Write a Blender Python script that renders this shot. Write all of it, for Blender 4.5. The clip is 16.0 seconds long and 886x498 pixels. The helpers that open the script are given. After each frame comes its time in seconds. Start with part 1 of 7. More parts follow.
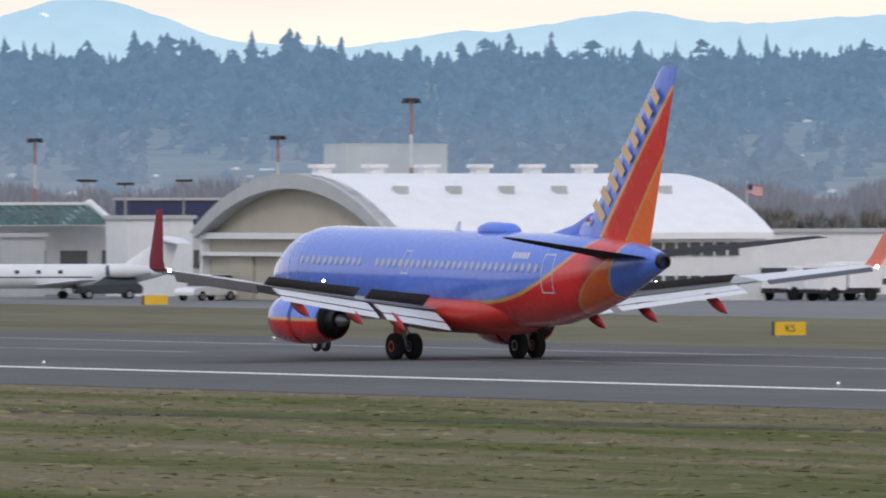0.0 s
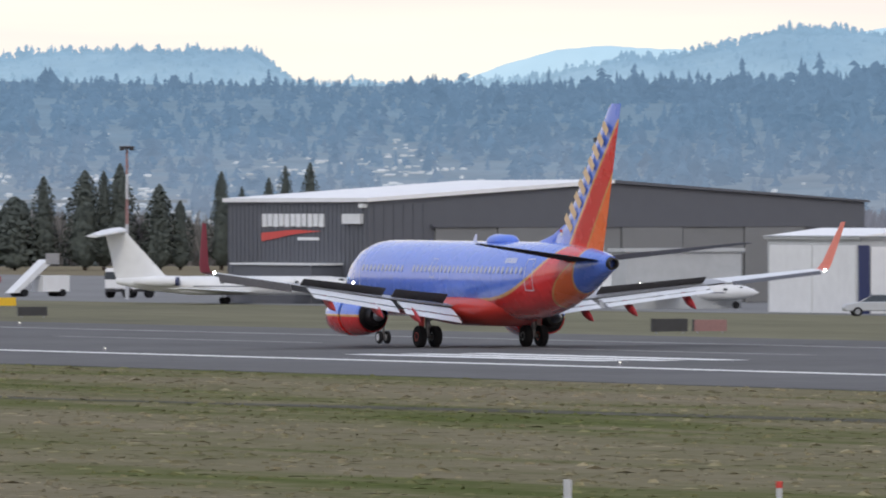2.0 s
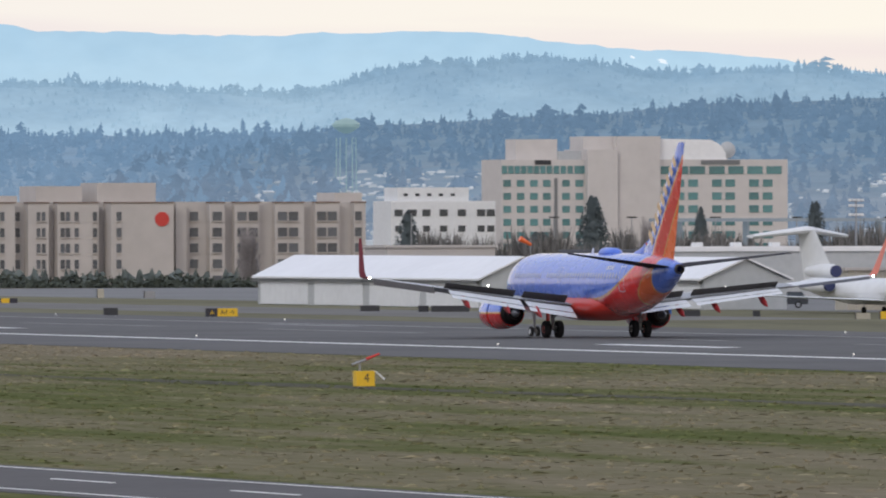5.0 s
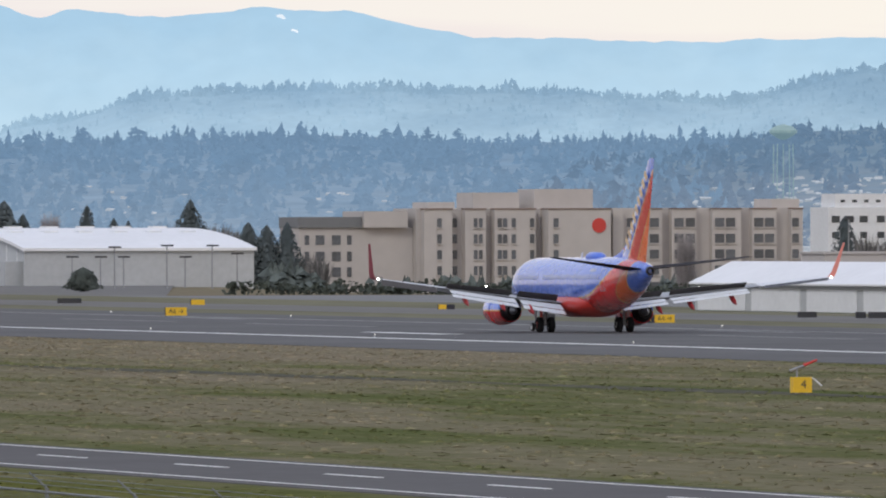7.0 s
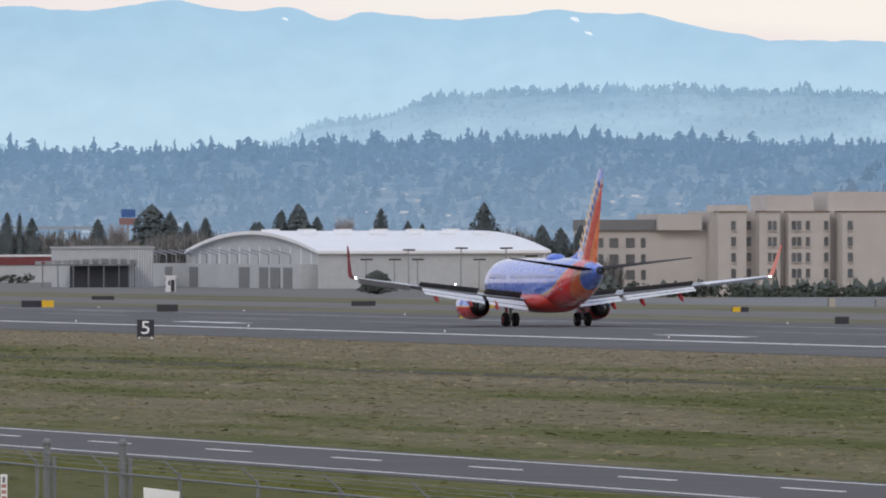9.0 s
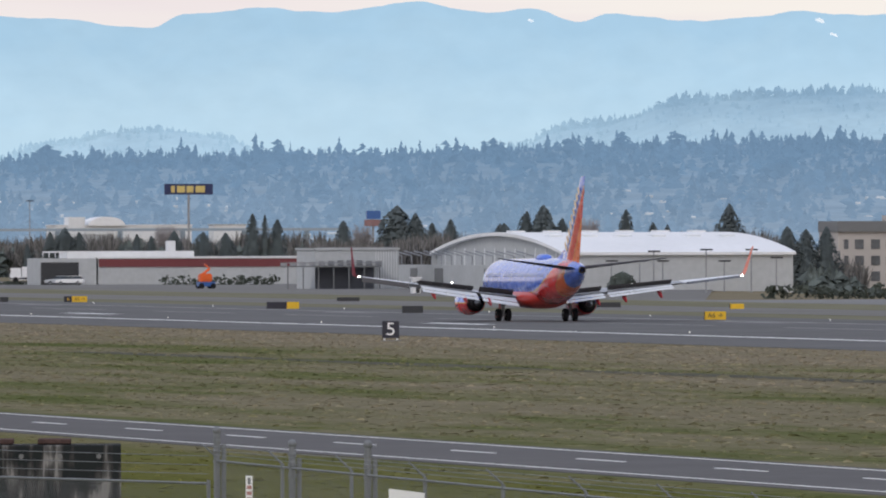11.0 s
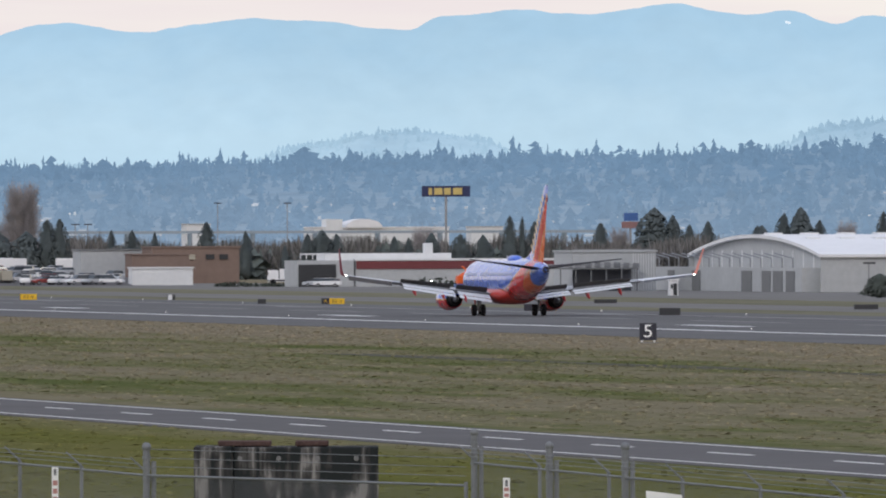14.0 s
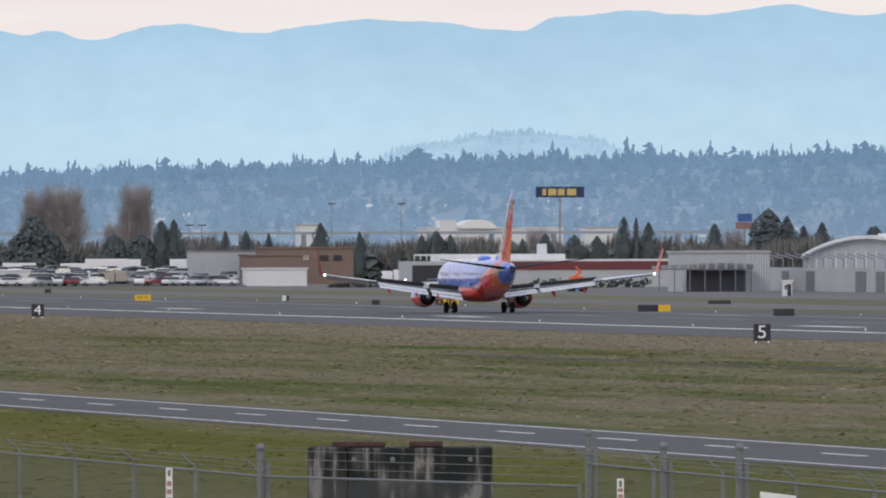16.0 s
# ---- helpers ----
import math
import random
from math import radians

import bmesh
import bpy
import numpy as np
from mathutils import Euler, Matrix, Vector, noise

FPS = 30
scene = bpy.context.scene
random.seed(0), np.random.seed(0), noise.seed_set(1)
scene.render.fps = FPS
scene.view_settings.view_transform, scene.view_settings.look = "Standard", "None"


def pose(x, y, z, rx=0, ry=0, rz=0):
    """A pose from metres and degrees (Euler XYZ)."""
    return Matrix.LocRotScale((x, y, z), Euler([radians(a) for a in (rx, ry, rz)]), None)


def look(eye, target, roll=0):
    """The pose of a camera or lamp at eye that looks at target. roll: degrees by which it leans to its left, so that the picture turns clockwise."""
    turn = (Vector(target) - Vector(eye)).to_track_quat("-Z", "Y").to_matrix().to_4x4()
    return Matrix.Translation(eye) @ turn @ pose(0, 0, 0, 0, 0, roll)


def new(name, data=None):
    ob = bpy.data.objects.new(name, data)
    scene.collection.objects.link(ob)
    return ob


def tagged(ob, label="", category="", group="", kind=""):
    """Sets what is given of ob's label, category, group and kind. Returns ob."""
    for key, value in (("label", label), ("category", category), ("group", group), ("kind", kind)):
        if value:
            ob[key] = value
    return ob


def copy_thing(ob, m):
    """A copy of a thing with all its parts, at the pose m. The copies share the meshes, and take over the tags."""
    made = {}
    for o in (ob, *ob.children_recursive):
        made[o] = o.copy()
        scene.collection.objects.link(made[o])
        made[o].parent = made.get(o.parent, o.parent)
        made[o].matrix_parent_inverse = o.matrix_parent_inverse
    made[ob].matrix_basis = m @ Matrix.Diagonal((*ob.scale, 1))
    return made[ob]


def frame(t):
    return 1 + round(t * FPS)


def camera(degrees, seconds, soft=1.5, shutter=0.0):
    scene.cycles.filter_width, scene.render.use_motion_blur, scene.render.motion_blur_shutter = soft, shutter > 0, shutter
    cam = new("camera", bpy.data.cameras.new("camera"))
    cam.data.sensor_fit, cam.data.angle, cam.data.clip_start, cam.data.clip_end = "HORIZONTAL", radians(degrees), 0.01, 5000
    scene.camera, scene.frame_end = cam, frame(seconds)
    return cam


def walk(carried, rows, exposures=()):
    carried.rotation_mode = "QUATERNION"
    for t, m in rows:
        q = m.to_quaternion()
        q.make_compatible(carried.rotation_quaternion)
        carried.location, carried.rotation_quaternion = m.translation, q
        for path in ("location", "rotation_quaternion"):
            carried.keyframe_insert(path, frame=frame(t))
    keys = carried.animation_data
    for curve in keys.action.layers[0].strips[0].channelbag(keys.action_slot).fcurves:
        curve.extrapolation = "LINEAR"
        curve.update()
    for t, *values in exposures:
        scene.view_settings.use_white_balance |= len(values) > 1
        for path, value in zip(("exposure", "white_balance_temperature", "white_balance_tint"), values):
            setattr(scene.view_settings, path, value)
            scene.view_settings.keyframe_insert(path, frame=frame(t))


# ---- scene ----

# The runway runs along +Y; the camera stands on a platform beside it and follows the landing jet.
EYE = 7.44
cam = camera(4.2898, 16.0, soft=2.0, shutter=0.12)
# seconds, degrees to the right of +Y, degrees up, roll
VIEW = [
    (0, 29.8242, -0.3104, -0.069),
    (0.5, 28.1262, -0.2829, -0.078),
    (1, 26.5852, -0.2587, -0.086),
    (1.5, 25.2079, -0.2345, -0.092),
    (2, 23.9632, -0.2163, -0.099),
    (2.5, 22.8491, -0.1980, -0.104),
    (3, 21.8212, -0.1842, -0.109),
    (3.5, 20.8534, -0.1640, -0.114),
    (4, 19.8975, -0.1466, -0.119),
    (4.5, 19.0122, -0.1322, -0.123),
    (5, 18.2810, -0.1200, -0.127),
    (5.5, 17.6264, -0.1090, -0.130),
    (6, 17.1025, -0.0987, -0.133),
    (6.5, 16.6002, -0.0905, -0.135),
    (7, 16.1641, -0.0848, -0.137),
    (7.5, 15.7881, -0.0794, -0.139),
    (8, 15.4306, -0.0719, -0.141),
    (8.5, 15.0756, -0.0710, -0.143),
    (9, 14.7401, -0.0684, -0.144),
    (9.5, 14.3910, -0.0608, -0.146),
    (10, 14.0484, -0.0647, -0.148),
    (10.5, 13.8099, -0.0605, -0.149),
    (11, 13.5527, -0.0585, -0.151),
    (11.5, 13.2792, -0.0564, -0.152),
    (12, 13.0722, -0.0570, -0.153),
    (12.5, 12.8927, -0.0531, -0.154),
    (13, 12.6600, -0.0489, -0.155),
    (13.5, 12.4603, -0.0483, -0.156),
    (14, 12.3062, -0.0452, -0.157),
    (14.5, 12.1507, -0.0429, -0.157),
    (15, 12.0248, -0.0417, -0.158),
    (15.5, 11.8875, -0.0413, -0.159),
    (16, 11.7541, -0.0398, -0.159),
]
walk(cam, [(t, pose(0, 0, EYE, 90 + up, -roll, -right)) for t, right, up, roll in VIEW], exposures=[(0, 0.1), (1, 0.17), (3.2, 0.17), (4.2, 0.08), (5, 0.02), (16, 0.0)])

# ---------------------------------------------------------------- world and light
world = bpy.data.worlds.new("sky")
scene.world = world
world.use_nodes = True
wn, wl = world.node_tree.nodes, world.node_tree.links
wn.clear()
sky = wn.new("ShaderNodeTexSky")
sky.sky_type = "NISHITA"
sky.sun_disc = False
sky.sun_elevation, sky.sun_rotation = radians(14), radians(150)
sky.air_density, sky.dust_density = 1.0, 3.0
veil = wn.new("ShaderNodeMix")
veil.data_type = "RGBA"
coord = wn.new("ShaderNodeTexCoord")
split = wn.new("ShaderNodeSeparateXYZ")
wl.new(coord.outputs["Generated"], split.inputs[0])
lift = wn.new("ShaderNodeMapRange")
lift.inputs["From Min"].default_value, lift.inputs["From Max"].default_value = 0.012, 0.35
wl.new(split.outputs["Z"], lift.inputs["Value"])
ramp = wn.new("ShaderNodeMix")
ramp.data_type = "RGBA"
wl.new(lift.outputs["Result"], ramp.inputs[0])
side_tint = wn.new("ShaderNodeMapRange")
side_tint.inputs["From Min"].default_value, side_tint.inputs["From Max"].default_value = 0.24, 0.40
wl.new(split.outputs["X"], side_tint.inputs["Value"])
low = wn.new("ShaderNodeMix")
low.data_type = "RGBA"
wl.new(side_tint.outputs["Result"], low.inputs[0])
low.inputs[6].default_value, low.inputs[7].default_value = (1.05, 0.985, 0.94, 1), (1.16, 1.09, 0.94, 1)
wl.new(low.outputs[2], ramp.inputs[6])
ramp.inputs[7].default_value = (0.72, 0.80, 0.97, 1)
sky_gain = wn.new("ShaderNodeVectorMath")
sky_gain.operation = "SCALE"
sky_gain.inputs["Scale"].default_value = 0.10
wl.new(sky.outputs[0], sky_gain.inputs[0])
veil.inputs[0].default_value = 0.86
wl.new(sky_gain.outputs[0], veil.inputs[6])
wl.new(ramp.outputs[2], veil.inputs[7])
# thin cloud streaks low over the hills
cloud_map = wn.new("ShaderNodeMapping")
cloud_map.inputs["Scale"].default_value = (5.0, 5.0, 70.0)
wl.new(coord.outputs["Generated"], cloud_map.inputs[0])
cloud = wn.new("ShaderNodeTexNoise")
cloud.inputs["Scale"].default_value, cloud.inputs["Detail"].default_value = 2.2, 6
wl.new(cloud_map.outputs[0], cloud.inputs["Vector"])
cloud_range = wn.new("ShaderNodeMapRange")
cloud_range.inputs["From Min"].default_value, cloud_range.inputs["From Max"].default_value = 0.42, 0.66
wl.new(cloud.outputs[0], cloud_range.inputs["Value"])
streak = wn.new("ShaderNodeMix")
streak.data_type = "RGBA"
streak.inputs[6].default_value, streak.inputs[7].default_value = (1.0, 1.0, 1.0, 1), (0.92, 0.872, 0.945, 1)
wl.new(cloud_range.outputs[0], streak.inputs[0])
veiled = wn.new("ShaderNodeMix")
veiled.data_type, veiled.blend_type = "RGBA", "MULTIPLY"
veiled.inputs[0].default_value = 1.0
wl.new(veil.outputs[2], veiled.inputs[6])
wl.new(streak.outputs[2], veiled.inputs[7])
back = wn.new("ShaderNodeBackground")
back.inputs["Strength"].default_value = 1.0
wl.new(veiled.outputs[2], back.inputs["Color"])
wout = wn.new("ShaderNodeOutputWorld")
wl.new(back.outputs[0], wout.inputs["Surface"])

sun_data = bpy.data.lights.new("sun", "SUN")
sun_data.energy, sun_data.angle, sun_data.color = 0.9, radians(14), (1.0, 0.93, 0.82)
sun = new("sun", sun_data)
sun.matrix_world = look((0, 0, 60), (60, 60, 0))

# ---------------------------------------------------------------- helpers


def material(name, color, rough=0.6, metal=0.0, vary=0.12, scale=1.0, bump=0.0, bump_scale=8.0, glow=None, coat=0.0, per_piece=0.0, island=0.0, haze_vary=0.0, stretch=None):
    """A surface with blotches at two scales, and a fine relief."""
    m = bpy.data.materials.new(name)
    m.use_nodes = True
    n, k = m.node_tree.nodes, m.node_tree.links
    b = n["Principled BSDF"]
    b.inputs["Roughness"].default_value = rough
    b.inputs["Metallic"].default_value = metal
    b.inputs["Coat Weight"].default_value = coat
    if rough >= 0.75:
        b.inputs["Specular IOR Level"].default_value = 0.05
    tc = n.new("ShaderNodeTexCoord")
    big, small = n.new("ShaderNodeTexNoise"), n.new("ShaderNodeTexNoise")
    big.inputs["Scale"].default_value, small.inputs["Scale"].default_value = scale * 0.35, scale * 4.0
    big.inputs["Detail"].default_value = small.inputs["Detail"].default_value = 5
    where = tc.outputs["Object"]
    if stretch:
        mp = n.new("ShaderNodeMapping")
        mp.inputs["Scale"].default_value = stretch
        k.new(where, mp.inputs[0])
        where = mp.outputs[0]
    for x in (big, small):
        k.new(where, x.inputs["Vector"])
    add = n.new("ShaderNodeMath")
    add.operation = "ADD"
    k.new(big.outputs[0], add.inputs[0])
    k.new(small.outputs[0], add.inputs[1])
    if per_piece:
        info = n.new("ShaderNodeObjectInfo")
        mul = n.new("ShaderNodeMath")
        mul.operation = "MULTIPLY_ADD"
        mul.inputs[1].default_value, mul.inputs[2].default_value = per_piece, -per_piece / 2
        k.new(info.outputs["Random"], mul.inputs[0])
        more = n.new("ShaderNodeMath")
        k.new(add.outputs[0], more.inputs[0])
        k.new(mul.outputs[0], more.inputs[1])
        add = more
    if island:
        geo = n.new("ShaderNodeNewGeometry")
        mul = n.new("ShaderNodeMath")
        mul.operation = "MULTIPLY_ADD"
        mul.inputs[1].default_value, mul.inputs[2].default_value = island, -island / 2
        k.new(geo.outputs["Random Per Island"], mul.inputs[0])
        more = n.new("ShaderNodeMath")
        k.new(add.outputs[0], more.inputs[0])
        k.new(mul.outputs[0], more.inputs[1])
        add = more
    rng = n.new("ShaderNodeMapRange")
    rng.inputs["From Min"].default_value, rng.inputs["From Max"].default_value = 0.6, 1.4
    rng.inputs["To Min"].default_value, rng.inputs["To Max"].default_value = 1 - vary, 1 + vary
    k.new(add.outputs[0], rng.inputs["Value"])
    tint = n.new("ShaderNodeVectorMath")
    tint.operation = "SCALE"
    tint.inputs[0].default_value = color
    k.new(rng.outputs[0], tint.inputs["Scale"])
    k.new(tint.outputs[0], b.inputs["Base Color"])
    if bump:
        bn, bt = n.new("ShaderNodeBump"), n.new("ShaderNodeTexNoise")
        bt.inputs["Scale"].default_value, bt.inputs["Detail"].default_value = bump_scale, 4
        bn.inputs["Strength"].default_value = bump
        k.new(tc.outputs["Object"], bt.inputs["Vector"])
        k.new(bt.outputs[0], bn.inputs["Height"])
        k.new(bn.outputs[0], b.inputs["Normal"])
    if glow:
        b.inputs["Emission Color"].default_value = (*glow[:3], 1)
        b.inputs["Emission Strength"].default_value = glow[3]
        haze = n.new("ShaderNodeVectorMath")
        haze.operation = "SCALE"
        haze.inputs[0].default_value = glow[:3]
        half = n.new("ShaderNodeMapRange")
        half.inputs["From Min"].default_value, half.inputs["From Max"].default_value = 0.6, 1.4
        half.inputs["To Min"].default_value, half.inputs["To Max"].default_value = 1 - vary * haze_vary, 1 + vary * haze_vary
        k.new(add.outputs[0], half.inputs["Value"])
        k.new(half.outputs[0], haze.inputs["Scale"])
        k.new(haze.outputs[0], b.inputs["Emission Color"])
    return m


def mesh_of(bm, name, mats, smooth=False):
    me = bpy.data.meshes.new(name)
    bm.normal_update()
    bm.to_mesh(me)
    bm.free()
    for m in mats if isinstance(mats, (list, tuple)) else [mats]:
        me.materials.append(m)
    if smooth:
        me.polygons.foreach_set("use_smooth", [True] * len(me.polygons))
        me.set_sharp_from_angle(angle=radians(35))
    return me


def part(name, bm, mats, parent=None, label="", smooth=False):
    """Links a bmesh as one mesh object, under a thing or a part if one is given."""
    ob = new(name, mesh_of(bm, name, mats, smooth))
    if parent is not None:
        ob.parent = parent
    return tagged(ob, label=label)


def piece(name, me, parent, m):
    """Links one more object on a shared mesh."""
    ob = new(name, me)
    ob.parent = parent
    ob.matrix_basis = m
    return ob


def empty(name, x, y, z=0.0, turn=0.0, label="", category="", group="", kind=""):
    ob = new(name)
    ob.matrix_basis = pose(x, y, z, 0, 0, turn)
    return tagged(ob, label, category, group, kind)


def quad(bm, pts, mat=0):
    f = bm.faces.new([bm.verts.new(p) for p in pts])
    f.material_index = mat
    return f


def box(bm, x0, x1, y0, y1, z0, z1, mat=0):
    v = [bm.verts.new((x, y, z)) for z in (z0, z1) for y in (y0, y1) for x in (x0, x1)]
    for a in ((0, 2, 3, 1), (4, 5, 7, 6), (0, 1, 5, 4), (2, 6, 7, 3), (0, 4, 6, 2), (1, 3, 7, 5)):
        bm.faces.new([v[i] for i in a]).material_index = mat
    return v


def boxed(x0, x1, y0, y1, z0, z1):
    bm = bmesh.new()
    box(bm, x0, x1, y0, y1, z0, z1)
    return bm


def loft(bm, rings, caps=True, mat=0):
    """A skin over rings of equal count."""
    vs = [[bm.verts.new(p) for p in r] for r in rings]
    n = len(vs[0])
    for a, b in zip(vs, vs[1:]):
        for i in range(n):
            bm.faces.new((a[i], a[(i + 1) % n], b[(i + 1) % n], b[i])).material_index = mat
    if caps:
        bm.faces.new(vs[0][::-1]).material_index = mat
        bm.faces.new(vs[-1]).material_index = mat
    bmesh.ops.recalc_face_normals(bm, faces=bm.faces)


def rod(bm, a, b, r0, r1=None, n=8, mat=0):
    """A round bar from a to b."""
    a, b = Vector(a), Vector(b)
    r1 = r0 if r1 is None else r1
    q = (b - a).to_track_quat("Z", "Y").to_matrix()
    rings = []
    for p, r in ((a, r0), (b, r1)):
        rings.append([p + q @ Vector((r * math.cos(2 * math.pi * i / n), r * math.sin(2 * math.pi * i / n), 0)) for i in range(n)])
    loft(bm, rings, True, mat)


def turned(bm, prof, n=24, axis="y", at0=(0, 0, 0), mat=0):
    """A body of revolution; prof is (place along the axis, radius)."""
    rings = []
    for s, r in prof:
        ring = []
        for i in range(n):
            a = 2 * math.pi * i / n
            u, v = r * math.cos(a), r * math.sin(a)
            p = {"y": (u, s, v), "z": (u, v, s), "x": (s, u, v)}[axis]
            ring.append((p[0] + at0[0], p[1] + at0[1], p[2] + at0[2]))
        rings.append(ring)
    loft(bm, rings, True, mat)


def at(az, dist):
    """The plan's point at a bearing (degrees to the right of +Y) and distance from the platform."""
    return dist * math.sin(radians(az)), dist * math.cos(radians(az))


# ---------------------------------------------------------------- materials
def stained_concrete():
    """Old concrete with dark weathering runs and a few pale lime streaks."""
    m = material("stained_concrete", (0.1, 0.1, 0.1), 0.9, bump=0.4, bump_scale=6)
    n, k = m.node_tree.nodes, m.node_tree.links
    tc = next(q for q in n if q.type == "TEX_COORD")
    runs, grime, join = n.new("ShaderNodeTexNoise"), n.new("ShaderNodeTexNoise"), n.new("ShaderNodeMath")
    mp = n.new("ShaderNodeMapping")
    mp.inputs["Scale"].default_value = (3.2, 3.2, .28)
    k.new(tc.outputs["Object"], mp.inputs[0])
    k.new(mp.outputs[0], runs.inputs["Vector"])
    k.new(tc.outputs["Object"], grime.inputs["Vector"])
    runs.inputs["Scale"].default_value, runs.inputs["Detail"].default_value = 1.3, 6
    grime.inputs["Scale"].default_value, grime.inputs["Detail"].default_value = .9, 4
    join.operation = "MULTIPLY_ADD"
    join.inputs[1].default_value = .7
    k.new(grime.outputs[0], join.inputs[0])
    k.new(runs.outputs[0], join.inputs[2])
    ramp = n.new("ShaderNodeValToRGB")
    e = ramp.color_ramp.elements
    e[0].position, e[0].color = .78, (.026, .029, .030, 1)
    e[1].position, e[1].color = 1.0, (.26, .25, .24, 1)
    for place, v in ((.85, .05), (.93, .105)):
        el = e.new(place)
        el.color = (v, v * .97, v * .95, 1)
    k.new(join.outputs[0], ramp.inputs[0])
    k.new(ramp.outputs[0], n["Principled BSDF"].inputs["Base Color"])
    return m


M = {}
M["asphalt"] = material("runway_asphalt", (0.127, 0.126, 0.126), 0.85, vary=0.22, scale=0.15, bump=0.2, bump_scale=3)
M["road"] = material("road_asphalt", (0.118, 0.114, 0.114), 0.85, vary=0.15, scale=0.3, bump=0.2, bump_scale=3)
M["concrete"] = material("apron_concrete", (0.20, 0.20, 0.20), 0.85, vary=0.15, scale=0.08)
M["paint"] = material("road_paint", (0.82, 0.82, 0.80), 0.6, vary=0.18, scale=0.8)
M["wornpaint"] = material("worn_road_paint", (0.27, 0.27, 0.27), 0.8, vary=0.3, scale=0.5)
M["white"] = material("white_metal", (0.70, 0.71, 0.72), 0.5, vary=0.08, scale=0.3)
M["offwhite"] = material("weathered_white_siding", (0.43, 0.445, 0.455), 0.6, vary=0.12, scale=0.3)
M["cream"] = material("cream_panel", (0.42, 0.39, 0.32), 0.65, vary=0.10, scale=0.2)
M["roofwhite"] = material("white_roof_skin", (0.78, 0.78, 0.79), 0.45, vary=0.07, scale=0.25)
M["darkgrey"] = material("charcoal_siding", (0.092, 0.098, 0.116), 0.6, vary=0.08, scale=0.2)
M["midgrey"] = material("grey_door_panel", (0.17, 0.175, 0.18), 0.6, vary=0.08, scale=0.2)
M["tan"] = material("tan_stucco", (0.48, 0.445, 0.42), 0.8, vary=0.08, scale=0.1)
M["paletan"] = material("pale_tan_stucco", (0.58, 0.545, 0.525), 0.8, vary=0.08, scale=0.1)
M["brown"] = material("brown_stucco", (0.23, 0.17, 0.145), 0.8, vary=0.12, scale=0.2)
M["redwall"] = material("dark_red_band", (0.16, 0.035, 0.04), 0.6, vary=0.1)
M["dark"] = material("dark_opening", (0.03, 0.032, 0.036), 0.6, vary=0.2)
M["black"] = material("black_plastic", (0.018, 0.018, 0.022), 0.5, vary=0.2)
M["rubber"] = material("tyre_rubber", (0.022, 0.022, 0.024), 0.8, vary=0.2, scale=3)
M["glass"] = material("dark_window_glass", (0.045, 0.055, 0.065), 0.12, vary=0.15)
# window glass lifted to grey, as haze before the bayed hotel would
M["hazeglass"] = material("hazed_window_glass", (0.088, 0.096, 0.108), 0.2, vary=0.3, scale=0.5, per_piece=0.6)
M["teal"] = material("teal_window_glass", (0.085, 0.21, 0.22), 0.15, vary=0.25, scale=0.3, per_piece=0.6)
M["tealroof"] = material("teal_glazing", (0.02, 0.14, 0.13), 0.25, vary=0.3, scale=0.6)
M["steel"] = material("galvanised_steel", (0.30, 0.31, 0.33), 0.45, 0.6, vary=0.15, scale=2)
M["fence"] = material("dull_galvanised_pipe", (0.185, 0.195, 0.205), 0.6, 0.15, vary=0.25, scale=3)
M["yellow"] = material("sign_yellow", (0.75, 0.46, 0.02), 0.5, vary=0.08)
M["signpale"] = material("faded_sign_yellow", (0.62, 0.48, 0.17), 0.6, vary=0.1)
M["red"] = material("sign_red", (0.55, 0.045, 0.035), 0.5, vary=0.1)
M["polered"] = material("faded_red_band", (0.27, 0.15, 0.145), 0.6, vary=0.15)
M["polewhite"] = material("pole_white_band", (0.48, 0.49, 0.51), 0.6, vary=0.1)
M["navy"] = material("navy_panel", (0.02, 0.03, 0.10), 0.5, vary=0.1)
M["bluepaint"] = material("blue_vehicle_paint", (0.04, 0.12, 0.35), 0.3, vary=0.1)
M["conc_old"] = stained_concrete()
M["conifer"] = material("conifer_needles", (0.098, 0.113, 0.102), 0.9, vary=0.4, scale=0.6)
M["bare"] = material("bare_twigs", (0.33, 0.305, 0.305), 0.9, vary=0.3, scale=0.6)
# needles of the far conifers, paled and blued to paint in haze
M["hazefir"] = material("hazed_conifer_needles", (0.112, 0.132, 0.135), 0.9, vary=0.15, scale=0.4)
M["trunk"] = material("bark", (0.05, 0.038, 0.03), 0.9, vary=0.3)
M["rust"] = material("rusty_steel", (0.085, 0.055, 0.05), 0.8, vary=0.4, scale=3)
M["hedge"] = material("hedge_leaves", (0.078, 0.090, 0.075), 0.9, vary=0.4, scale=0.7)


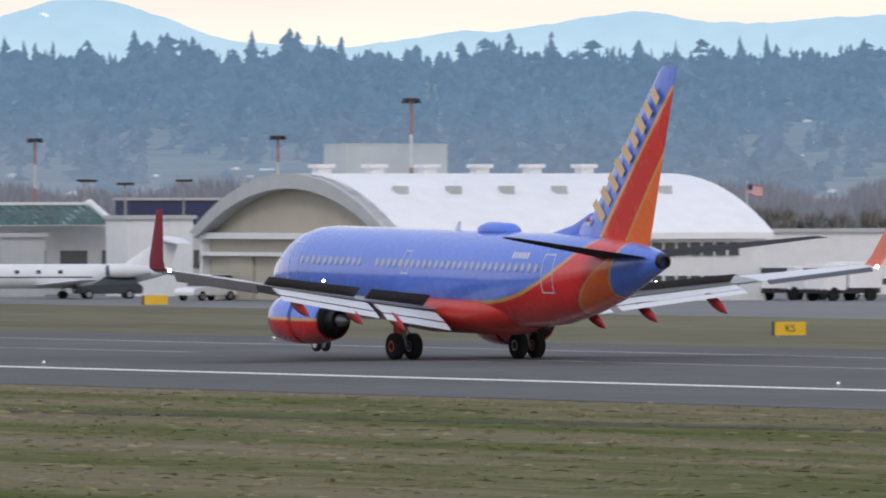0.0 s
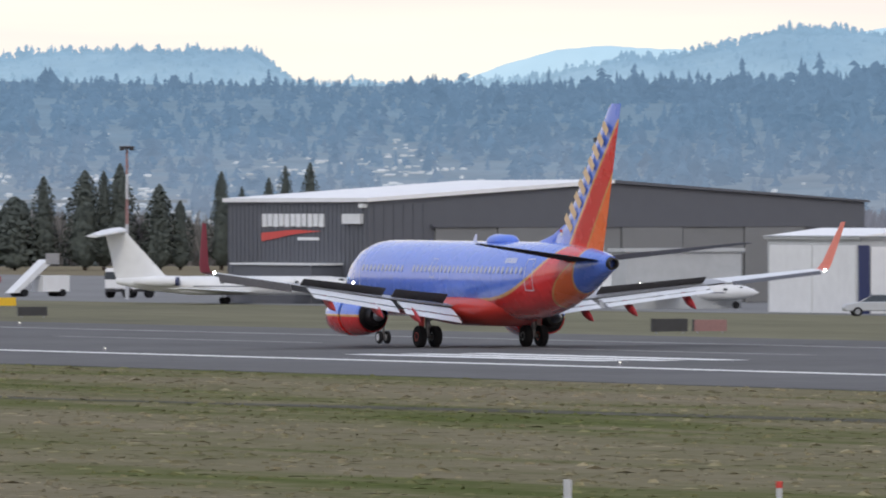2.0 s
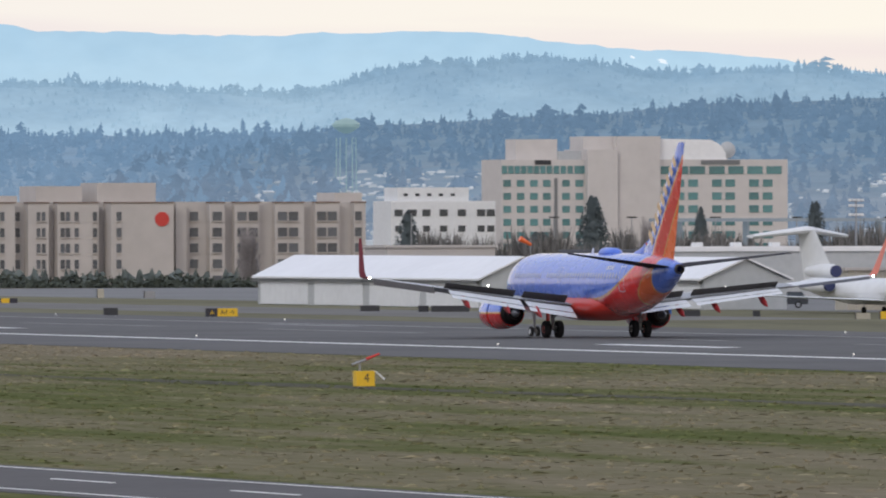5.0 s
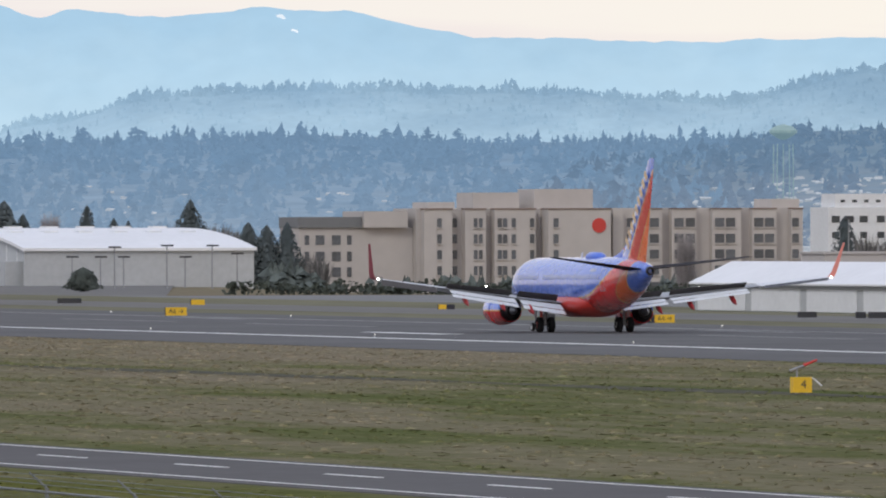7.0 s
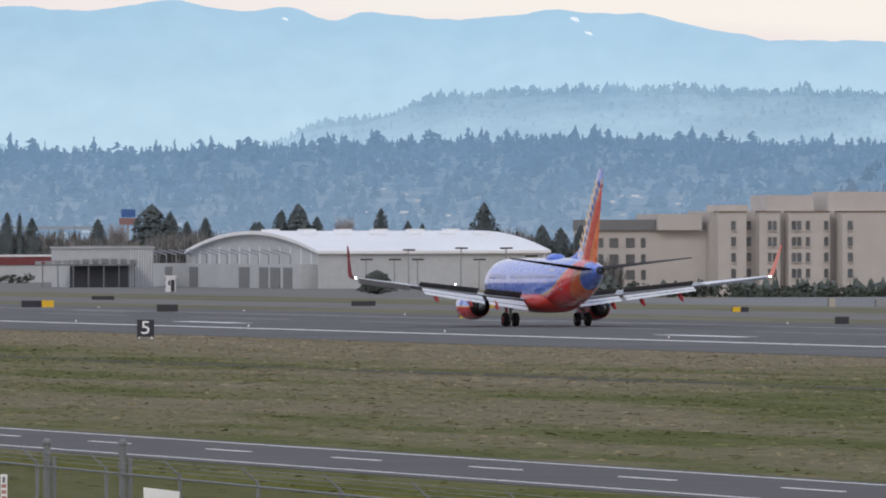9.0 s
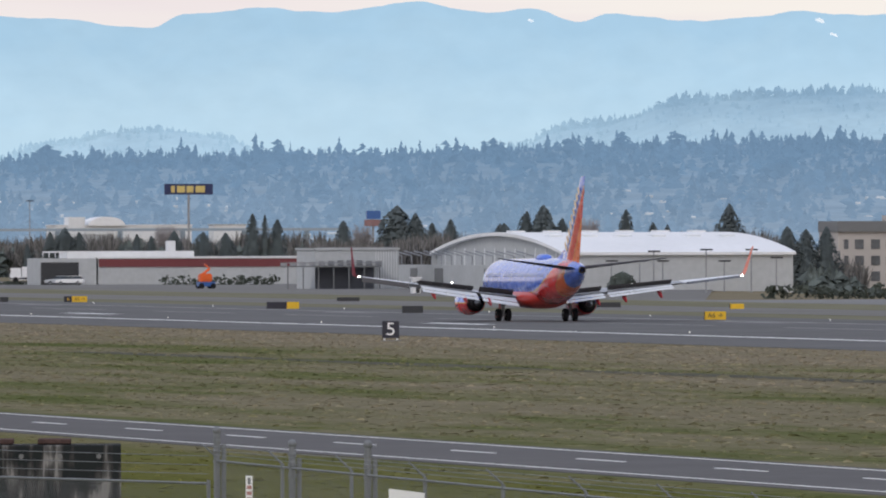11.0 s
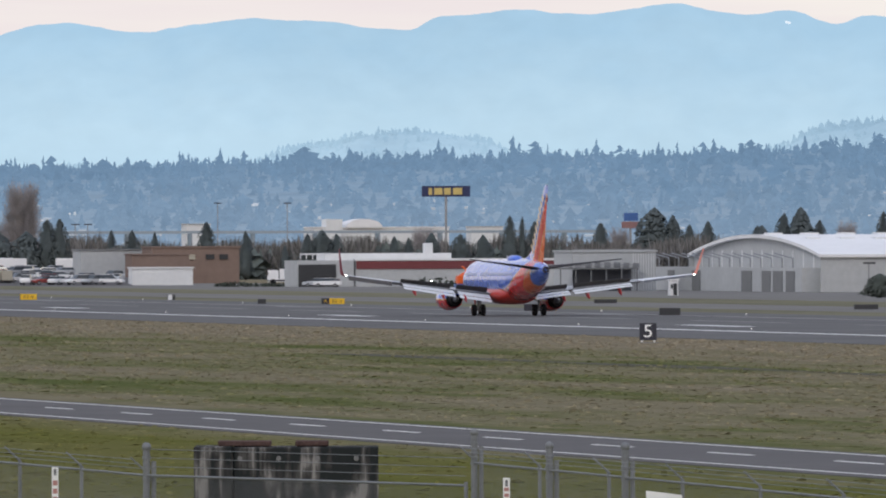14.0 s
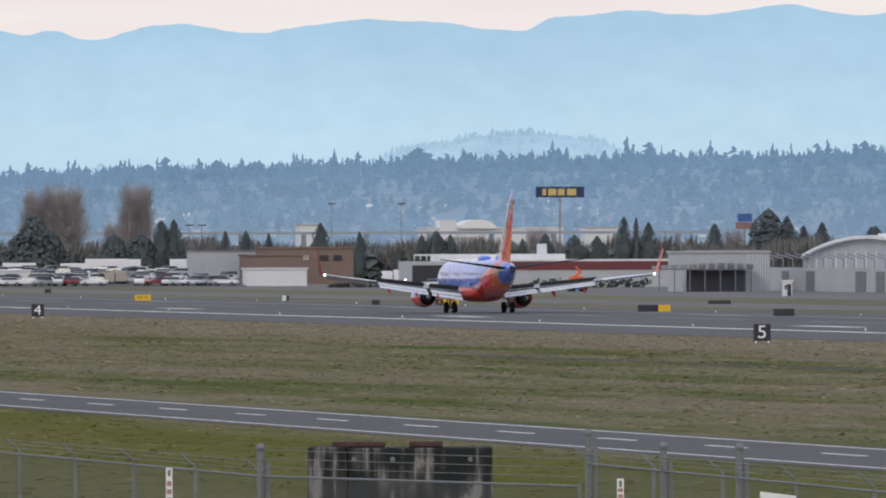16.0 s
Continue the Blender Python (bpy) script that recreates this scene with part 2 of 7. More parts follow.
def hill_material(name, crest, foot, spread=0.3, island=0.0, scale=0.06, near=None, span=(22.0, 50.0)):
    """Far wooded land with haze painted in as emission: bluish over the evergreens above, paler over brown brush and
    yards below; near is (x0, x1, share) where it weakens as the land comes closer.
    """
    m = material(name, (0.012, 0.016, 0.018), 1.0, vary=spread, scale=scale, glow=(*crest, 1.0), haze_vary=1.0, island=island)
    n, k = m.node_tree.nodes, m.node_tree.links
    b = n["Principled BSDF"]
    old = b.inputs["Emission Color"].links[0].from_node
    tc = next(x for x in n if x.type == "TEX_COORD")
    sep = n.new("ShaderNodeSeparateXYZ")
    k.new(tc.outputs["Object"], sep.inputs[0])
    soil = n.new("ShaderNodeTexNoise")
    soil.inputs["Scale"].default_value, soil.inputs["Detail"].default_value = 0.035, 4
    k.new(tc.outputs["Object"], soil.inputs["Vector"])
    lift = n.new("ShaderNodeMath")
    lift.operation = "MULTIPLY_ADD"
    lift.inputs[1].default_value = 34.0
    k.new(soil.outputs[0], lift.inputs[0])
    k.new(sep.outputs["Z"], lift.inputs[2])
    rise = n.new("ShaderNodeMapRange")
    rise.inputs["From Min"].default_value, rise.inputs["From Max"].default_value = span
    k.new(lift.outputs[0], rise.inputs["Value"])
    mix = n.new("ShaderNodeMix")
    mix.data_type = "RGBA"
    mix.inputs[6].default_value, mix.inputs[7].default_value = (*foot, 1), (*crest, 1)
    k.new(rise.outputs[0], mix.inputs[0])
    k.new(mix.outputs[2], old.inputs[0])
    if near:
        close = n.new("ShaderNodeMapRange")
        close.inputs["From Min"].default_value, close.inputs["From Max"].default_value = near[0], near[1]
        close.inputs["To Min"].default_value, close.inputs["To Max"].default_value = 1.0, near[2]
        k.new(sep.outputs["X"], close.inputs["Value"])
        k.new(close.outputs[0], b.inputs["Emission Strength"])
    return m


# haze over mountains, hills and forests, put into their colours as emission
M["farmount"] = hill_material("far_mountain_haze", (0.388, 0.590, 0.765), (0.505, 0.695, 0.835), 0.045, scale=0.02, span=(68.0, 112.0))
# snow brightened by its own emission, to suit the painted mountain haze
M["snow"] = material("far_snow_field_glow", (0.5, 0.52, 0.55), 1.0, vary=0.1, scale=0.05, glow=(0.70, 0.80, 0.85, 0.62))
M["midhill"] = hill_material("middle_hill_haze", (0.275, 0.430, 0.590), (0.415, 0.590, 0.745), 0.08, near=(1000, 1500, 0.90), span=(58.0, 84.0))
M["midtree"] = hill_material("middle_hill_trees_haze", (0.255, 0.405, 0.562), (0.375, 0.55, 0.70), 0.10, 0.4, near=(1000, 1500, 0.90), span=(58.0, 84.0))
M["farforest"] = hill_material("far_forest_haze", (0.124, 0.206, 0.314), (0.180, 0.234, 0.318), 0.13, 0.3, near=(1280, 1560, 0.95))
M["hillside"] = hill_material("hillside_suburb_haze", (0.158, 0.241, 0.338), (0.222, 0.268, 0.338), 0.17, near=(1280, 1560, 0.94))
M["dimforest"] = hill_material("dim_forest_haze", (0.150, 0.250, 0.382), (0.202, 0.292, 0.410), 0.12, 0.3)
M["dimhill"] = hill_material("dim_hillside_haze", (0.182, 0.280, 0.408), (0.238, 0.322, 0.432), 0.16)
# viaduct and houses: distance haze added as a weak bluish glow
M["farroad"] = material("far_viaduct_concrete_haze", (0.16, 0.16, 0.165), 0.9, vary=0.15, glow=(0.13, 0.17, 0.21, 0.8))
M["farhouse"] = material("far_house_walls_haze", (0.43, 0.42, 0.41), 0.8, vary=0.3, scale=0.02, island=0.9, glow=(0.15, 0.20, 0.25, 0.8))


def grass_material(blades=False):
    """Mown winter grass: green, brown and straw patches drawn out along the runway; greener beside the service road."""
    m = bpy.data.materials.new("winter_grass_blades" if blades else "winter_grass")
    m.use_nodes = True
    n, k = m.node_tree.nodes, m.node_tree.links
    b = n["Principled BSDF"]
    b.inputs["Roughness"].default_value = 0.95
    b.inputs["Specular IOR Level"].default_value = 0.0
    tc = n.new("ShaderNodeTexCoord")
    sep = n.new("ShaderNodeSeparateXYZ")
    k.new(tc.outputs["Object"], sep.inputs[0])

    def mottle(sx, sy, detail, rough):
        mp, t = n.new("ShaderNodeMapping"), n.new("ShaderNodeTexNoise")
        mp.inputs["Scale"].default_value = (sx, sy, 1)
        t.inputs["Scale"].default_value, t.inputs["Detail"].default_value, t.inputs["Roughness"].default_value = 1.0, detail, rough
        k.new(tc.outputs["Object"], mp.inputs[0])
        k.new(mp.outputs[0], t.inputs["Vector"])
        return t.outputs[0]

    def calc(op, a, c=0.0, d=0.0):
        q = n.new("ShaderNodeMath")
        q.operation = op
        for i, v in enumerate((a, c, d)):
            if isinstance(v, (int, float)):
                q.inputs[i].default_value = v
            else:
                k.new(v, q.inputs[i])
        return q.outputs[0]

    patch, blot, fine = mottle(0.075, 0.011, 6, 0.62), mottle(0.32, 0.055, 5, 0.6), mottle(1.1, 0.5, 5, 0.7)
    # mowing bands across the field, their edges wandering
    span = n.new("ShaderNodeMapRange")
    span.inputs["From Min"].default_value, span.inputs["From Max"].default_value = 75.0, 295.0
    k.new(calc("MULTIPLY_ADD", patch, 34.0, sep.outputs["X"]), span.inputs["Value"])
    bands = n.new("ShaderNodeValToRGB")
    be = bands.color_ramp.elements
    be[0].position, be[0].color = 0.0, (0.30, 0.30, 0.30, 1)
    be[1].position, be[1].color = 1.0, (0.66, 0.66, 0.66, 1)
    for place, v in ((0.14, 0.34), (0.20, 0.66), (0.25, 0.52), (0.36, 0.46), (0.42, 0.53), (0.50, 0.50), (0.54, 0.57), (0.58, 0.66), (0.62, 0.62), (0.665, 0.46), (0.85, 0.64)):
        el = be.new(place)
        el.color = (v, v, v, 1)
    f = calc("MULTIPLY_ADD", bands.outputs[0], 0.75, -0.36)
    f = calc("ADD", f, patch)
    f = calc("ADD", f, calc("MULTIPLY_ADD", blot, 0.30, -0.15))
    f = calc("ADD", f, calc("MULTIPLY_ADD", fine, 0.24, -0.12))
    margin, reach = n.new("ShaderNodeMapRange"), n.new("ShaderNodeMapRange")
    margin.inputs["From Min"].default_value, margin.inputs["From Max"].default_value = 174.0, 192.0
    k.new(calc("MULTIPLY_ADD", blot, 10.0, sep.outputs["X"]), margin.inputs["Value"])
    reach.inputs["From Min"].default_value, reach.inputs["From Max"].default_value = 520.0, 760.0
    k.new(sep.outputs["Y"], reach.inputs["Value"])
    f = calc("ADD", f, calc("MULTIPLY", calc("MULTIPLY", margin.outputs[0], reach.outputs[0]), 0.22))
    ramp = n.new("ShaderNodeValToRGB")
    e = ramp.color_ramp.elements
    e[0].position, e[0].color = 0.36, (0.094, 0.108, 0.042, 1)
    e[1].position, e[1].color = 0.72, (0.205, 0.176, 0.124, 1)
    for place, col in ((0.45, (0.126, 0.129, 0.062, 1)), (0.54, (0.172, 0.156, 0.098, 1))):
        el = e.new(place)
        el.color = col
    k.new(f, ramp.inputs[0])
    # fresher grass between the service road and the fence
    fresh = n.new("ShaderNodeMapRange")
    fresh.inputs["From Min"].default_value, fresh.inputs["From Max"].default_value = 92.0, 84.0
    fresh.inputs["To Min"].default_value, fresh.inputs["To Max"].default_value = 0.0, 0.75
    k.new(sep.outputs["X"], fresh.inputs["Value"])
    mix = n.new("ShaderNodeMix")
    mix.data_type = "RGBA"
    k.new(fresh.outputs[0], mix.inputs[0])
    k.new(ramp.outputs[0], mix.inputs[6])
    mix.inputs[7].default_value = (0.118, 0.118, 0.030, 1)
    shade = calc("MULTIPLY", calc("MULTIPLY_ADD", fine, 0.7, 0.65), calc("MULTIPLY_ADD", blot, 0.3, 0.85))
    if blades:
        geo = n.new("ShaderNodeNewGeometry")
        shade = calc("MULTIPLY", shade, calc("MULTIPLY_ADD", geo.outputs["Random Per Island"], 0.75, 1.05))
    tint = n.new("ShaderNodeVectorMath")
    tint.operation = "SCALE"
    k.new(mix.outputs[2], tint.inputs[0])
    k.new(shade, tint.inputs["Scale"])
    k.new(tint.outputs[0], b.inputs["Base Color"])
    return m


M["grass"] = grass_material()
M["tuft"] = grass_material(True)
M["dryverge"] = material("dry_verge_grass", (0.158, 0.150, 0.098), 0.95, vary=0.35, scale=0.12, stretch=(1.0, 0.25, 1.0))
M["oldtaxi"] = material("old_taxiway_asphalt", (0.175, 0.170, 0.162), 0.9, vary=0.2, scale=0.1)
M["soil"] = material("bare_wheel_track_soil", (0.088, 0.084, 0.064), 0.95, vary=0.5, scale=0.5)

# ---------------------------------------------------------------- ground
bm = bmesh.new()
xs = [-5000, -1500, -300, 0, 60, 120, 180, 206, 230, 280] + [310 + 30 * i for i in range(20)] + [1000, 1300, 1900, 2600, 3600, 6000]
ys = [-4000, -1200, -200, 100, 250, 400, 550, 700, 850, 1000, 1150, 1300] + [1340 + 40 * i for i in range(30)] + [2800, 3200, 3800, 6000]


def ground_z(x, y):
    d = math.hypot(x, y)
    s = min(1.0, max(0.0, (d - 1420) / 400)) if x > 285 else 0.0
    s *= min(1.0, max(0.0, (math.degrees(math.atan2(x, max(1.0, y))) - 15.0) / 0.7))
    return -4.5 * s * s * (3 - 2 * s)


grid = [[bm.verts.new((x, y, ground_z(x, y))) for x in xs] for y in ys]
for r0, r1 in zip(grid, grid[1:]):
    for i in range(len(xs) - 1):
        bm.faces.new((r0[i], r0[i + 1], r1[i + 1], r1[i]))
tagged(part("ground", bm, M["grass"]), "mown winter airfield grass, green with straw-brown patches", "grass", kind="structure")


def strip(name, x0, x1, y0, y1, z, mat, label, category, step=0):
    bm = bmesh.new()
    box(bm, x0, x1, y0, y1, -0.3, z)
    return tagged(part(name, bm, mat), label, category, kind="structure")


strip("road", 206, 281, -900, 4000, 0.03, M["asphalt"], "grey asphalt runway with tyre marks", "runway")
# the service road runs a little askew of the runway
SERVICE = Matrix.Translation((95.9, 440, 0)) @ pose(0, 0, 0, 0, 0, 0.83)
strip("taxiway", -6.0, 4.7, -1300, 2100, 0.03, M["road"], "grey asphalt service road with white lines", "road").matrix_basis = SERVICE
strip("apron", 345, 470, -300, 1330, 0.02, M["concrete"], "pale concrete apron before the hangars", "apron")
strip("dry_verge", 281.2, 344.8, -300, 2300, 0.012, M["dryverge"], "dry grey-brown winter verge beyond the runway", "grass")
strip("far_taxiway", 296, 318, 860, 2400, 0.02, M["oldtaxi"], "pale taxiway beyond the runway", "taxiway")


# gravel yard before the arched hangar
bm = bmesh.new()
quad(bm, [(x, y, .015) for x, y in ((345.2, 1330.2), (352, 1330.2), (500, 1880), (345.2, 2050))])
tagged(part("pavement_yard", bm, M["oldtaxi"]), "pale worn asphalt yard before the arched hangar", "pavement", kind="structure")
# a wheel track worn into the field
bm = bmesh.new()
TRACK = [(194, 280), (179, 358), (170, 423), (165, 520), (161, 634), (158, 760)]
line = []
for (x0, y0), (x1, y1) in zip(TRACK, TRACK[1:]):
    line += [(x0 + (x1 - x0) * k / 40, y0 + (y1 - y0) * k / 40) for k in range(40)]
for (x0, y0), (x1, y1) in zip(line, line[1:]):
    w0, w1 = [max(0.0, 1.5 + 1.8 * noise.noise(Vector((0, y * .035, 5)))) for y in (y0, y1)]
    if w0 > .05 and w1 > .05:
        quad(bm, [(x0 - w0, y0, .012), (x0 + w0, y0, .012), (x1 + w1, y1, .012), (x1 - w1, y1, .012)])
tagged(part("ground_wheel_track", bm, M["soil"]), "dark worn wheel track through the grass", "track", kind="structure")


def marking(name, x0, x1, y0, y1, z=0.034, mat="paint"):
    return tagged(part(name, boxed(x0, x1, y0, y1, 0.0, z), M[mat]), "worn white painted line on asphalt", "marking", "runway markings", "structure")


marking("edge_line", 224.5, 225.45, -300, 3000, 0.05)
marking("edge_line", 266.4, 267.5, -300, 3000, 0.05, "wornpaint")
for k in range(8):
    marking("touchdown_bar", 237.0, 238.8, 666 + 152.4 * k, 688 + 152.4 * k)
    marking("touchdown_bar", 263.0, 264.8, 666 + 152.4 * k, 688 + 152.4 * k, mat="wornpaint")
for x in (233.2, 236.2, 239.4):
    marking("touchdown_bar", x, x + 1.8, 507, 537)
for k in range(30):
    marking("centre_dash", 251.2, 252.1, 400 + 61 * k, 436.6 + 61 * k, mat="wornpaint")
marking("edge_line", -4.97, -4.85, -440, 2000, 0.045).matrix_basis = SERVICE
marking("edge_line", 3.71, 3.83, -440, 2000, 0.045).matrix_basis = SERVICE
for k in range(70):
    marking("road_dash", -.09, .09, -182 + 16.9 * k, -176.2 + 16.9 * k, .045).matrix_basis = SERVICE

# ---------------------------------------------------------------- hills and far land


def profile(keys, a):
    """Height over bearing, gliding between a few keys."""
    for (a0, h0), (a1, h1) in zip(keys, keys[1:]):
        if a <= a1:
            s = min(1.0, max(0.0, (a - a0) / (a1 - a0)))
            s = s * s * (3 - 2 * s)
            return h0 + (h1 - h0) * s
    return keys[-1][1]


FAR = [(2, 17.5), (9.6, 17.9), (9.74, 17.5), (9.85, 17.75), (10.02, 17.1), (10.43, 18.35), (10.89, 17.6), (11.28, 18.7), (11.71, 18.5), (12.12, 17.68), (12.31, 18.85), (12.70, 19.45), (12.98, 19.0), (13.41, 19.85), (13.77, 18.95), (13.95, 19.4), (14.22, 18.13), (14.34, 18.85), (14.78, 18.14), (15.05, 18.52), (15.3, 19.0), (15.73, 18.5), (16.19, 16.85), (16.4, 16.4), (17.3, 16.0), (18.3, 16.3), (19.3, 14.7), (20.8, 12.2), (21.1, 12.6), (21.6, 10.0), (23.6, 9.0), (24.7, 13.3), (25.3, 13.0), (26.4, 15.2), (26.8, 14.7), (27.2, 12.3), (28.1, 15.8), (28.9, 12.1), (29.3, 11.7), (30.0, 13.0), (30.8, 14.6), (31.2, 13.6), (32, 14.3), (40, 13)]
MID = [(2, 3), (11.3, 6.5), (11.7, 8.6), (12.1, 9.6), (12.5, 8.9), (12.7, 7.0), (13.7, 7.2), (14.3, 9.9), (14.8, 12.0), (15.5, 12.6), (16.6, 12.2), (17.5, 11.4), (18.2, 13.8), (18.8, 14.3), (19.4, 13.0), (20.0, 13.4), (20.8, 12.4), (21.4, 11.8), (22.2, 13.3), (23.0, 13.3), (23.3, 10.5), (24.2, 10.6), (25.0, 12.8), (25.7, 15.0), (26.2, 14.6), (26.9, 11.8), (27.3, 9.5), (40, 9)]
RIDGE = [(2, 5.5), (9.6, 6.0), (10.7, 6.6), (11.8, 7.2), (13.2, 7.5), (14.4, 8.1), (15.6, 8.6), (16.3, 8.0), (17.3, 8.1), (18.1, 9.0), (18.9, 9.7), (19.7, 10.7), (20.6, 11.1), (21.4, 11.1), (23.0, 10.6), (24.4, 10.3), (25.5, 10.4), (26.6, 11.2), (27.7, 10.1), (29.0, 10.5), (31.0, 10.2), (40, 10.4)]


def ridge_mesh(keys, d0, d1, rough, a0=3.0, a1=39.0, step=0.05, rows=5, base=-0.006, drop=0.0):
    bm = bmesh.new()
    grid = []
    n = int((a1 - a0) / step)
    for j in range(rows + 1):
        s = j / rows
        d = d0 + (d1 - d0) * s
        ring = []
        for i in range(n + 1):
            a = a0 + i * step
            top = profile(keys, a) / 1000 - drop
            w = noise.fractal(Vector((a * 4.5, s * 7, d0 * 0.01)), 1.0, 2.0, 5) * rough / 1000
            e = base + (top - base) * s ** 0.8 + w * min(1, s * 1.3)
            x, y = at(a, d)
            ring.append(bm.verts.new((x, y, EYE + d * e)))
        grid.append(ring)
    for r0, r1 in zip(grid, grid[1:]):
        for i in range(n):
            bm.faces.new((r0[i], r0[i + 1], r1[i + 1], r1[i]))
    return bm


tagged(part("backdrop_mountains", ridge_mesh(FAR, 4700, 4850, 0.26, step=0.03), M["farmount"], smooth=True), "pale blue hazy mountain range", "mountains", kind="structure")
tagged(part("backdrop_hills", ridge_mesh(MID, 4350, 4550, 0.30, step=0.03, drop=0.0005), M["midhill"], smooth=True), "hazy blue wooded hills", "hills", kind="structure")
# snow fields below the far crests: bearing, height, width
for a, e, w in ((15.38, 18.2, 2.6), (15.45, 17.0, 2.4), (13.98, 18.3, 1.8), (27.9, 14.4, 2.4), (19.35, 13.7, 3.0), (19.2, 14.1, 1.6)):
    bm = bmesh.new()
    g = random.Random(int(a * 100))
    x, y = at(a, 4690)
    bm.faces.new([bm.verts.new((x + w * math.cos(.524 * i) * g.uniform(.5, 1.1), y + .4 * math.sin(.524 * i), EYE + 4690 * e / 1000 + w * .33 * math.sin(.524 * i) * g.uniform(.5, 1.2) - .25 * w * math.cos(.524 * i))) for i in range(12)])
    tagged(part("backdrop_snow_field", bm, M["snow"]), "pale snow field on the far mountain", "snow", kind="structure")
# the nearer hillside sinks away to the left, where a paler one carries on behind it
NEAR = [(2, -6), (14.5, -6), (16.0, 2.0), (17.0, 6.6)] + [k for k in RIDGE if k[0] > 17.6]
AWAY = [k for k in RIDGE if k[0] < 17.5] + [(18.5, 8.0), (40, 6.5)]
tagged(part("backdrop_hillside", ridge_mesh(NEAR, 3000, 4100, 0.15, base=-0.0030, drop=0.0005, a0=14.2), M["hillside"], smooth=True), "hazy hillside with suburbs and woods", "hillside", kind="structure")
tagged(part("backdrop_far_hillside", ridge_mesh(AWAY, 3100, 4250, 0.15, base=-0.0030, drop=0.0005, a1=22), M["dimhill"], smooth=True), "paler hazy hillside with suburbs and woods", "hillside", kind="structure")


def spire(bm, x, y, z, h, r, rng, tiers=4, n=5, mat=0):
    """A small far tree in ragged tiers: a slim fir, a shaggy one with a blunt head, or a round leafless crown."""
    style = rng.random()
    lean = rng.uniform(-.05, .05) * h
    for t in range(tiers):
        s = t / tiers
        if style < .5:
            rr, over = r * (1 - s) ** .75, 1.9
        elif style < .8:
            rr, over = r * 1.1 * (1 - s ** 2.2) ** .8 * (.75 + .5 * rng.random()), 1.35
        else:
            rr, over = r * 1.3 * (math.sin(math.pi * (.18 + .74 * s))), 1.05
        rr *= rng.uniform(.7, 1.25)
        z0, z1 = z + h * (0.04 + 0.86 * s), z + h * min(1.0, 0.04 + 0.86 * (t + over) / tiers)
        dx, dy = rng.uniform(-.3, .3) * rr + lean * s, rng.uniform(-.3, .3) * rr
        a0 = rng.uniform(0, 6)
        tip = bm.verts.new((x + dx * .6, y + dy * .6, z1))
        ring = [bm.verts.new((x + dx + rr * math.cos(a0 + 6.283 * i / n) * rng.uniform(0.55, 1.3), y + dy + rr * math.sin(a0 + 6.283 * i / n) * rng.uniform(0.55, 1.3), z0 + rr * rng.uniform(-0.45, 0.3))) for i in range(n)]
        for i in range(n):
            bm.faces.new((ring[i], ring[(i + 1) % n], tip)).material_index = mat


def hill_z(a, s, away=False):
    top = profile(AWAY if away else NEAR, a) / 1000 - 0.0005
    return EYE + hill_d(s, away) * (-0.0030 + (top + 0.0030) * s ** 0.8)


def hill_d(s, away):
    return 3100 + 1150 * s if away else 3000 + 1100 * s


rng = random.Random(5)
for away, lo, hi, crest, slope, mat, lab in ((False, 15.8, 33, 4400, 6500, "farforest", "conifers on the far hillside, dark blue-green with painted haze"), (True, 8.5, 19.5, 3600, 4600, "dimforest", "conifers on the farther hillside, paled by painted haze")):
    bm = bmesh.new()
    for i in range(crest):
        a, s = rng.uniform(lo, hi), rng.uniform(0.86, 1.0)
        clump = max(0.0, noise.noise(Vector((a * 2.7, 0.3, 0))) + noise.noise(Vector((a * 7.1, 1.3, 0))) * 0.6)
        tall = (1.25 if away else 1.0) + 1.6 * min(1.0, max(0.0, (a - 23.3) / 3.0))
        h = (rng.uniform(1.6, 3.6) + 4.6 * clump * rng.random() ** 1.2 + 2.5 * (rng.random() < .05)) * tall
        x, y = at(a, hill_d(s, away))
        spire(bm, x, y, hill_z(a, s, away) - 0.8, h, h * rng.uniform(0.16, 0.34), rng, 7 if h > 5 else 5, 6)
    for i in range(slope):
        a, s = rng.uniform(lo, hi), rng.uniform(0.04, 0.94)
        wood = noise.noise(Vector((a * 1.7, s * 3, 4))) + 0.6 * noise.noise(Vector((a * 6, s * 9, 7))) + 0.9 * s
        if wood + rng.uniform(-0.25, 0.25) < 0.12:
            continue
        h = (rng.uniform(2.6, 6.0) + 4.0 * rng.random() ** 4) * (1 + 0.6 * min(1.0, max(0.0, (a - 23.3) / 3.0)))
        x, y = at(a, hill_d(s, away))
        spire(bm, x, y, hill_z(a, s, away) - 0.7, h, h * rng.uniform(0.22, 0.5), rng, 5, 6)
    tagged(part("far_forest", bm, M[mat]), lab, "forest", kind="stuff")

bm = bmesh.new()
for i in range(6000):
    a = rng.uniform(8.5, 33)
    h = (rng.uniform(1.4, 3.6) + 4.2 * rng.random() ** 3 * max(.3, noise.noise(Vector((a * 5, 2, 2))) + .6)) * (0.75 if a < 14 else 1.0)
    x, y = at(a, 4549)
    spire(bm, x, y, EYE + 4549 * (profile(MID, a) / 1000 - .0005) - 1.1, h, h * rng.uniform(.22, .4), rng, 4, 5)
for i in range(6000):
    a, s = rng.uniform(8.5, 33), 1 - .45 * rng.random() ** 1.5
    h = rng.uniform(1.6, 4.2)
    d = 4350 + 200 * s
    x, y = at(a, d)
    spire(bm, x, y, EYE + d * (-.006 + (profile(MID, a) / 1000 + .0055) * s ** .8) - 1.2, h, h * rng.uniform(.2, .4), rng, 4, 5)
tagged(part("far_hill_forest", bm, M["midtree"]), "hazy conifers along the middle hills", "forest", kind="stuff")

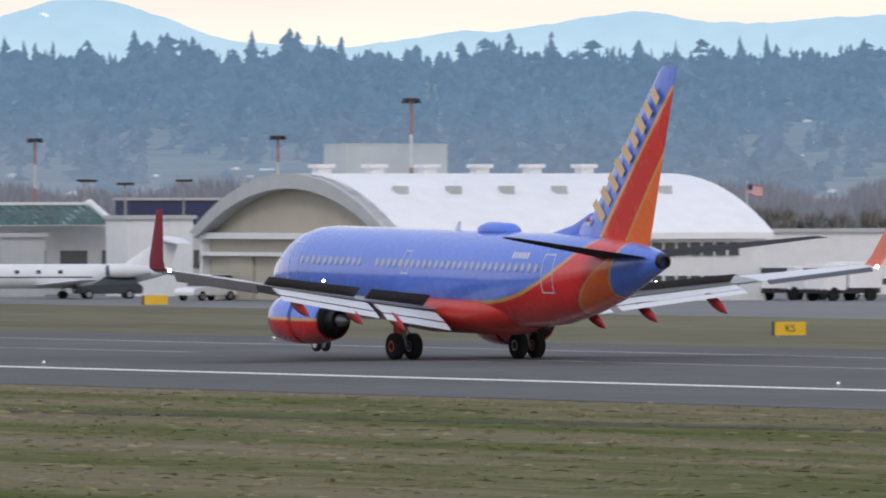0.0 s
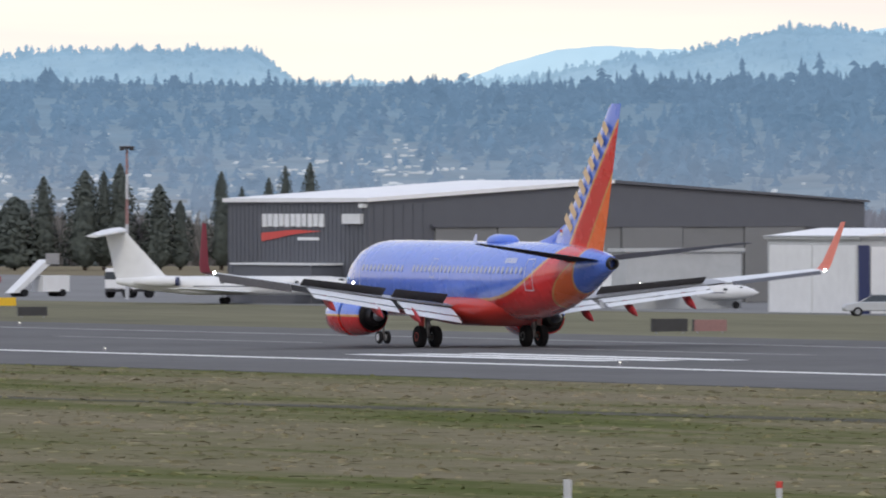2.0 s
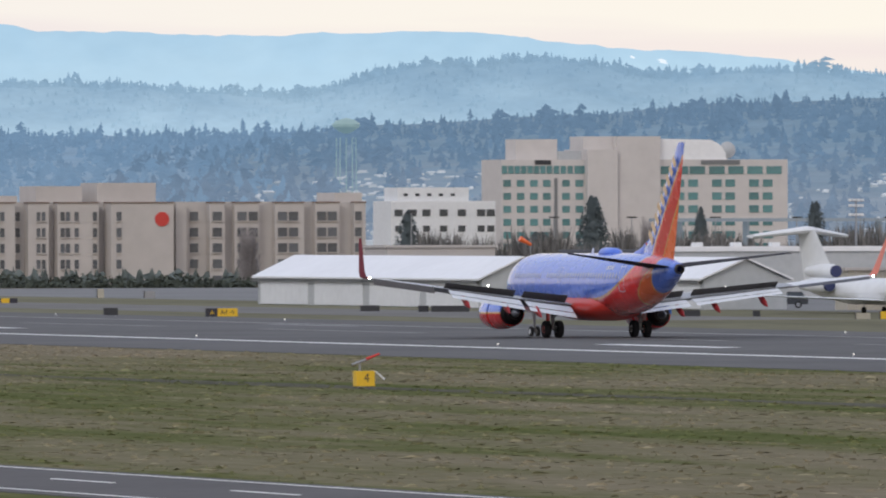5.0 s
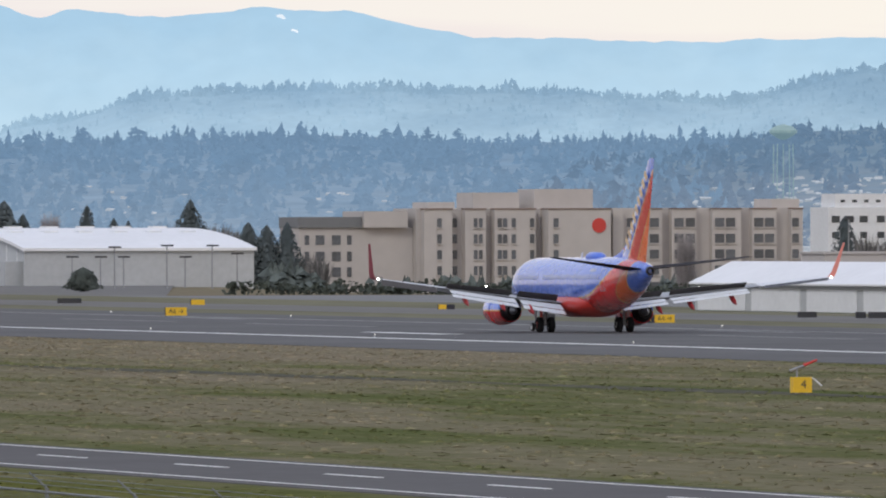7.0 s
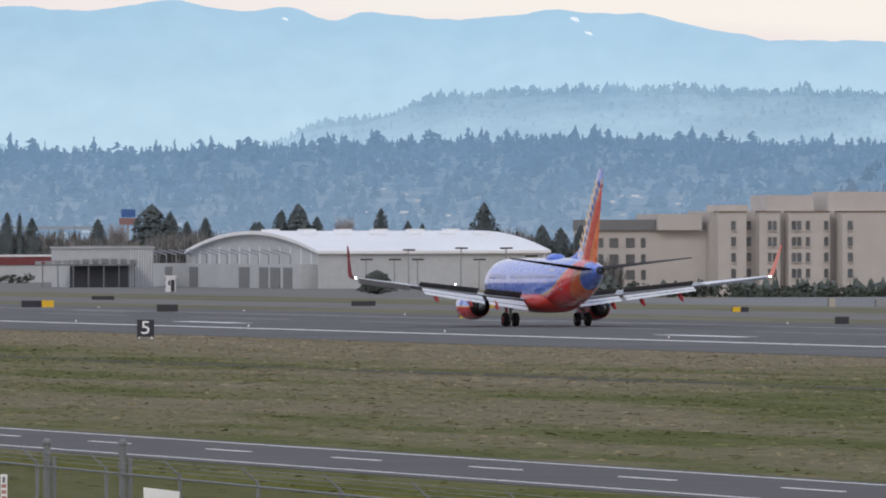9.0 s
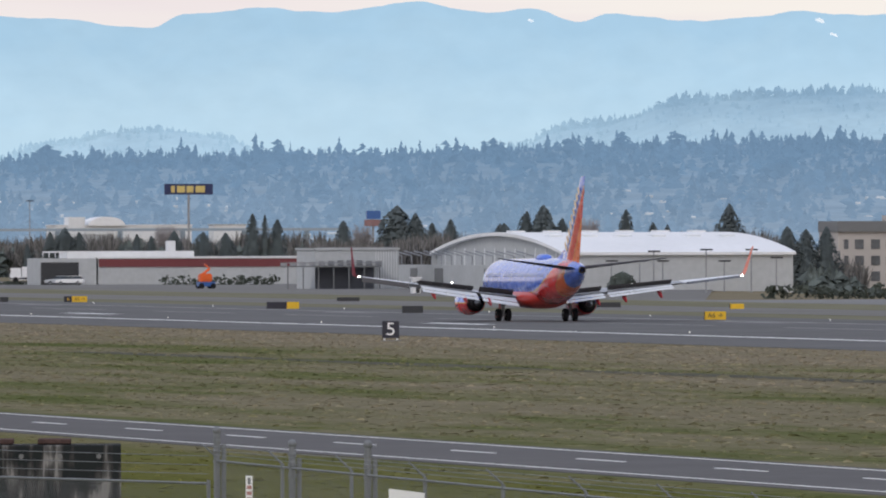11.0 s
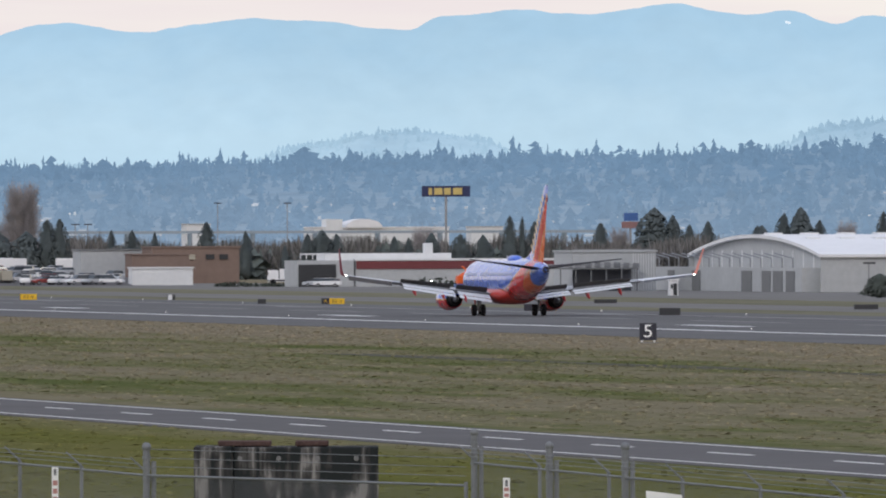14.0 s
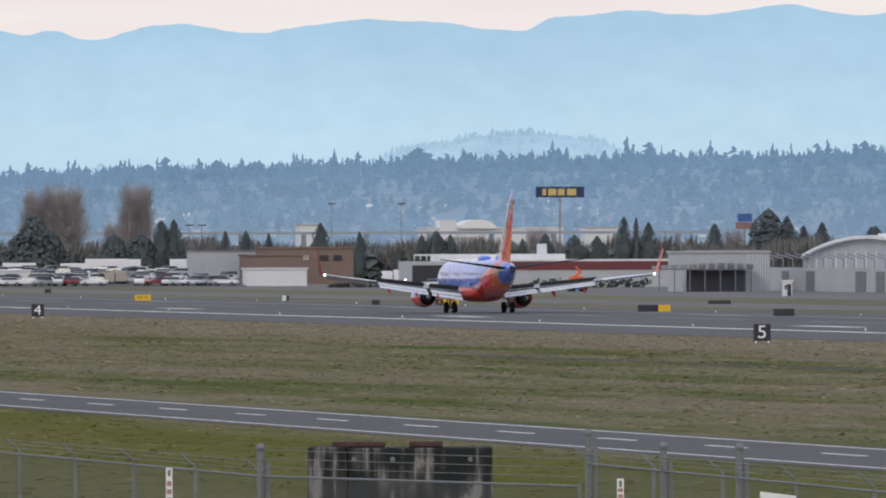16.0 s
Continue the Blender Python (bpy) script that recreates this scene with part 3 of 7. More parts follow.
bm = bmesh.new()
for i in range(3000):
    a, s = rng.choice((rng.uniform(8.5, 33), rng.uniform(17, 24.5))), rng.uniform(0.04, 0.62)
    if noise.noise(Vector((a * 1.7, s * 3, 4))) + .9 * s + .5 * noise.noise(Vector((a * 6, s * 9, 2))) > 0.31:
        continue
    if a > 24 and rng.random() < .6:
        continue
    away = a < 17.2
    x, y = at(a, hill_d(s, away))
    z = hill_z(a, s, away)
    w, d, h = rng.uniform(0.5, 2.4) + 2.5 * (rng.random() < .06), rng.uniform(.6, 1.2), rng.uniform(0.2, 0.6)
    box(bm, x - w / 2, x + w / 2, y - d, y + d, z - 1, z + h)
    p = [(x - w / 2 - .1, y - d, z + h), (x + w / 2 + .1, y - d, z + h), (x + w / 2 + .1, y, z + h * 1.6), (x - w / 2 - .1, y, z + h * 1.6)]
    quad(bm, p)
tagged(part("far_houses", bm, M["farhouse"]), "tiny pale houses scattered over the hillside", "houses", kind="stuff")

# ---------------------------------------------------------------- the landing jet
BLUE, RED, ORANGE, GOLD = (0.085, 0.180, 0.66), (0.62, 0.018, 0.018), (0.80, 0.13, 0.018), (0.62, 0.33, 0.10)


def livery(name, kind):
    """Blue over red over orange, parted by gold lines; the lines run in the thing's own space."""
    m = bpy.data.materials.new(name)
    m.use_nodes = True
    n, k = m.node_tree.nodes, m.node_tree.links
    b = n["Principled BSDF"]
    b.inputs["Roughness"].default_value, b.inputs["Coat Weight"].default_value = 0.33, 0.9
    b.inputs["Coat Roughness"].default_value = 0.07
    if kind == "fin":
        b.inputs["Coat Weight"].default_value = 0.8
    tc = n.new("ShaderNodeTexCoord")
    sep = n.new("ShaderNodeSeparateXYZ")
    k.new(tc.outputs["Object"], sep.inputs[0])

    def calc(op, a, c=0.0, d=0.0):
        q = n.new("ShaderNodeMath")
        q.operation = op
        for i, v in enumerate((a, c, d)):
            if isinstance(v, (int, float)):
                q.inputs[i].default_value = v
            else:
                k.new(v, q.inputs[i])
        return q.outputs[0]

    def layer(under, over, mask):
        q = n.new("ShaderNodeMix")
        q.data_type = "RGBA"
        k.new(mask, q.inputs[0])
        for i, v in ((6, under), (7, over)):
            if isinstance(v, tuple):
                q.inputs[i].default_value = (*v, 1)
            else:
                k.new(v, q.inputs[i])
        return q.outputs[2]

    y, z = sep.outputs["Y"], sep.outputs["Z"]
    if kind == "body":
        back = calc("MAXIMUM", calc("MULTIPLY_ADD", y, -1.0, -3.3), 0.0)
        d1 = calc("SUBTRACT", calc("MULTIPLY_ADD", calc("POWER", back, 2.5), 0.0128, 2.42), z)
        d2 = calc("SUBTRACT", calc("MULTIPLY_ADD", calc("POWER", calc("MAXIMUM", calc("SUBTRACT", z, 1.6), 0.0), 1.6), -0.52, -10.6), y)
        d3 = calc("SUBTRACT", calc("MULTIPLY_ADD", z, -0.35, -12.2), y)
        wide1, wide2 = 0.16, 0.13
    elif kind == "fin":
        d1 = calc("SUBTRACT", calc("MULTIPLY_ADD", y, -1.149, -7.98), z)
        d2 = calc("SUBTRACT", calc("MULTIPLY_ADD", y, -1.307, -12.48), z)
        d3 = calc("SUBTRACT", z, 11.75)
        wide1, wide2 = 0.24, 0.2
    else:
        d1 = calc("SUBTRACT", 1.62, z)
        d2 = calc("SUBTRACT", -90.0, y)
        d3 = d2
        wide1, wide2 = 0.12, 0.1
    c = layer(BLUE, GOLD, calc("GREATER_THAN", d1, -wide1))
    c = layer(c, RED, calc("GREATER_THAN", d1, 0.0))
    both2 = calc("MINIMUM", calc("GREATER_THAN", d1, 0.0), calc("GREATER_THAN", d2, -wide2))
    c = layer(c, GOLD, both2)
    c = layer(c, ORANGE, calc("MINIMUM", calc("GREATER_THAN", d1, 0.0), calc("GREATER_THAN", d2, 0.0)))
    if kind == "body":
        c = layer(c, GOLD, calc("GREATER_THAN", d3, -wide2))
    c = layer(c, BLUE, calc("GREATER_THAN", d3, 0.0))
    dirt = n.new("ShaderNodeTexNoise")
    dirt.inputs["Scale"].default_value, dirt.inputs["Detail"].default_value = 0.8, 6
    k.new(tc.outputs["Object"], dirt.inputs["Vector"])
    shade = n.new("ShaderNodeMapRange")
    shade.inputs["To Min"].default_value, shade.inputs["To Max"].default_value = 0.86, 1.1
    k.new(dirt.outputs[0], shade.inputs["Value"])
    tint = n.new("ShaderNodeVectorMath")
    tint.operation = "SCALE"
    k.new(c, tint.inputs[0])
    k.new(shade.outputs[0], tint.inputs["Scale"])
    k.new(tint.outputs[0], b.inputs["Base Color"])
    rr = n.new("ShaderNodeMapRange")
    rr.inputs["To Min"].default_value, rr.inputs["To Max"].default_value = 0.20, 0.34
    k.new(dirt.outputs[0], rr.inputs["Value"])
    k.new(rr.outputs[0], b.inputs["Roughness"])
    return m


M["body"], M["fin"], M["nacelle"] = livery("jet_body_paint", "body"), livery("jet_fin_paint", "fin"), livery("jet_nacelle_paint", "nacelle")
M["jetblue"] = material("jet_blue", BLUE, 0.35, vary=0.08, coat=0.3)
M["jetred"] = material("jet_red", (0.50, 0.03, 0.02), 0.38, vary=0.1, coat=0.2)
M["jetorange"] = material("jet_orange", ORANGE, 0.38, vary=0.1, coat=0.2)
# one winglet red in two tones: shade painted left, light painted right
M["wingletshade"] = material("winglet_red_shaded", (0.26, 0.03, 0.05), 0.45, vary=0.1)
M["wingletlit"] = material("winglet_red_lit", (0.62, 0.15, 0.09), 0.4, vary=0.12)
M["fairing"] = material("fairing_red", (0.36, 0.022, 0.025), 0.45, vary=0.1)
M["gold"] = material("jet_gold_lettering", (0.70, 0.50, 0.30), 0.45, vary=0.08)
M["wing"] = material("wing_grey_paint", (0.30, 0.31, 0.33), 0.42, vary=0.12, scale=0.8)
M["flap"] = material("flap_white_paint", (0.66, 0.68, 0.70), 0.42, vary=0.1, scale=1.2)
# the shadow on the raised spoilers' backs is part of this dark colour
M["spoiler"] = material("spoiler_shade_dark", (0.075, 0.071, 0.071), 0.55, vary=0.25, scale=1.5)
# tailplane grey darkened to hold the shade of its underside
M["stab"] = material("tailplane_shade_grey", (0.040, 0.040, 0.046), 0.76, vary=0.12)
M["chrome"] = material("polished_strut", (0.26, 0.25, 0.26), 0.35, 0.6, vary=0.1)
M["winpane"] = material("cabin_window", (0.40, 0.42, 0.50), 0.3, vary=0.1)
M["outline"] = material("door_outline_white", (0.62, 0.64, 0.72), 0.4, vary=0.05)
M["burnt"] = material("burnt_nozzle_metal", (0.035, 0.033, 0.034), 0.4, 0.7, vary=0.3)
M["lamp"] = material("lit_lamp_glass", (0.9, 0.9, 0.85), 0.2, glow=(1.0, 0.95, 0.85, 14.0))
M["reverser"] = material("reverser_cascade", (0.16, 0.19, 0.15), 0.5, 0.4, vary=0.2, scale=4)

jet = tagged(new("airliner"), "blue, red and orange twin-engine airliner rolling with raised spoilers", "airplane")

BODY = [(16.3, 2.95, .06, .06), (16.1, 2.97, .40, .40), (15.6, 3.02, .80, .82), (14.9, 3.13, 1.14, 1.22), (14.1, 3.27, 1.42, 1.55), (13.2, 3.40, 1.65, 1.80), (12.2, 3.47, 1.80, 1.94), (11.0, 3.5, 1.88, 2.0), (6, 3.5, 1.88, 2.0), (0, 3.5, 1.88, 2.0), (-3.5, 3.5, 1.88, 2.0), (-6, 3.475, 1.86, 2.025), (-8.5, 3.59, 1.72, 1.91), (-10.5, 3.78, 1.48, 1.68), (-12.5, 4.01, 1.16, 1.35), (-14.2, 4.25, .82, .95), (-15.4, 4.40, .55, .62), (-16.2, 4.45, .34, .38)]


def hull_ring(row, n=48):
    y, zc, w, h = row
    return [(w * math.cos(2 * math.pi * i / n), y, zc + h * math.sin(2 * math.pi * i / n)) for i in range(n)]


def hull_at(rows, y):
    for r0, r1 in zip(rows, rows[1:]):
        if r1[0] <= y <= r0[0]:
            s = (y - r0[0]) / (r1[0] - r0[0])
            return [a + (b - a) * s for a, b in zip(r0, r1)][1:]
    return rows[-1][1:]


def hull_x(rows, y, z):
    zc, w, h = hull_at(rows, y)
    return w * math.sqrt(max(0.0, 1 - ((z - zc) / h) ** 2))


bm = bmesh.new()
loft(bm, [hull_ring(r) for r in BODY])
fus = part("fuselage", bm, M["body"], jet, "blue fuselage with red belly and gold lines", smooth=True)

# belly fairing between the wings
bm = bmesh.new()
fair = [(5.2, 2.2, 1.0, .5), (4.2, 2.1, 1.75, .85), (2, 2.05, 2.05, .95), (-2, 2.05, 2.05, .95), (-4, 2.06, 1.86, .94), (-5.6, 2.2, 1.35, .78), (-7.0, 2.4, .7, .4)]
loft(bm, [hull_ring(r, 28) for r in fair])
part("belly_fairing", bm, M["jetred"], jet, smooth=True)

bm = bmesh.new()
turned(bm, [(-16.05, .36), (-16.45, .30), (-16.46, .22), (-16.2, .18)], 20, "y", (0, 0, 4.45))
part("exhaust_pipe", bm, M["burnt"], jet, "dark auxiliary exhaust", smooth=True)

# cabin windows
bm = bmesh.new()
loft(bm, [[(s * .012, .135 * math.cos(q * .7854 + .3927), .2 * math.sin(q * .7854 + .3927)) for q in range(8)] for s in (-1, 1)])
pane = mesh_of(bm, "cabin_window", M["winpane"])
for side in (-1, 1):
    for i in range(40):
        y = 11.1 - 0.508 * i
        if i in (11, 12):
            continue
        x = hull_x(BODY, y, 4.05)
        tilt = math.degrees(math.atan2(4.05 - hull_at(BODY, y)[0], x * 0.9))
        piece("cabin_window", pane, fus, pose(side * (x + .004), y, 4.05, 0, -side * tilt, 0))


def hull_frame(y0, y1, z0, z1, name, thick=.045):
    """A painted door outline that follows the hull's curve."""
    for side in (-1, 1):
        bm = bmesh.new()
        n = 8

        def rib(ya, yb, za, zb):
            pts = []
            for i in range(n + 1):
                s = i / n
                y, z = ya + (yb - ya) * s, za + (zb - za) * s
                pts.append((y, z))
            dy, dz = (0, thick) if abs(yb - ya) > abs(zb - za) else (thick, 0)
            for (ya2, za2), (yb2, zb2) in zip(pts, pts[1:]):
                q = [(ya2, za2), (yb2, zb2), (yb2 + dy, zb2 + dz), (ya2 + dy, za2 + dz)]
                quad(bm, [(side * (hull_x(BODY, y, z) + .012), y, z) for y, z in q])
        rib(y0, y1, z0, z0)
        rib(y0, y1, z1, z1)
        rib(y0, y0, z0, z1)
        rib(y1, y1, z0, z1 + thick)
        part(name, bm, M["outline"], fus, "white painted door outline")


hull_frame(11.5, 12.4, 2.9, 4.75, "door_outline")
hull_frame(-9.9, -9.15, 3.0, 4.6, "door_outline")
hull_frame(1.75, 2.3, 3.6, 4.55, "exit_outline")

# registration, drawn as plain bars
for i in range(6):
    bm = bmesh.new()
    y = -6.65 - .22 * i
    quad(bm, [(-hull_x(BODY, yy, z) - .012, yy, z) for yy, z in ((y, 4.42), (y - .15, 4.42), (y - .15, 4.68), (y, 4.68))])
    part("registration_bar", bm, M["outline"], fus, "pale registration bar")

# cockpit glazing
bm = bmesh.new()
for side in (-1, 1):
    for y0, y1, z0, z1 in ((14.2, 14.8, 3.95, 4.25), (13.5, 14.1, 4.0, 4.55)):
        bm = bmesh.new()
        quad(bm, [(side * (hull_x(BODY, y, z) + .01), y, z) for y, z in ((y0, z0), (y1, z0), (y1, min(z1, 4.25)), (y0, z1))])
        part("cockpit_window", bm, M["glass"], fus)

bm = bmesh.new()
turned(bm, [(-4.25, .02), (-4.1, .22), (-3.7, .36), (-2.2, .40), (-1.7, .30), (-1.45, .03)], 20, "y")
for v in bm.verts:
    v.co = Vector((v.co.x * 1.5, v.co.y, 5.5 + v.co.z * .95))
part("antenna_dome", bm, M["jetblue"], jet, "blue satellite antenna fairing on the roof", smooth=True)
bm = bmesh.new()
loft(bm, [[(-.02, 1.0, 5.45), (.02, 1.0, 5.45), (.02, .55, 5.45), (-.02, .55, 5.45)], [(-.01, .65, 5.85), (.01, .65, 5.85), (.01, .45, 5.85), (-.01, .45, 5.85)]])
part("blade_antenna", bm, M["outline"], jet)

# fin and rudder
def slab(bm, rows, mat=0):
    """A thin lens-section surface; rows are (leading point, trailing point, half thickness, across)."""
    rings = []
    for le, te, th, across in rows:
        le, te, across = Vector(le), Vector(te), Vector(across)
        up, low = [], []
        for s, q in ((0.0, 0.0), (.06, .6), (.25, 1.0), (.5, .85), (.8, .4), (1.0, .05)):
            c = le.lerp(te, s)
            up.append(c + across * th * q)
            low.append(c - across * th * q)
        rings.append(up + low[::-1])
    loft(bm, rings, True, mat)


X1 = (1, 0, 0)
bm = bmesh.new()
slab(bm, [((0, -8.9, 4.9), (0, -15.0, 4.6), .22, X1), ((0, -9.6, 5.9), (0, -15.3, 5.5), .2, X1), ((0, -10.6, 6.35), (0, -15.5, 6.1), .2, X1), ((0, -13.3, 9.4), (0, -16.4, 9.3), .15, X1), ((0, -15.85, 12.3), (0, -17.25, 12.3), .09, X1), ((0, -16.2, 12.55), (0, -17.3, 12.55), .05, X1)])
fin = part("fin", bm, M["fin"], jet, "blue, red and orange tail fin with gold lettering blocks", smooth=True)
bm = bmesh.new()
slab(bm, [((0, -6.9, 5.42), (0, -10.2, 5.1), .1, X1), ((0, -9.0, 5.85), (0, -10.4, 5.6), .08, X1), ((0, -10.5, 6.4), (0, -10.9, 6.3), .05, X1)])
part("dorsal_fin", bm, M["jetblue"], jet, smooth=True)
# nine lettering blocks on the fin, plain shapes
for side in (-1, 1):
    for i in range(9):
        s = (i + .5) / 9
        cy, cz = -11.2 - 5.0 * s, 6.2 + 5.45 * s
        hgt = .60 - .17 * s
        bm = bmesh.new()
        ux, uz = -.695, .719
        for w0, w1, h0, h1 in ((-.24, .2, -1 + .12 * (i % 2), 1 - .1 * (i % 3)),):
            pts = []
            for w, h in ((w0, h0), (w1, h0), (w1, h1), (w0, h1)):
                pts.append((side * .235, cy + ux * w - uz * h * hgt * -.0 + h * hgt * .72 * .9, cz + uz * w + h * hgt * .69 * .9))
            quad(bm, pts)
        part("lettering_block", bm, M["gold"], fin)
for side in (-1, 1):
    bm = bmesh.new()
    for k, m in ((0, 0), (1, 1)):
        quad(bm, [(side * .235, -10.4 - .34 * a, 5.85 + .3 * k * .5 + .18 * c) for a, c in ((0, 0), (1, 0), (1, .8), (0, .8))], m)
    part("flag_patch", bm, [M["outline"], M["jetred"]], fin)

# tailplanes
for side in (-1, 1):
    bm = bmesh.new()
    slab(bm, [((side * .5, -11.9, 4.62), (side * .5, -15.7, 4.62), .15, (0, 0, 1)), ((side * 7.4, -15.8, 5.45), (side * 7.4, -17.25, 5.45), .045, (0, 0, 1))])
    part("tailplane", bm, M["stab"], jet, "dark grey tailplane", smooth=True)


# wings
def wing_at(s):
    """Leading y, hinge y, trailing y, height and thickness at s metres out."""
    u = (s - 1.8) / 15.5
    le = 4.6 - (s - 1.8) * .545
    te = -2.0 - .10 * (s - 1.8) if s < 5.8 else -2.4 - (s - 5.8) * .255
    return le, te + .16 * (le - te), te, 2.1 + 1.85 * u ** 1.05, .36 - .27 * u


for side in (-1, 1):
    bm = bmesh.new()
    rows = []
    for s in (1.4, 3.5, 5.8, 8.5, 12.3):
        le, hi, te, z, th = wing_at(max(1.8, s))
        rows.append(((side * s, le, z), (side * s, hi, z), th, (0, 0, 1)))
    slab(bm, rows)
    wing = part("wing", bm, M["wing"], jet, "grey wing with raised dark spoilers", smooth=True)
    bm = bmesh.new()
    rows = []
    for s in (12.3, 15, 17.2):
        le, hi, te, z, th = wing_at(s)
        rows.append(((side * s, le, z), (side * s, te, z), th, (0, 0, 1)))
    slab(bm, rows)
    part("outer_wing", bm, M["flap"], wing, "pale outer wing", smooth=True)
    # a drooped plate added behind it, darker and deeper left to paint shade
    bm = bmesh.new()
    rows = []
    for s in (12.5, 15, 17.0):
        le, hi, te, z, th = wing_at(s)
        deep = .42 if side < 0 else .16
        rows.append(((side * s, te + .03, z + .02), (side * s, te - .2, z - deep), .03, (0, 0, 1)))
    slab(bm, rows)
    part("aileron_shade", bm, M["spoiler"] if side < 0 else M["darkgrey"], wing, "dark drooped plate, painted shade along the outer wing's edge", smooth=True)
    # winglet, in shaded red on the left and lit red on the right
    bm = bmesh.new()
    le, hi, te, z, th = wing_at(17.2)
    slab(bm, [((side * 17.2, le, z), (side * 17.2, te, z), .07, (0, 0, 1)), ((side * 17.48, le - .2, z + .1), (side * 17.48, te - .05, z + .1), .06, (-side * .6, 0, .8)), ((side * 17.62, le - .45, z + .45), (side * 17.62, te - .15, z + .45), .05, (1, 0, 0)), ((side * 18.05, te - .35, z + 2.55), (side * 18.05, te - .85, z + 2.55), .03, (1, 0, 0))])
    part("winglet", bm, M["wingletlit"] if side > 0 else M["wingletshade"], wing, "upswept orange-red winglet", smooth=True)
    bm = bmesh.new()
    bmesh.ops.create_icosphere(bm, subdivisions=2, radius=.08, matrix=pose(side * 17.25, te - .02, z + .02))
    part("tip_lamp", bm, M["lamp"], wing, "bright white tip lamp", smooth=True)
    bm = bmesh.new()
    # flaps: main and aft panels, lowered
    for s0, s1 in ((2.2, 5.5), (5.9, 11.3)):
        for drop0, c0, c1, ang in ((0.0, .55, .95, 26), (0.0, .95, .6, 40)):
            bm = bmesh.new()
            rows = []
            for s in (s0, s1):
                le, hi, te, z, th = wing_at(s)
                f = (le - te) / 6.6
                a1, a2 = (radians(22), radians(35)) if side < 0 else (radians(11), radians(22))
                y0, z0 = hi - .1, z - th * .35
                y1, z1 = y0 - 1.0 * f ** .6 * math.cos(a1), z0 - 1.0 * f ** .6 * math.sin(a1)
                y2, z2 = y1 - .1 - .55 * f ** .6 * math.cos(a2), z1 - .05 - .55 * f ** .6 * math.sin(a2)
                if ang == 26:
                    rows.append(((side * s, y0, z0), (side * s, y1, z1), .07, (0, .4, .9)))
                else:
                    rows.append(((side * s, y1 - .07, z1 - .06), (side * s, y2, z2), .05, (0, .6, .8)))
            slab(bm, rows)
            part("flap", bm, M["flap"], wing, "lowered pale flap panel", smooth=True)
    # spoilers, raised
    for s0, s1 in ((2.3, 3.95), (3.97, 5.5), (6.1, 7.5), (7.52, 8.9), (8.92, 10.2), (10.22, 11.4)):
        bm = bmesh.new()
        rows = []
        for s in (s0, s1):
            le, hi, te, z, th = wing_at(s)
            ch = .95 - .3 * (s - 2) / 10
            rows.append(((side * s, hi + ch * .78, z + th * .4), (side * s, hi + ch * .78 - ch * .72, z + th * .4 + ch * .5), .035, (0, .65, .75)))
        slab(bm, rows)
        part("spoiler", bm, M["spoiler"], wing, "raised dark spoiler panel")
    # flap track fairings
    for s in (4.9, 7.2, 10.2):
        le, hi, te, z, th = wing_at(s)
        bm = bmesh.new()
        turned(bm, [(1.5, .03), (.9, .2), (0, .26), (-.9, .2), (-1.75, .02)], 12, "y")
        bmesh.ops.transform(bm, matrix=pose(side * s, te - .1, z - .66, 24, 0, 0) @ Matrix.Diagonal((.62, .62, .95, 1)), verts=bm.verts)
        part("flap_fairing", bm, M["fairing"], wing, "red canoe fairing", smooth=True)
    # landing lamp in the wing root
    bm = bmesh.new()
    bmesh.ops.create_icosphere(bm, subdivisions=2, radius=.062, matrix=pose(side * 8.15, wing_at(8.15)[1] + .2, wing_at(8.15)[3] + (.58 if side < 0 else .44)))
    part("wing_lamp", bm, M["lamp"], wing, "small bright wing lamp", smooth=True)
    # engine
    eng = part("engine", boxed(side * 4.83 - .12, side * 4.83 + .12, 1.8, 6.2, 2.1, 2.6), M["jetblue"], jet, "blue and red engine nacelle with open reverser")
    eng.matrix_basis = pose(.5 if side > 0 else .05, -.55, -.2 if side > 0 else -.06)
    bm = bmesh.new()
    turned(bm, [(7.55, .80), (7.7, .86), (7.6, .95), (7.0, 1.04), (6.1, 1.08), (5.72, 1.07), (5.7, .9)], 36, "y", (side * 4.83, 0, 1.68))
    part("inlet_cowl", bm, M["nacelle"], eng, smooth=True)
    bm = bmesh.new()
    turned(bm, [(5.75, .96), (5.4, .96)], 36, "y", (side * 4.83, 0, 1.68))
    part("reverser_ring", bm, M["reverser"], eng, "grey-green reverser cascade", smooth=True)
    bm = bmesh.new()
    turned(bm, [(5.42, .9), (5.4, 1.06), (4.6, 1.03), (3.6, .86), (3.58, .8), (4.6, .84)], 36, "y", (side * 4.83, 0, 1.68))
    part("fan_sleeve", bm, M["nacelle"], eng, smooth=True)
    bm = bmesh.new()
    turned(bm, [(4.6, .80), (3.62, .78), (3.5, .55), (2.9, .47), (2.88, .4)], 30, "y", (side * 4.83, 0, 1.68))
    part("core_nozzle", bm, M["burnt"], eng, "dark burnt metal nozzle", smooth=True)
    bm = bmesh.new()
    turned(bm, [(3.0, .33), (2.6, .24), (2.2, .05)], 20, "y", (side * 4.83, 0, 1.68))
    part("exhaust_plug", bm, M["steel"], eng, smooth=True)
    # main gear
    bm = bmesh.new()
    rod(bm, (side * 3.02, 0, .56), (side * 3.02, .05, 2.4), .11, .14, 12)
    rod(bm, (side * 3.02, .05, 1.3), (side * 1.6, .1, 2.2), .06, .06, 8)
    rod(bm, (side * 3.02 - .5, 0, .56), (side * 3.02 + .5, 0, .56), .08, .08, 10)
    rod(bm, (side * 3.02, -.05, .9), (side * 3.02, -.45, 1.15), .035, .035, 6)
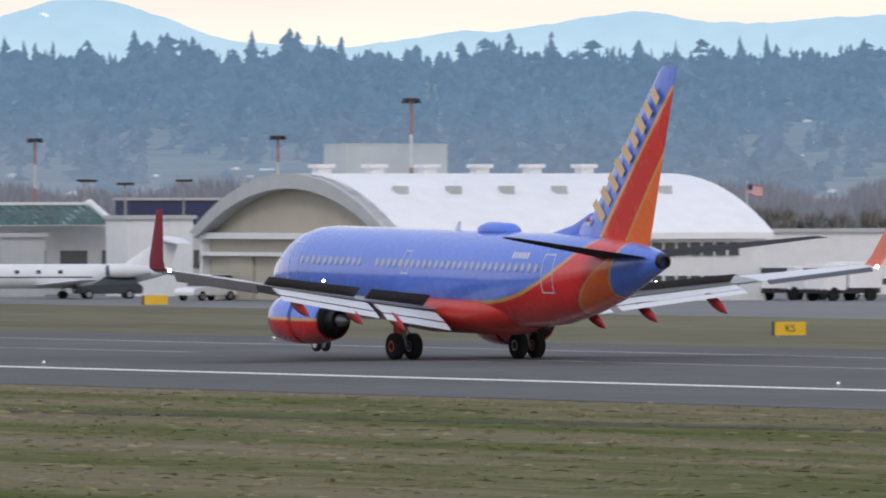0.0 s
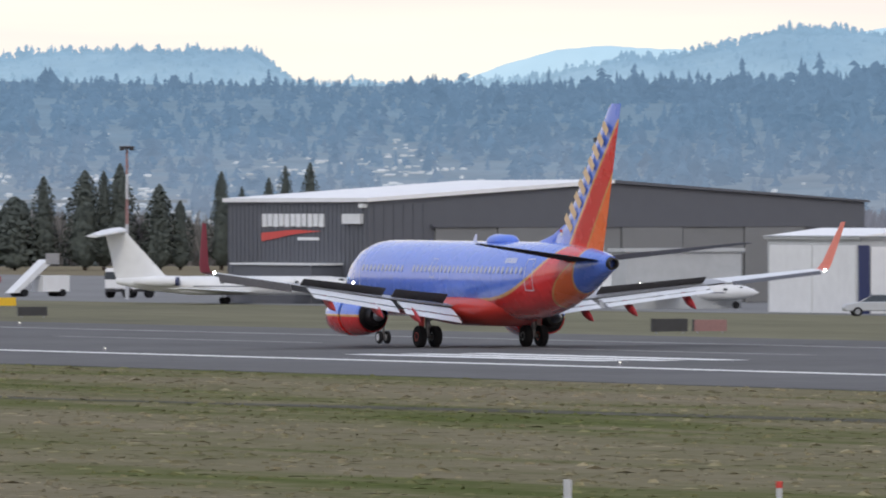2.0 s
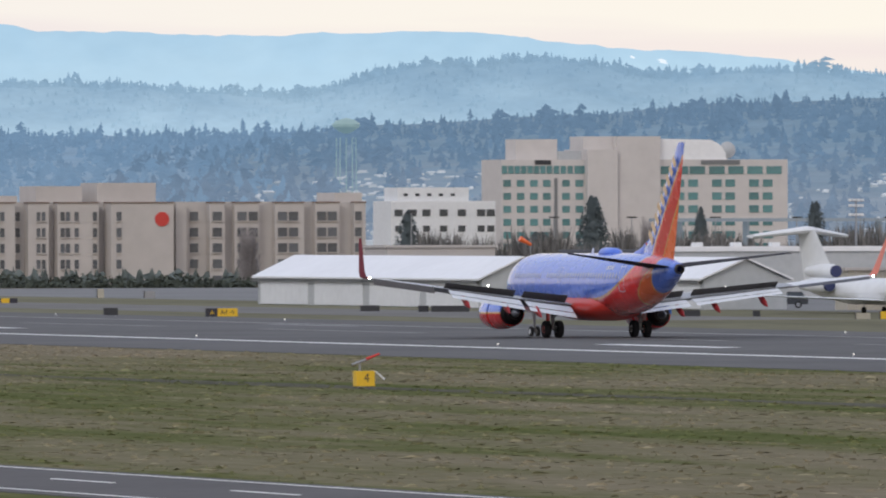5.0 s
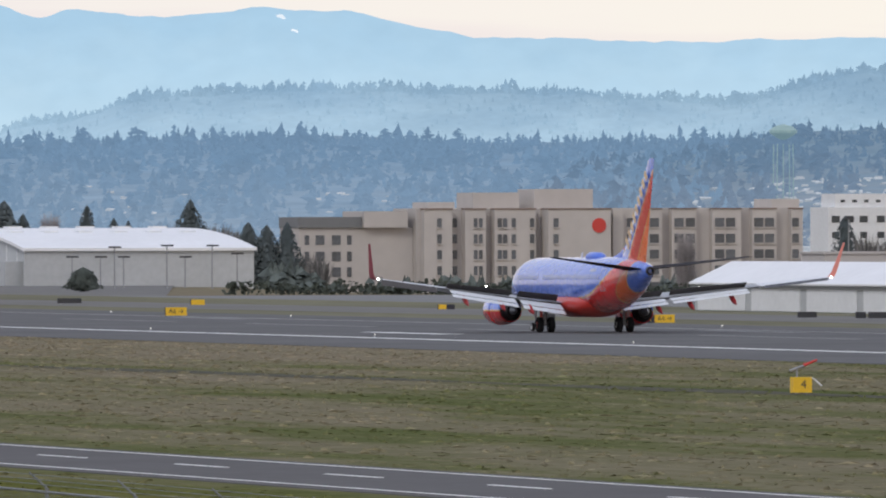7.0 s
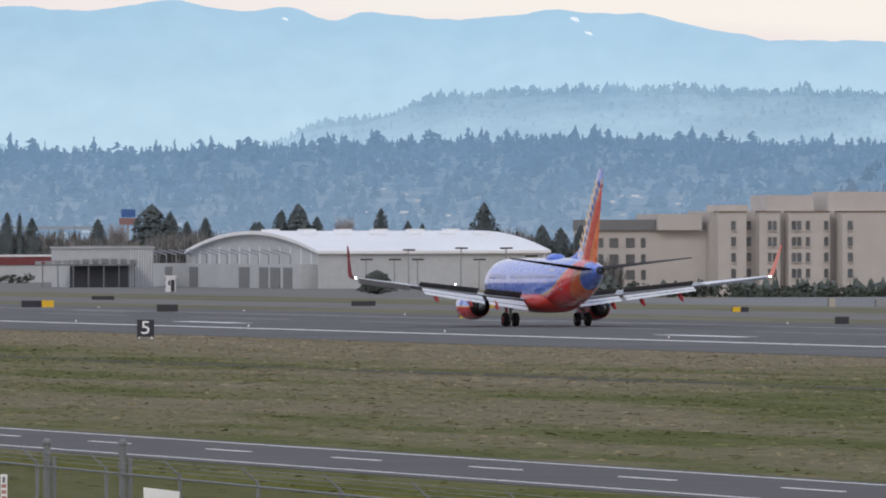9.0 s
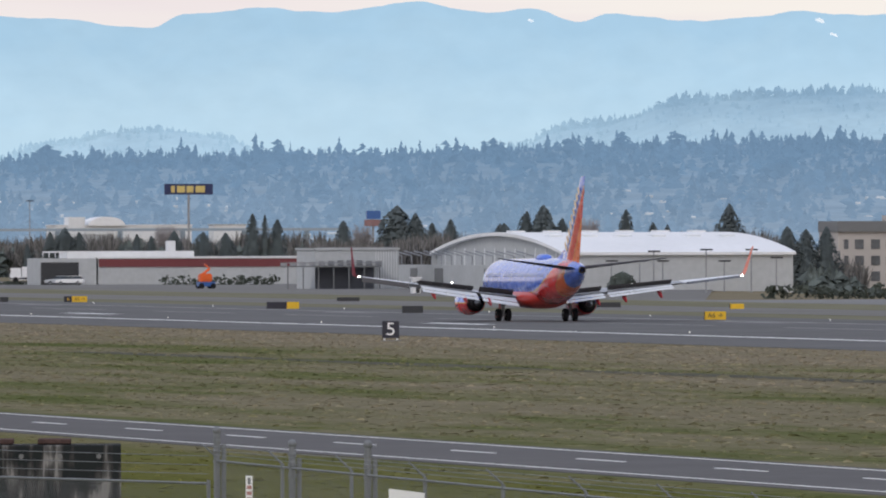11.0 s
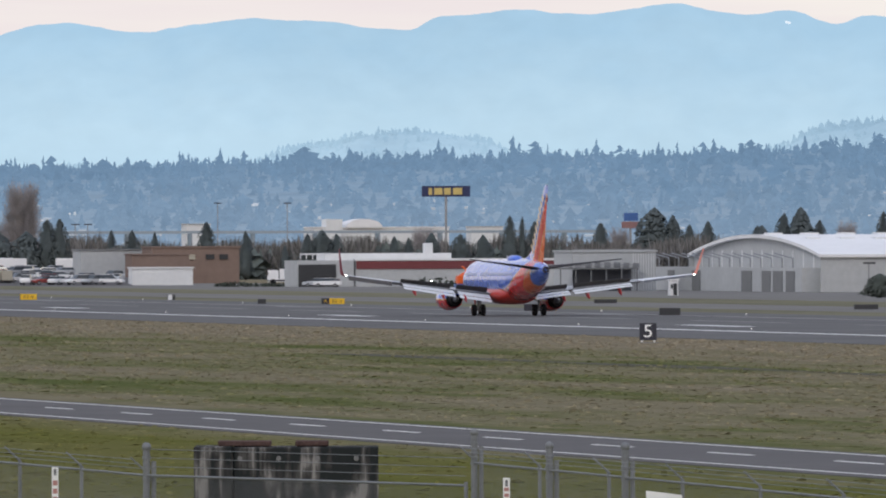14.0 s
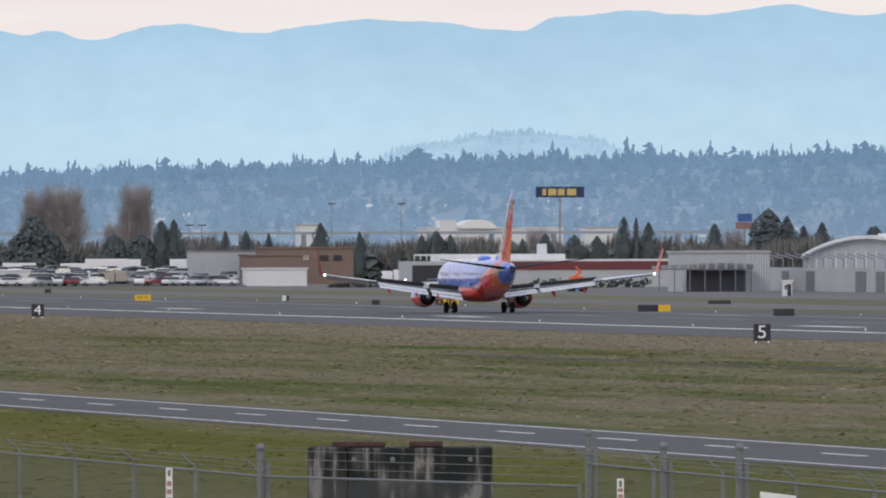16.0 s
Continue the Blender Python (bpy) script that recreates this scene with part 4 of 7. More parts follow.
    rod(bm, (side * 3.02, -.45, 1.15), (side * 3.02, -.02, 1.5), .035, .035, 6)
    strut = part("main_gear", bm, M["chrome"], jet, "main landing gear strut")
    bm = bmesh.new()
    box(bm, side * 3.02 + side * .30, side * 3.02 + side * .33, -.3, .35, 1.1, 2.0)
    part("gear_door", bm, M["jetred"], strut)
    for off in (-.43, .43):
        bm = bmesh.new()
        turned(bm, [(-.2, .36), (-.2, .5), (-.15, .555), (0, .565), (.15, .555), (.2, .5), (.2, .36)], 32, "x", (side * 3.02 + off, 0, .565))
        wheel = part("wheel", bm, M["rubber"], strut, "black double main wheel tyre", smooth=True)
        bm = bmesh.new()
        turned(bm, [(-.17, .05), (-.205, .2), (-.18, .34), (.18, .34), (.205, .2), (.17, .05)], 24, "x", (side * 3.02 + off, 0, .565))
        part("rim", bm, M["jetred"] if off * side > 0 else M["steel"], wheel, smooth=True)

bm = bmesh.new()
rod(bm, (0, 12.6, .34), (0, 12.5, 2.0), .07, .09, 10)
rod(bm, (-.32, 12.6, .34), (.32, 12.6, .34), .05, .05, 8)
rod(bm, (0, 12.6, .9), (0, 13.3, 1.9), .045, .045, 8)
nose = part("nose_gear", bm, M["chrome"], jet, "slim nose gear strut")
for off in (-.22, .22):
    bm = bmesh.new()
    turned(bm, [(-.1, .2), (-.1, .3), (-.06, .34), (.06, .34), (.1, .3), (.1, .2)], 24, "x", (off, 12.6, .34))
    wheel = part("wheel", bm, M["rubber"], nose, smooth=True)
    bm = bmesh.new()
    turned(bm, [(-.105, .05), (-.105, .19), (.105, .19), (.105, .05)], 20, "x", (off, 12.6, .34))
    part("rim", bm, M["polewhite"], wheel, smooth=True)

# ---------------------------------------------------------------- buildings
def pane_set(parent, name, mat, cols, rows, w, h, y, depth=.12, label=""):
    """Window panes of one size on a wall that faces the runway's near end, in front of y."""
    me = mesh_of(boxed(-w / 2, w / 2, -depth, 0, -h / 2, h / 2), name, mat)
    for z in rows:
        for x in cols:
            piece(name, me, parent, pose(x, y, z))


def arch_points(half, eave, rise, n=20):
    r = (half * half + rise * rise) / (2 * rise)
    a = math.asin(half / r)
    return [(r * math.sin(-a + 2 * a * i / n), eave + rise - r + r * math.cos(-a + 2 * a * i / n)) for i in range(n + 1)]


def vault_hangar(name, x, y, wide, long, base, eave, rise, label, wall_mat, gable_mat):
    """A barrel-roofed hangar whose arched gable faces the runway (towards -X)."""
    h = empty(name, x, y, base, label=label, category="hangar")
    e = eave - base
    pts = arch_points(wide / 2, e, rise)
    bm = bmesh.new()
    ring0 = [(0.6, wide / 2 + p, q) for p, q in pts] + [(0.6, wide, 0), (0.6, 0, 0)]
    f0 = [bm.verts.new(p) for p in ring0]
    bm.faces.new(f0)
    part("gable_wall", bm, M[gable_mat], h, "tan arched gable with tall sliding doors")
    bm = bmesh.new()
    bm.faces.new([bm.verts.new((long, p[1], p[2])) for p in ring0[::-1]])
    part("back_wall", bm, M[gable_mat], h)
    for yy, nm in ((0, "side_wall"), (wide - .3, "side_wall")):
        part(nm, boxed(0, long, yy, yy + .3, 0, e), M[wall_mat], h)
    bm = bmesh.new()
    up = arch_points(wide / 2 + .5, e + .05, rise + .05)
    low = arch_points(wide / 2 + .5, e - .35, rise - .05)
    loft(bm, [[(xx, wide / 2 + p, q) for p, q in up] + [(xx, wide / 2 + p, q) for p, q in low[::-1]] for xx in (-.25, long * .33, long * .66, long + .3)])
    part("roof", bm, M["roofwhite"], h, "white barrel roof", smooth=True)
    return h, e, pts


# white barrel hangar
hx, hy = 367.63, 647.98
HW = 25.0
hangar, e, pts = vault_hangar("barrel_hangar", hx, hy, HW, 27.7, 0.0, 4.33, 3.75, "white barrel-roofed hangar with tan arched gable doors", "white", "cream")
bm = bmesh.new()
up, low = arch_points(HW / 2 + .5, e + .05, 3.8), arch_points(HW / 2 - .7, e - .1, 3.0)
loft(bm, [[(xx, HW / 2 + p, q) for p, q in up] + [(xx, HW / 2 + p, q) for p, q in low[::-1]] for xx in (-.5, .55)])
part("arch_trim", bm, M["offwhite"], hangar, "pale grey arch rim", smooth=True)
part("door_header", boxed(-.1, .5, .4, HW - .4, e - .35, e + .05), M["white"], hangar)
part("door_track", boxed(-.25, .5, .4, HW - .4, e - 1.45, e - 1.2), M["white"], hangar)
for i in range(8):
    part("door_panel", boxed(.2 + .12 * (i % 2), .5 + .12 * (i % 2), .9 + i * 2.9, .9 + (i + 1) * 2.9 - .12, .05, e - 1.5), M["cream"], hangar)
for i in range(7):
    part("roof_vent", boxed(1.6 + 3.9 * i, 2.5 + 3.9 * i, HW / 2 - .45, HW / 2 + .45, e + 3.7, e + 4.2), M["white"], hangar, "white ridge ventilator")
    part("vent_cap", boxed(1.4 + 3.9 * i, 2.7 + 3.9 * i, HW / 2 - .6, HW / 2 + .6, e + 4.2, e + 4.45), M["white"], hangar)
for i in range(6):
    part("roof_hatch", boxed(3.2 + 3.9 * i, 3.95 + 3.9 * i, 4.6, 5.4, e + 2.1, e + 3.05), M["offwhite"], hangar, "small roof hatch")
pane_set(hangar, "window", M["glass"], [5.3 + .95 * i for i in range(22)], (e - 1.0, 1.2), .7, .85, 0)
part("side_door", boxed(.9, 2.0, -.08, 0, 0, 2.1), M["offwhite"], hangar)

# glazed-roof terminal
bx, by = 369.97, 709.31
glz = empty("glazed_terminal", bx, by, 0, label="low white terminal with a teal glass roof", category="building")
part("wall", boxed(-6, 26, 2, 12, 0, 4.7), M["offwhite"], glz)
for i in range(14):
    z0, z1 = 4.75, 6.15
    for j in range(3):
        bm = bmesh.new()
        a, c = (1.4 * j + .05), (1.4 * (j + 1) - .05)
        quad(bm, [(.8 + .72 * i, a, z0 + 1.4 * a / 4.2), (.8 + .72 * i + .62, a, z0 + 1.4 * a / 4.2), (.8 + .72 * i + .62, c, z0 + 1.4 * c / 4.2), (.8 + .72 * i, c, z0 + 1.4 * c / 4.2)])
        bmesh.ops.solidify(bm, geom=bm.faces, thickness=.05)
        part("glass_pane", bm, M["tealroof"], glz)
for xx in (0, 11.0):
    bm = bmesh.new()
    rod(bm, (xx + .2, -.2, 4.5), (xx + .2, 4.2, 6.3), .22, .22, 6)
    rod(bm, (xx + .2, 4.2, 6.3), (xx + .2, 8.6, 4.5), .22, .22, 6)
    part("gable_frame", bm, M["white"], glz)
part("ridge_beam", boxed(0, 11.2, 4.0, 4.4, 6.1, 6.3), M["white"], glz)
pane_set(glz, "window", M["glass"], [-4 + 3.2 * i for i in range(9)], (2.4,), 2.0, 1.2, 2)

# low grey buildings between the hangars
def low_block(name, az0, dist, right, deep, top, mat, label, roof="offwhite", base=0.0, roof_t=.25):
    x, y = at(az0, dist)
    b = empty(name, x, y, base, label=label, category="building")
    part("wall", boxed(0, right, 0, deep, 0, top - base), M[mat], b)
    part("roof", boxed(-.2, right + .2, -.2, deep + .2, top - base, top - base + roof_t), M[roof], b)
    return b


b = low_block("long_office", 26.501, 830, 19.5, 3, 4.2, "offwhite", "long pale office block with a grey pitched roof", "darkgrey")
bm = bmesh.new()
loft(bm, [[(xx, -.3, 4.24), (xx, 3.3, 4.24), (xx, 2.5, 5.63)] for xx in (-2.2, 20)])
part("pitched_roof", bm, M["darkgrey"], b, "dark grey pitched roof")
b = low_block("annex", 24.85, 835, 9.0, 2.5, 4.06, "offwhite", "low white annex beside the hangar")
ztop = 5.04
b = low_block("white_hangar", 25.986, 795, 8.7, 14.5, ztop, "offwhite", "white gabled hangar with tall sliding doors")
bm = bmesh.new()
loft(bm, [[(-.3, yy, ztop + .2), (9, yy, ztop + .2), (4.2, yy, ztop + .75)] for yy in (-.4, 14.8)])
part("gable_roof", bm, M["roofwhite"], b)
for x0, x1 in ((.7, 4.4), (4.6, 8.2)):
    part("sliding_door", boxed(x0, x1, -.15, 0, .05, ztop - .5), M["white"], b, "tall white sliding door")
for y0, y1 in ((.6, 7.2), (7.4, 14)):
    part("side_panel", boxed(-.12, 0, y0, y1, .05, ztop - .4), M["white"], b)
part("dark_column", boxed(-.2, .55, -.2, 0, 0, ztop - .4), M["navy"], b, "dark blue door edge")
for az0, dist, w, top, mat in ((27.679, 790, 3.4, 3.98, "offwhite"), (28.295, 790, 5, 5.18, "white"), (30.963, 820, 40, 4.1, "white"), (28.308, 1150, 22, 5.97, "navy")):
    low_block("service_building", az0, dist, w, 3, top, mat, "plain low airport service building")

# large charcoal hangar
hx, hy = 352.37, 806.37
big = empty("charcoal_hangar", hx, hy, 0, label="large charcoal-grey metal hangar with white roof edge", category="hangar")
HL, HR = 27.0, 41.0
E0, PK = 7.65, 8.95
bm = bmesh.new()
loft(bm, [[(0, yy, 0), (HR, yy, 0), (HR, yy, E0 - .1), (20, yy, PK), (0, yy, E0)] for yy in (0, HL)])
shell = part("wall", bm, M["darkgrey"], big, "charcoal ribbed siding")
bm = bmesh.new()
loft(bm, [[(-.3, yy, E0 - .02), (20, yy, PK + .05), (20, yy, PK + .35), (-.3, yy, E0 + .28)] for yy in (-.3, HL + .3)])
part("roof_slope", bm, M["roofwhite"], big, "white metal roof slope")
bm = bmesh.new()
loft(bm, [[(20.05, yy, PK + .05), (HR + .3, yy, E0 - .1), (HR + .3, yy, E0 + .05), (20.05, yy, PK + .3)] for yy in (-.3, HL + .3)])
part("roof_slope", bm, M["darkgrey"], big)
for i in range(6):
    part("sliding_door", boxed(5.3 + 5.1 * i, 5.3 + 5.1 * (i + 1) - .08, -.25 - .1 * (i % 2), -.02, .05, 5.7), M["midgrey"], big, "tall light grey sliding door")
part("door_header", boxed(5.0, 36.4, -.4, 0, 5.72, 5.95), M["darkgrey"], big)
rib = mesh_of(boxed(-.03, .03, -.05, 0, 0, 1), "siding_rib", M["darkgrey"])
for i in range(34):
    ob = piece("siding_rib", rib, shell, pose(-.005, .4 + .8 * i, 0.05, 0, 0, -90))
    ob.scale = (1, 1, E0 - .2)
for i in range(6):
    ob = piece("siding_rib", rib, shell, pose(.4 + .8 * i, 0, .05))
    ob.scale = (1, 1, E0 - .2)
# the sign: white blocks and a red sweep on the runway-facing wall
n = 11
for i in range(n):
    y1 = 20.0 - 12.0 * i / n
    part("letter_block", boxed(-.12, -.02, y1 - .78, y1, 5.75 + .05 * (i % 2), 6.75), M["white"], big, "white letter block of the sign")
bm = bmesh.new()
loft(bm, [[(xx, 20.2, 4.65), (xx, 20.2, 5.3), (xx, 14.0, 5.55), (xx, 8.8, 5.45), (xx, 14.0, 5.2)] for xx in (-.1, -.02)])
part("sign_sweep", bm, M["red"], big, "red sweep below the sign")
part("sign_strip", boxed(-.1, -.02, 9.2, 13.2, 4.75, 4.98), M["white"], big)
part("wall_box", boxed(-.3, -.02, 1.0, 4.4, 6.0, 6.75), M["white"], big, "white wall-mounted box")
part("wall_lamp", boxed(-.35, -.02, .3, 1.2, 7.2, 7.5), M["white"], big)
part("low_annex", boxed(-2.5, -.02, 5, 20, 0, 2.9), M["darkgrey"], big, "low charcoal annex")
part("annex_gutter", boxed(-2.7, -.02, 4.8, 20.2, 2.9, 3.05), M["white"], big, "pale gutter line")

# tan concrete block and its open shelter
tan = low_block("tan_storage", 20.237, 1010, 16.6, 3, 3.41, "cream", "long tan concrete storage building", "tan")
for i in range(20):
    part("panel_joint", boxed(.8 * i, .8 * i + .06, -.06, 0, 0, 3.3), M["tan"], tan)
shel = empty("open_shelter", *at(20.62, 1006), 0, label="flat-roofed open shelter on slim posts", category="shelter")
part("roof", boxed(0, 17.5, -1.5, 7, 3.41, 4.28), M["offwhite"], shel, "pale flat shelter roof")
for i in range(5):
    part("post", boxed(.5 + 4 * i, .75 + 4 * i, -1.2, -.95, 0, 3.41), M["steel"], shel)
part("back_wall", boxed(8.4, 17.3, 4, 4.2, 0, 3.41), M["brown"], shel)

# row of gabled white sheds
def shed(x, y, long, wide, eave, top, bays, label):
    s = empty("hangar_shed", x, y, 0, label=label, category="shed", group="white sheds")
    bm = bmesh.new()
    loft(bm, [[(0, yy, 0), (wide, yy, 0), (wide, yy, eave), (wide / 2, yy, top), (0, yy, eave)] for yy in (0, long)])
    part("wall", bm, M["offwhite"], s, "weathered white gable wall")
    for x0, x1, z0, z1 in ((-.5, wide / 2, eave - .15, top), (wide + .5, wide / 2, eave - .15, top)):
        bm = bmesh.new()
        loft(bm, [[(x0, yy, z0 + .08), (x1, yy, z1 + .08), (x1, yy, z1 + .24), (x0, yy, z0 + .24)] for yy in (-.4, long + .4)])
        part("roof_slope", bm, M["roofwhite"], s, "white metal roof slope")
    for i in range(bays):
        y0 = long * (i + .06) / bays
        part("bay_door", boxed(-.08, -.01, y0, y0 + long / bays * .88, .08, eave - .4), M["white"], s, "dirty white bay door")
        part("eave_beam", boxed(-.35, -.02, y0 - .3, y0 + long / bays * .97, eave - .36, eave - .16), M["midgrey"], s)
    part("side_hatch", boxed(wide * .47, wide * .6, -.05, 0, 1.0, 1.6), M["midgrey"], s)
    return s


shed(330.1, 988.33, 66, 7.4, 2.54, 4.37, 4, "long weathered white shed with four bay doors")
shed(341.56, 962.17, 39, 7.6, 2.6, 4.3, 3, "weathered white shed with three bay doors")
low = low_block("flat_workshop", 19.367, 1180, 26, 4, 4.66, "offwhite", "long flat-roofed workshop behind the sheds", "roofwhite", roof_t=.5)
for i in range(3):
    part("roof_unit", boxed(3.6 + 4.1 * i, 4.5 + 4.1 * i, 2, 3, 4.66, 5.56), M["white"], low, "white rooftop ventilator")
low_block("workshop", 18.012, 1250, 12, 8, 4.97, "tan", "flat tan workshop behind the sheds", "tan")
low_block("workshop", 18.97, 1250, 10, 8, 4.46, "midgrey", "flat grey workshop behind the sheds", "darkgrey")

# stepped hotel with teal windows
BZ = -4.5
HD = 2600.0
hx, hy = at(18.566, HD)
S = 0.12420579945540534
hot = empty("stepped_hotel", hx, hy, BZ, label="tall tan stepped hotel with teal windows", category="hotel")
def hz(v):
    return EYE + HD * (397.2 - v) / 20933 - BZ
part("left_wing", boxed(0, 155 * S, 0, 14, 0, hz(283)), M["paletan"], hot)
part("stair_tower", boxed(155 * S, 212 * S, -2, 14, 0, hz(265)), M["paletan"], hot)
part("lift_tower", boxed(212 * S, 295 * S, -1, 14, 0, hz(242)), M["paletan"], hot, "plain tan lift tower")
part("right_wing", boxed(295 * S, 538 * S, 0, 14, 0, hz(283)), M["paletan"], hot)
part("penthouse", boxed(34 * S, 112 * S, 3, 10, hz(283), hz(247)), M["paletan"], hot)
part("tower_cap", boxed(155 * S, 212 * S, 1, 10, hz(265), hz(242)), M["paletan"], hot)
part("roof_screen", boxed(112 * S, 155 * S, 2, 9, hz(283), hz(268)), M["offwhite"], hot)
bm = bmesh.new()
q = [(0, 0)] + [(85 * S + 43 * S * math.sin(k * .314), 37 * S * math.cos(k * .314)) for k in range(6)]
q[1] = (0, 37 * S)
loft(bm, [[(296 * S + a, yy, hz(283) + b) for a, b in q] + [(296 * S + 85 * S, yy, hz(283))] for yy in (.5, 9)])
part("atrium_roof", bm, M["roofwhite"], hot, "white curved atrium roof")
bm = bmesh.new()
turned(bm, [(0, .2), (.5, 1.6), (.8, 1.9)], 16, "y", (435 * S, 3, hz(266)))
rod(bm, (435 * S, 4, hz(284)), (435 * S, 4, hz(268)), .2)
part("dish", bm, M["offwhite"], hot, "rooftop dish", smooth=True)
pane_set(hot, "window", M["teal"], [(x - 888) * S for x in (893, 905, 917, 929, 941, 953, 965, 977, 990, 1003, 1016, 1029, 1039)], (hz(301),), 10 * S, 14 * S, 0)
pane_set(hot, "window", M["teal"], [(x - 888) * S for x in (898, 923, 948, 972, 1008, 1033)], [hz(v) for v in (325, 348, 371, 394, 417, 438)], 14 * S, 12 * S, 0)
pane_set(hot, "window", M["teal"], [(x - 888) * S for x in (1194, 1223, 1255, 1292, 1328, 1364, 1400)], (hz(302),), 29 * S, 14 * S, 0)
pane_set(hot, "window", M["teal"], [(x - 888) * S for x in (1194, 1221, 1247, 1292, 1317, 1362, 1388)], [hz(v) for v in (325, 348, 371, 394, 417, 438)], 18 * S, 13 * S, 0)
part("vent_strip", boxed((986 - 888) * S, (992 - 888) * S, -.15, 0, 0, hz(316)), M["midgrey"], hot)
part("sign_bars", boxed((950 - 888) * S, (980 - 888) * S, -.15, 0, hz(292), hz(284)), M["dark"], hot, "dark roof sign bar")
part("sign_bars", boxed((1262 - 888) * S, (1335 - 888) * S, -.15, 0, hz(292), hz(284)), M["midgrey"], hot)

# white office behind
wx, wy = at(18.029, 2450)
S = 0.11704008025605503
HD = 2450.0
off = empty("white_office", wx, wy, BZ, label="white office block with dark window pairs", category="building")
part("wall", boxed(0, 195 * S, 0, 12, 0, hz(356)), M["white"], off)
part("upper_storey", boxed(15 * S, 148 * S, 1, 10, hz(356), hz(332)), M["white"], off)
pane_set(off, "window", M["glass"], [c * S for c in (14, 40, 66, 98, 132, 168, 186)], (hz(377),), 15 * S, 12 * S, 0)
pane_set(off, "window", M["glass"], [c * S for c in (14, 40, 66, 98, 132, 168, 186)], (hz(405),), 13 * S, 11 * S, 0)
pane_set(off, "window", M["glass"], [c * S for c in (30, 52, 74, 96, 118)], (hz(345),), 8 * S, 5 * S, 1)

# long tan hotel with bays
HD = 2000.0
S = 0.09554292265800411
A0 = 15.235
tx, ty = at(A0, HD)
sh = empty("bayed_hotel", tx, ty, BZ, label="long tan five-storey hotel with bays and a red roundel", category="hotel")
R0 = 330
part("main_block", boxed((-26 + R0) * S, (690 + R0) * S, 0, 14, 0, hz(356)), M["tan"], sh, "tan stucco block")
for x0, x1, d in ((-18, 34, 2.2), (58, 96, 2.2), (112, 188, 2.4), (205, 321, 4.5), (333, 352, 2), (396, 424, 2), (444, 490, 1.6), (520, 574, 1.6), (595, 640, 1.6), (668, 690, 1.6)):
    part("bay", boxed((x0 + R0) * S, (x1 + R0) * S, -d, 0, 0, hz(357)), M["tan"], sh, "projecting tan bay")
STOREYS = [hz(v) for v in (382, 410.5, 438.5, 467, 496)]
for cols, wide, d in (((10,), 8, 2.2), ((45, 168), 8, 0), ((77, 86.5), 6.5, 2.2), ((121, 131, 147, 181), 7.5, 2.4), ((219,), 9, 4.5), ((328, 373), 15, 0), ((410,), 17, 2), ((457.5, 478.5), 17, 1.6), ((533.5, 554), 17, 1.6), ((607, 627), 17, 1.6), ((676,), 12, 1.6)):
    pane_set(sh, "window", M["hazeglass"], [(c + R0) * S for c in cols], STOREYS, wide * S, 16 * S, -d)
    for c in cols:
        for zz in STOREYS:
            part("window_sill", boxed((c - wide / 2 - 1 + R0) * S, (c + wide / 2 + 1 + R0) * S, -d - .3, -d, zz - 10.2 * S, zz - 8.4 * S), M["tan"], sh)
for x0, x1, d in ((-18, 34, 2.2), (58, 96, 2.2), (112, 188, 2.4), (205, 321, 4.5), (396, 424, 2), (444, 490, 1.6), (520, 574, 1.6), (595, 640, 1.6), (668, 690, 1.6)):
    part("parapet", boxed((x0 - 1 + R0) * S, (x1 + 1 + R0) * S, -d - .15, 0, hz(358.5), hz(356)), M["brown"], sh, "thin dark parapet edge")
for x0, x1, top in ((82, 168, 328), (196, 305, 322), (640, 692, 340), (0, 48, 345)):
    part("roof_tower", boxed((x0 + R0) * S, (x1 + R0) * S, 1, 11, hz(357), hz(top)), M["tan"], sh)
bm = bmesh.new()
turned(bm, [(-.15, 1.25), (0, 1.25)], 24, "y", ((299 + R0) * S, -4.5, hz(387)))
part("roundel", bm, M["red"], sh, "red round sign", smooth=True)
part("low_wing", boxed((-237 + R0) * S, (-26.5 + R0) * S, 2, 14, 0, hz(390)), M["tan"], sh, "lower tan wing")
part("wing_roof", boxed((-239 + R0) * S, (-122 + R0) * S, 1.5, 14, hz(390), hz(371)), M["midgrey"], sh, "grey mansard roof")
part("wing_tower", boxed((-121 + R0) * S, (-40 + R0) * S, .5, 14, hz(390), hz(361)), M["tan"], sh)
pane_set(sh, "window", M["hazeglass"], [(c + R0) * S for c in (-222, -202, -194, -172, -164, -144)], [hz(v) for v in (412, 441, 469)], 8 * S, 17 * S, 2)

# wide arched white hangar by the hedge
hx, hy = 400.51, 1590.34
BA = -2.4
h2, e, pts = vault_hangar("arched_hangar", hx, hy, 78.0, 33.0, BA, 5.21, 2.75, "wide white arched hangar with a low front", "offwhite", "offwhite")
part("front_block", boxed(-2.2, .55, 2, 92, 0, 3.41 - BA), M["offwhite"], h2, "pale lower front wall")
for y0, y1 in ((6, 11), (13, 18.5), (20, 25), (31, 37), (62, 67), (78, 82)):
    part("doorway", boxed(-2.3, -2.15, y0, y1, 0, 2.94 - BA), M["midgrey"], h2, "grey recessed doorway")
for i in range(14):
    bm = bmesh.new()
    y0, z0 = 8 + 6.2 * i, 3.41 - BA
    rod(bm, (-2.0, y0, z0), (-2.0, y0, z0 + 1.3), .09)
    rod(bm, (-2.0, y0, z0 + 1.3), (-3.6, y0 + 4, z0 + 2.0), .09)
    part("lamp_arm", bm, M["steel"], h2, "slim bracket lamp arm")
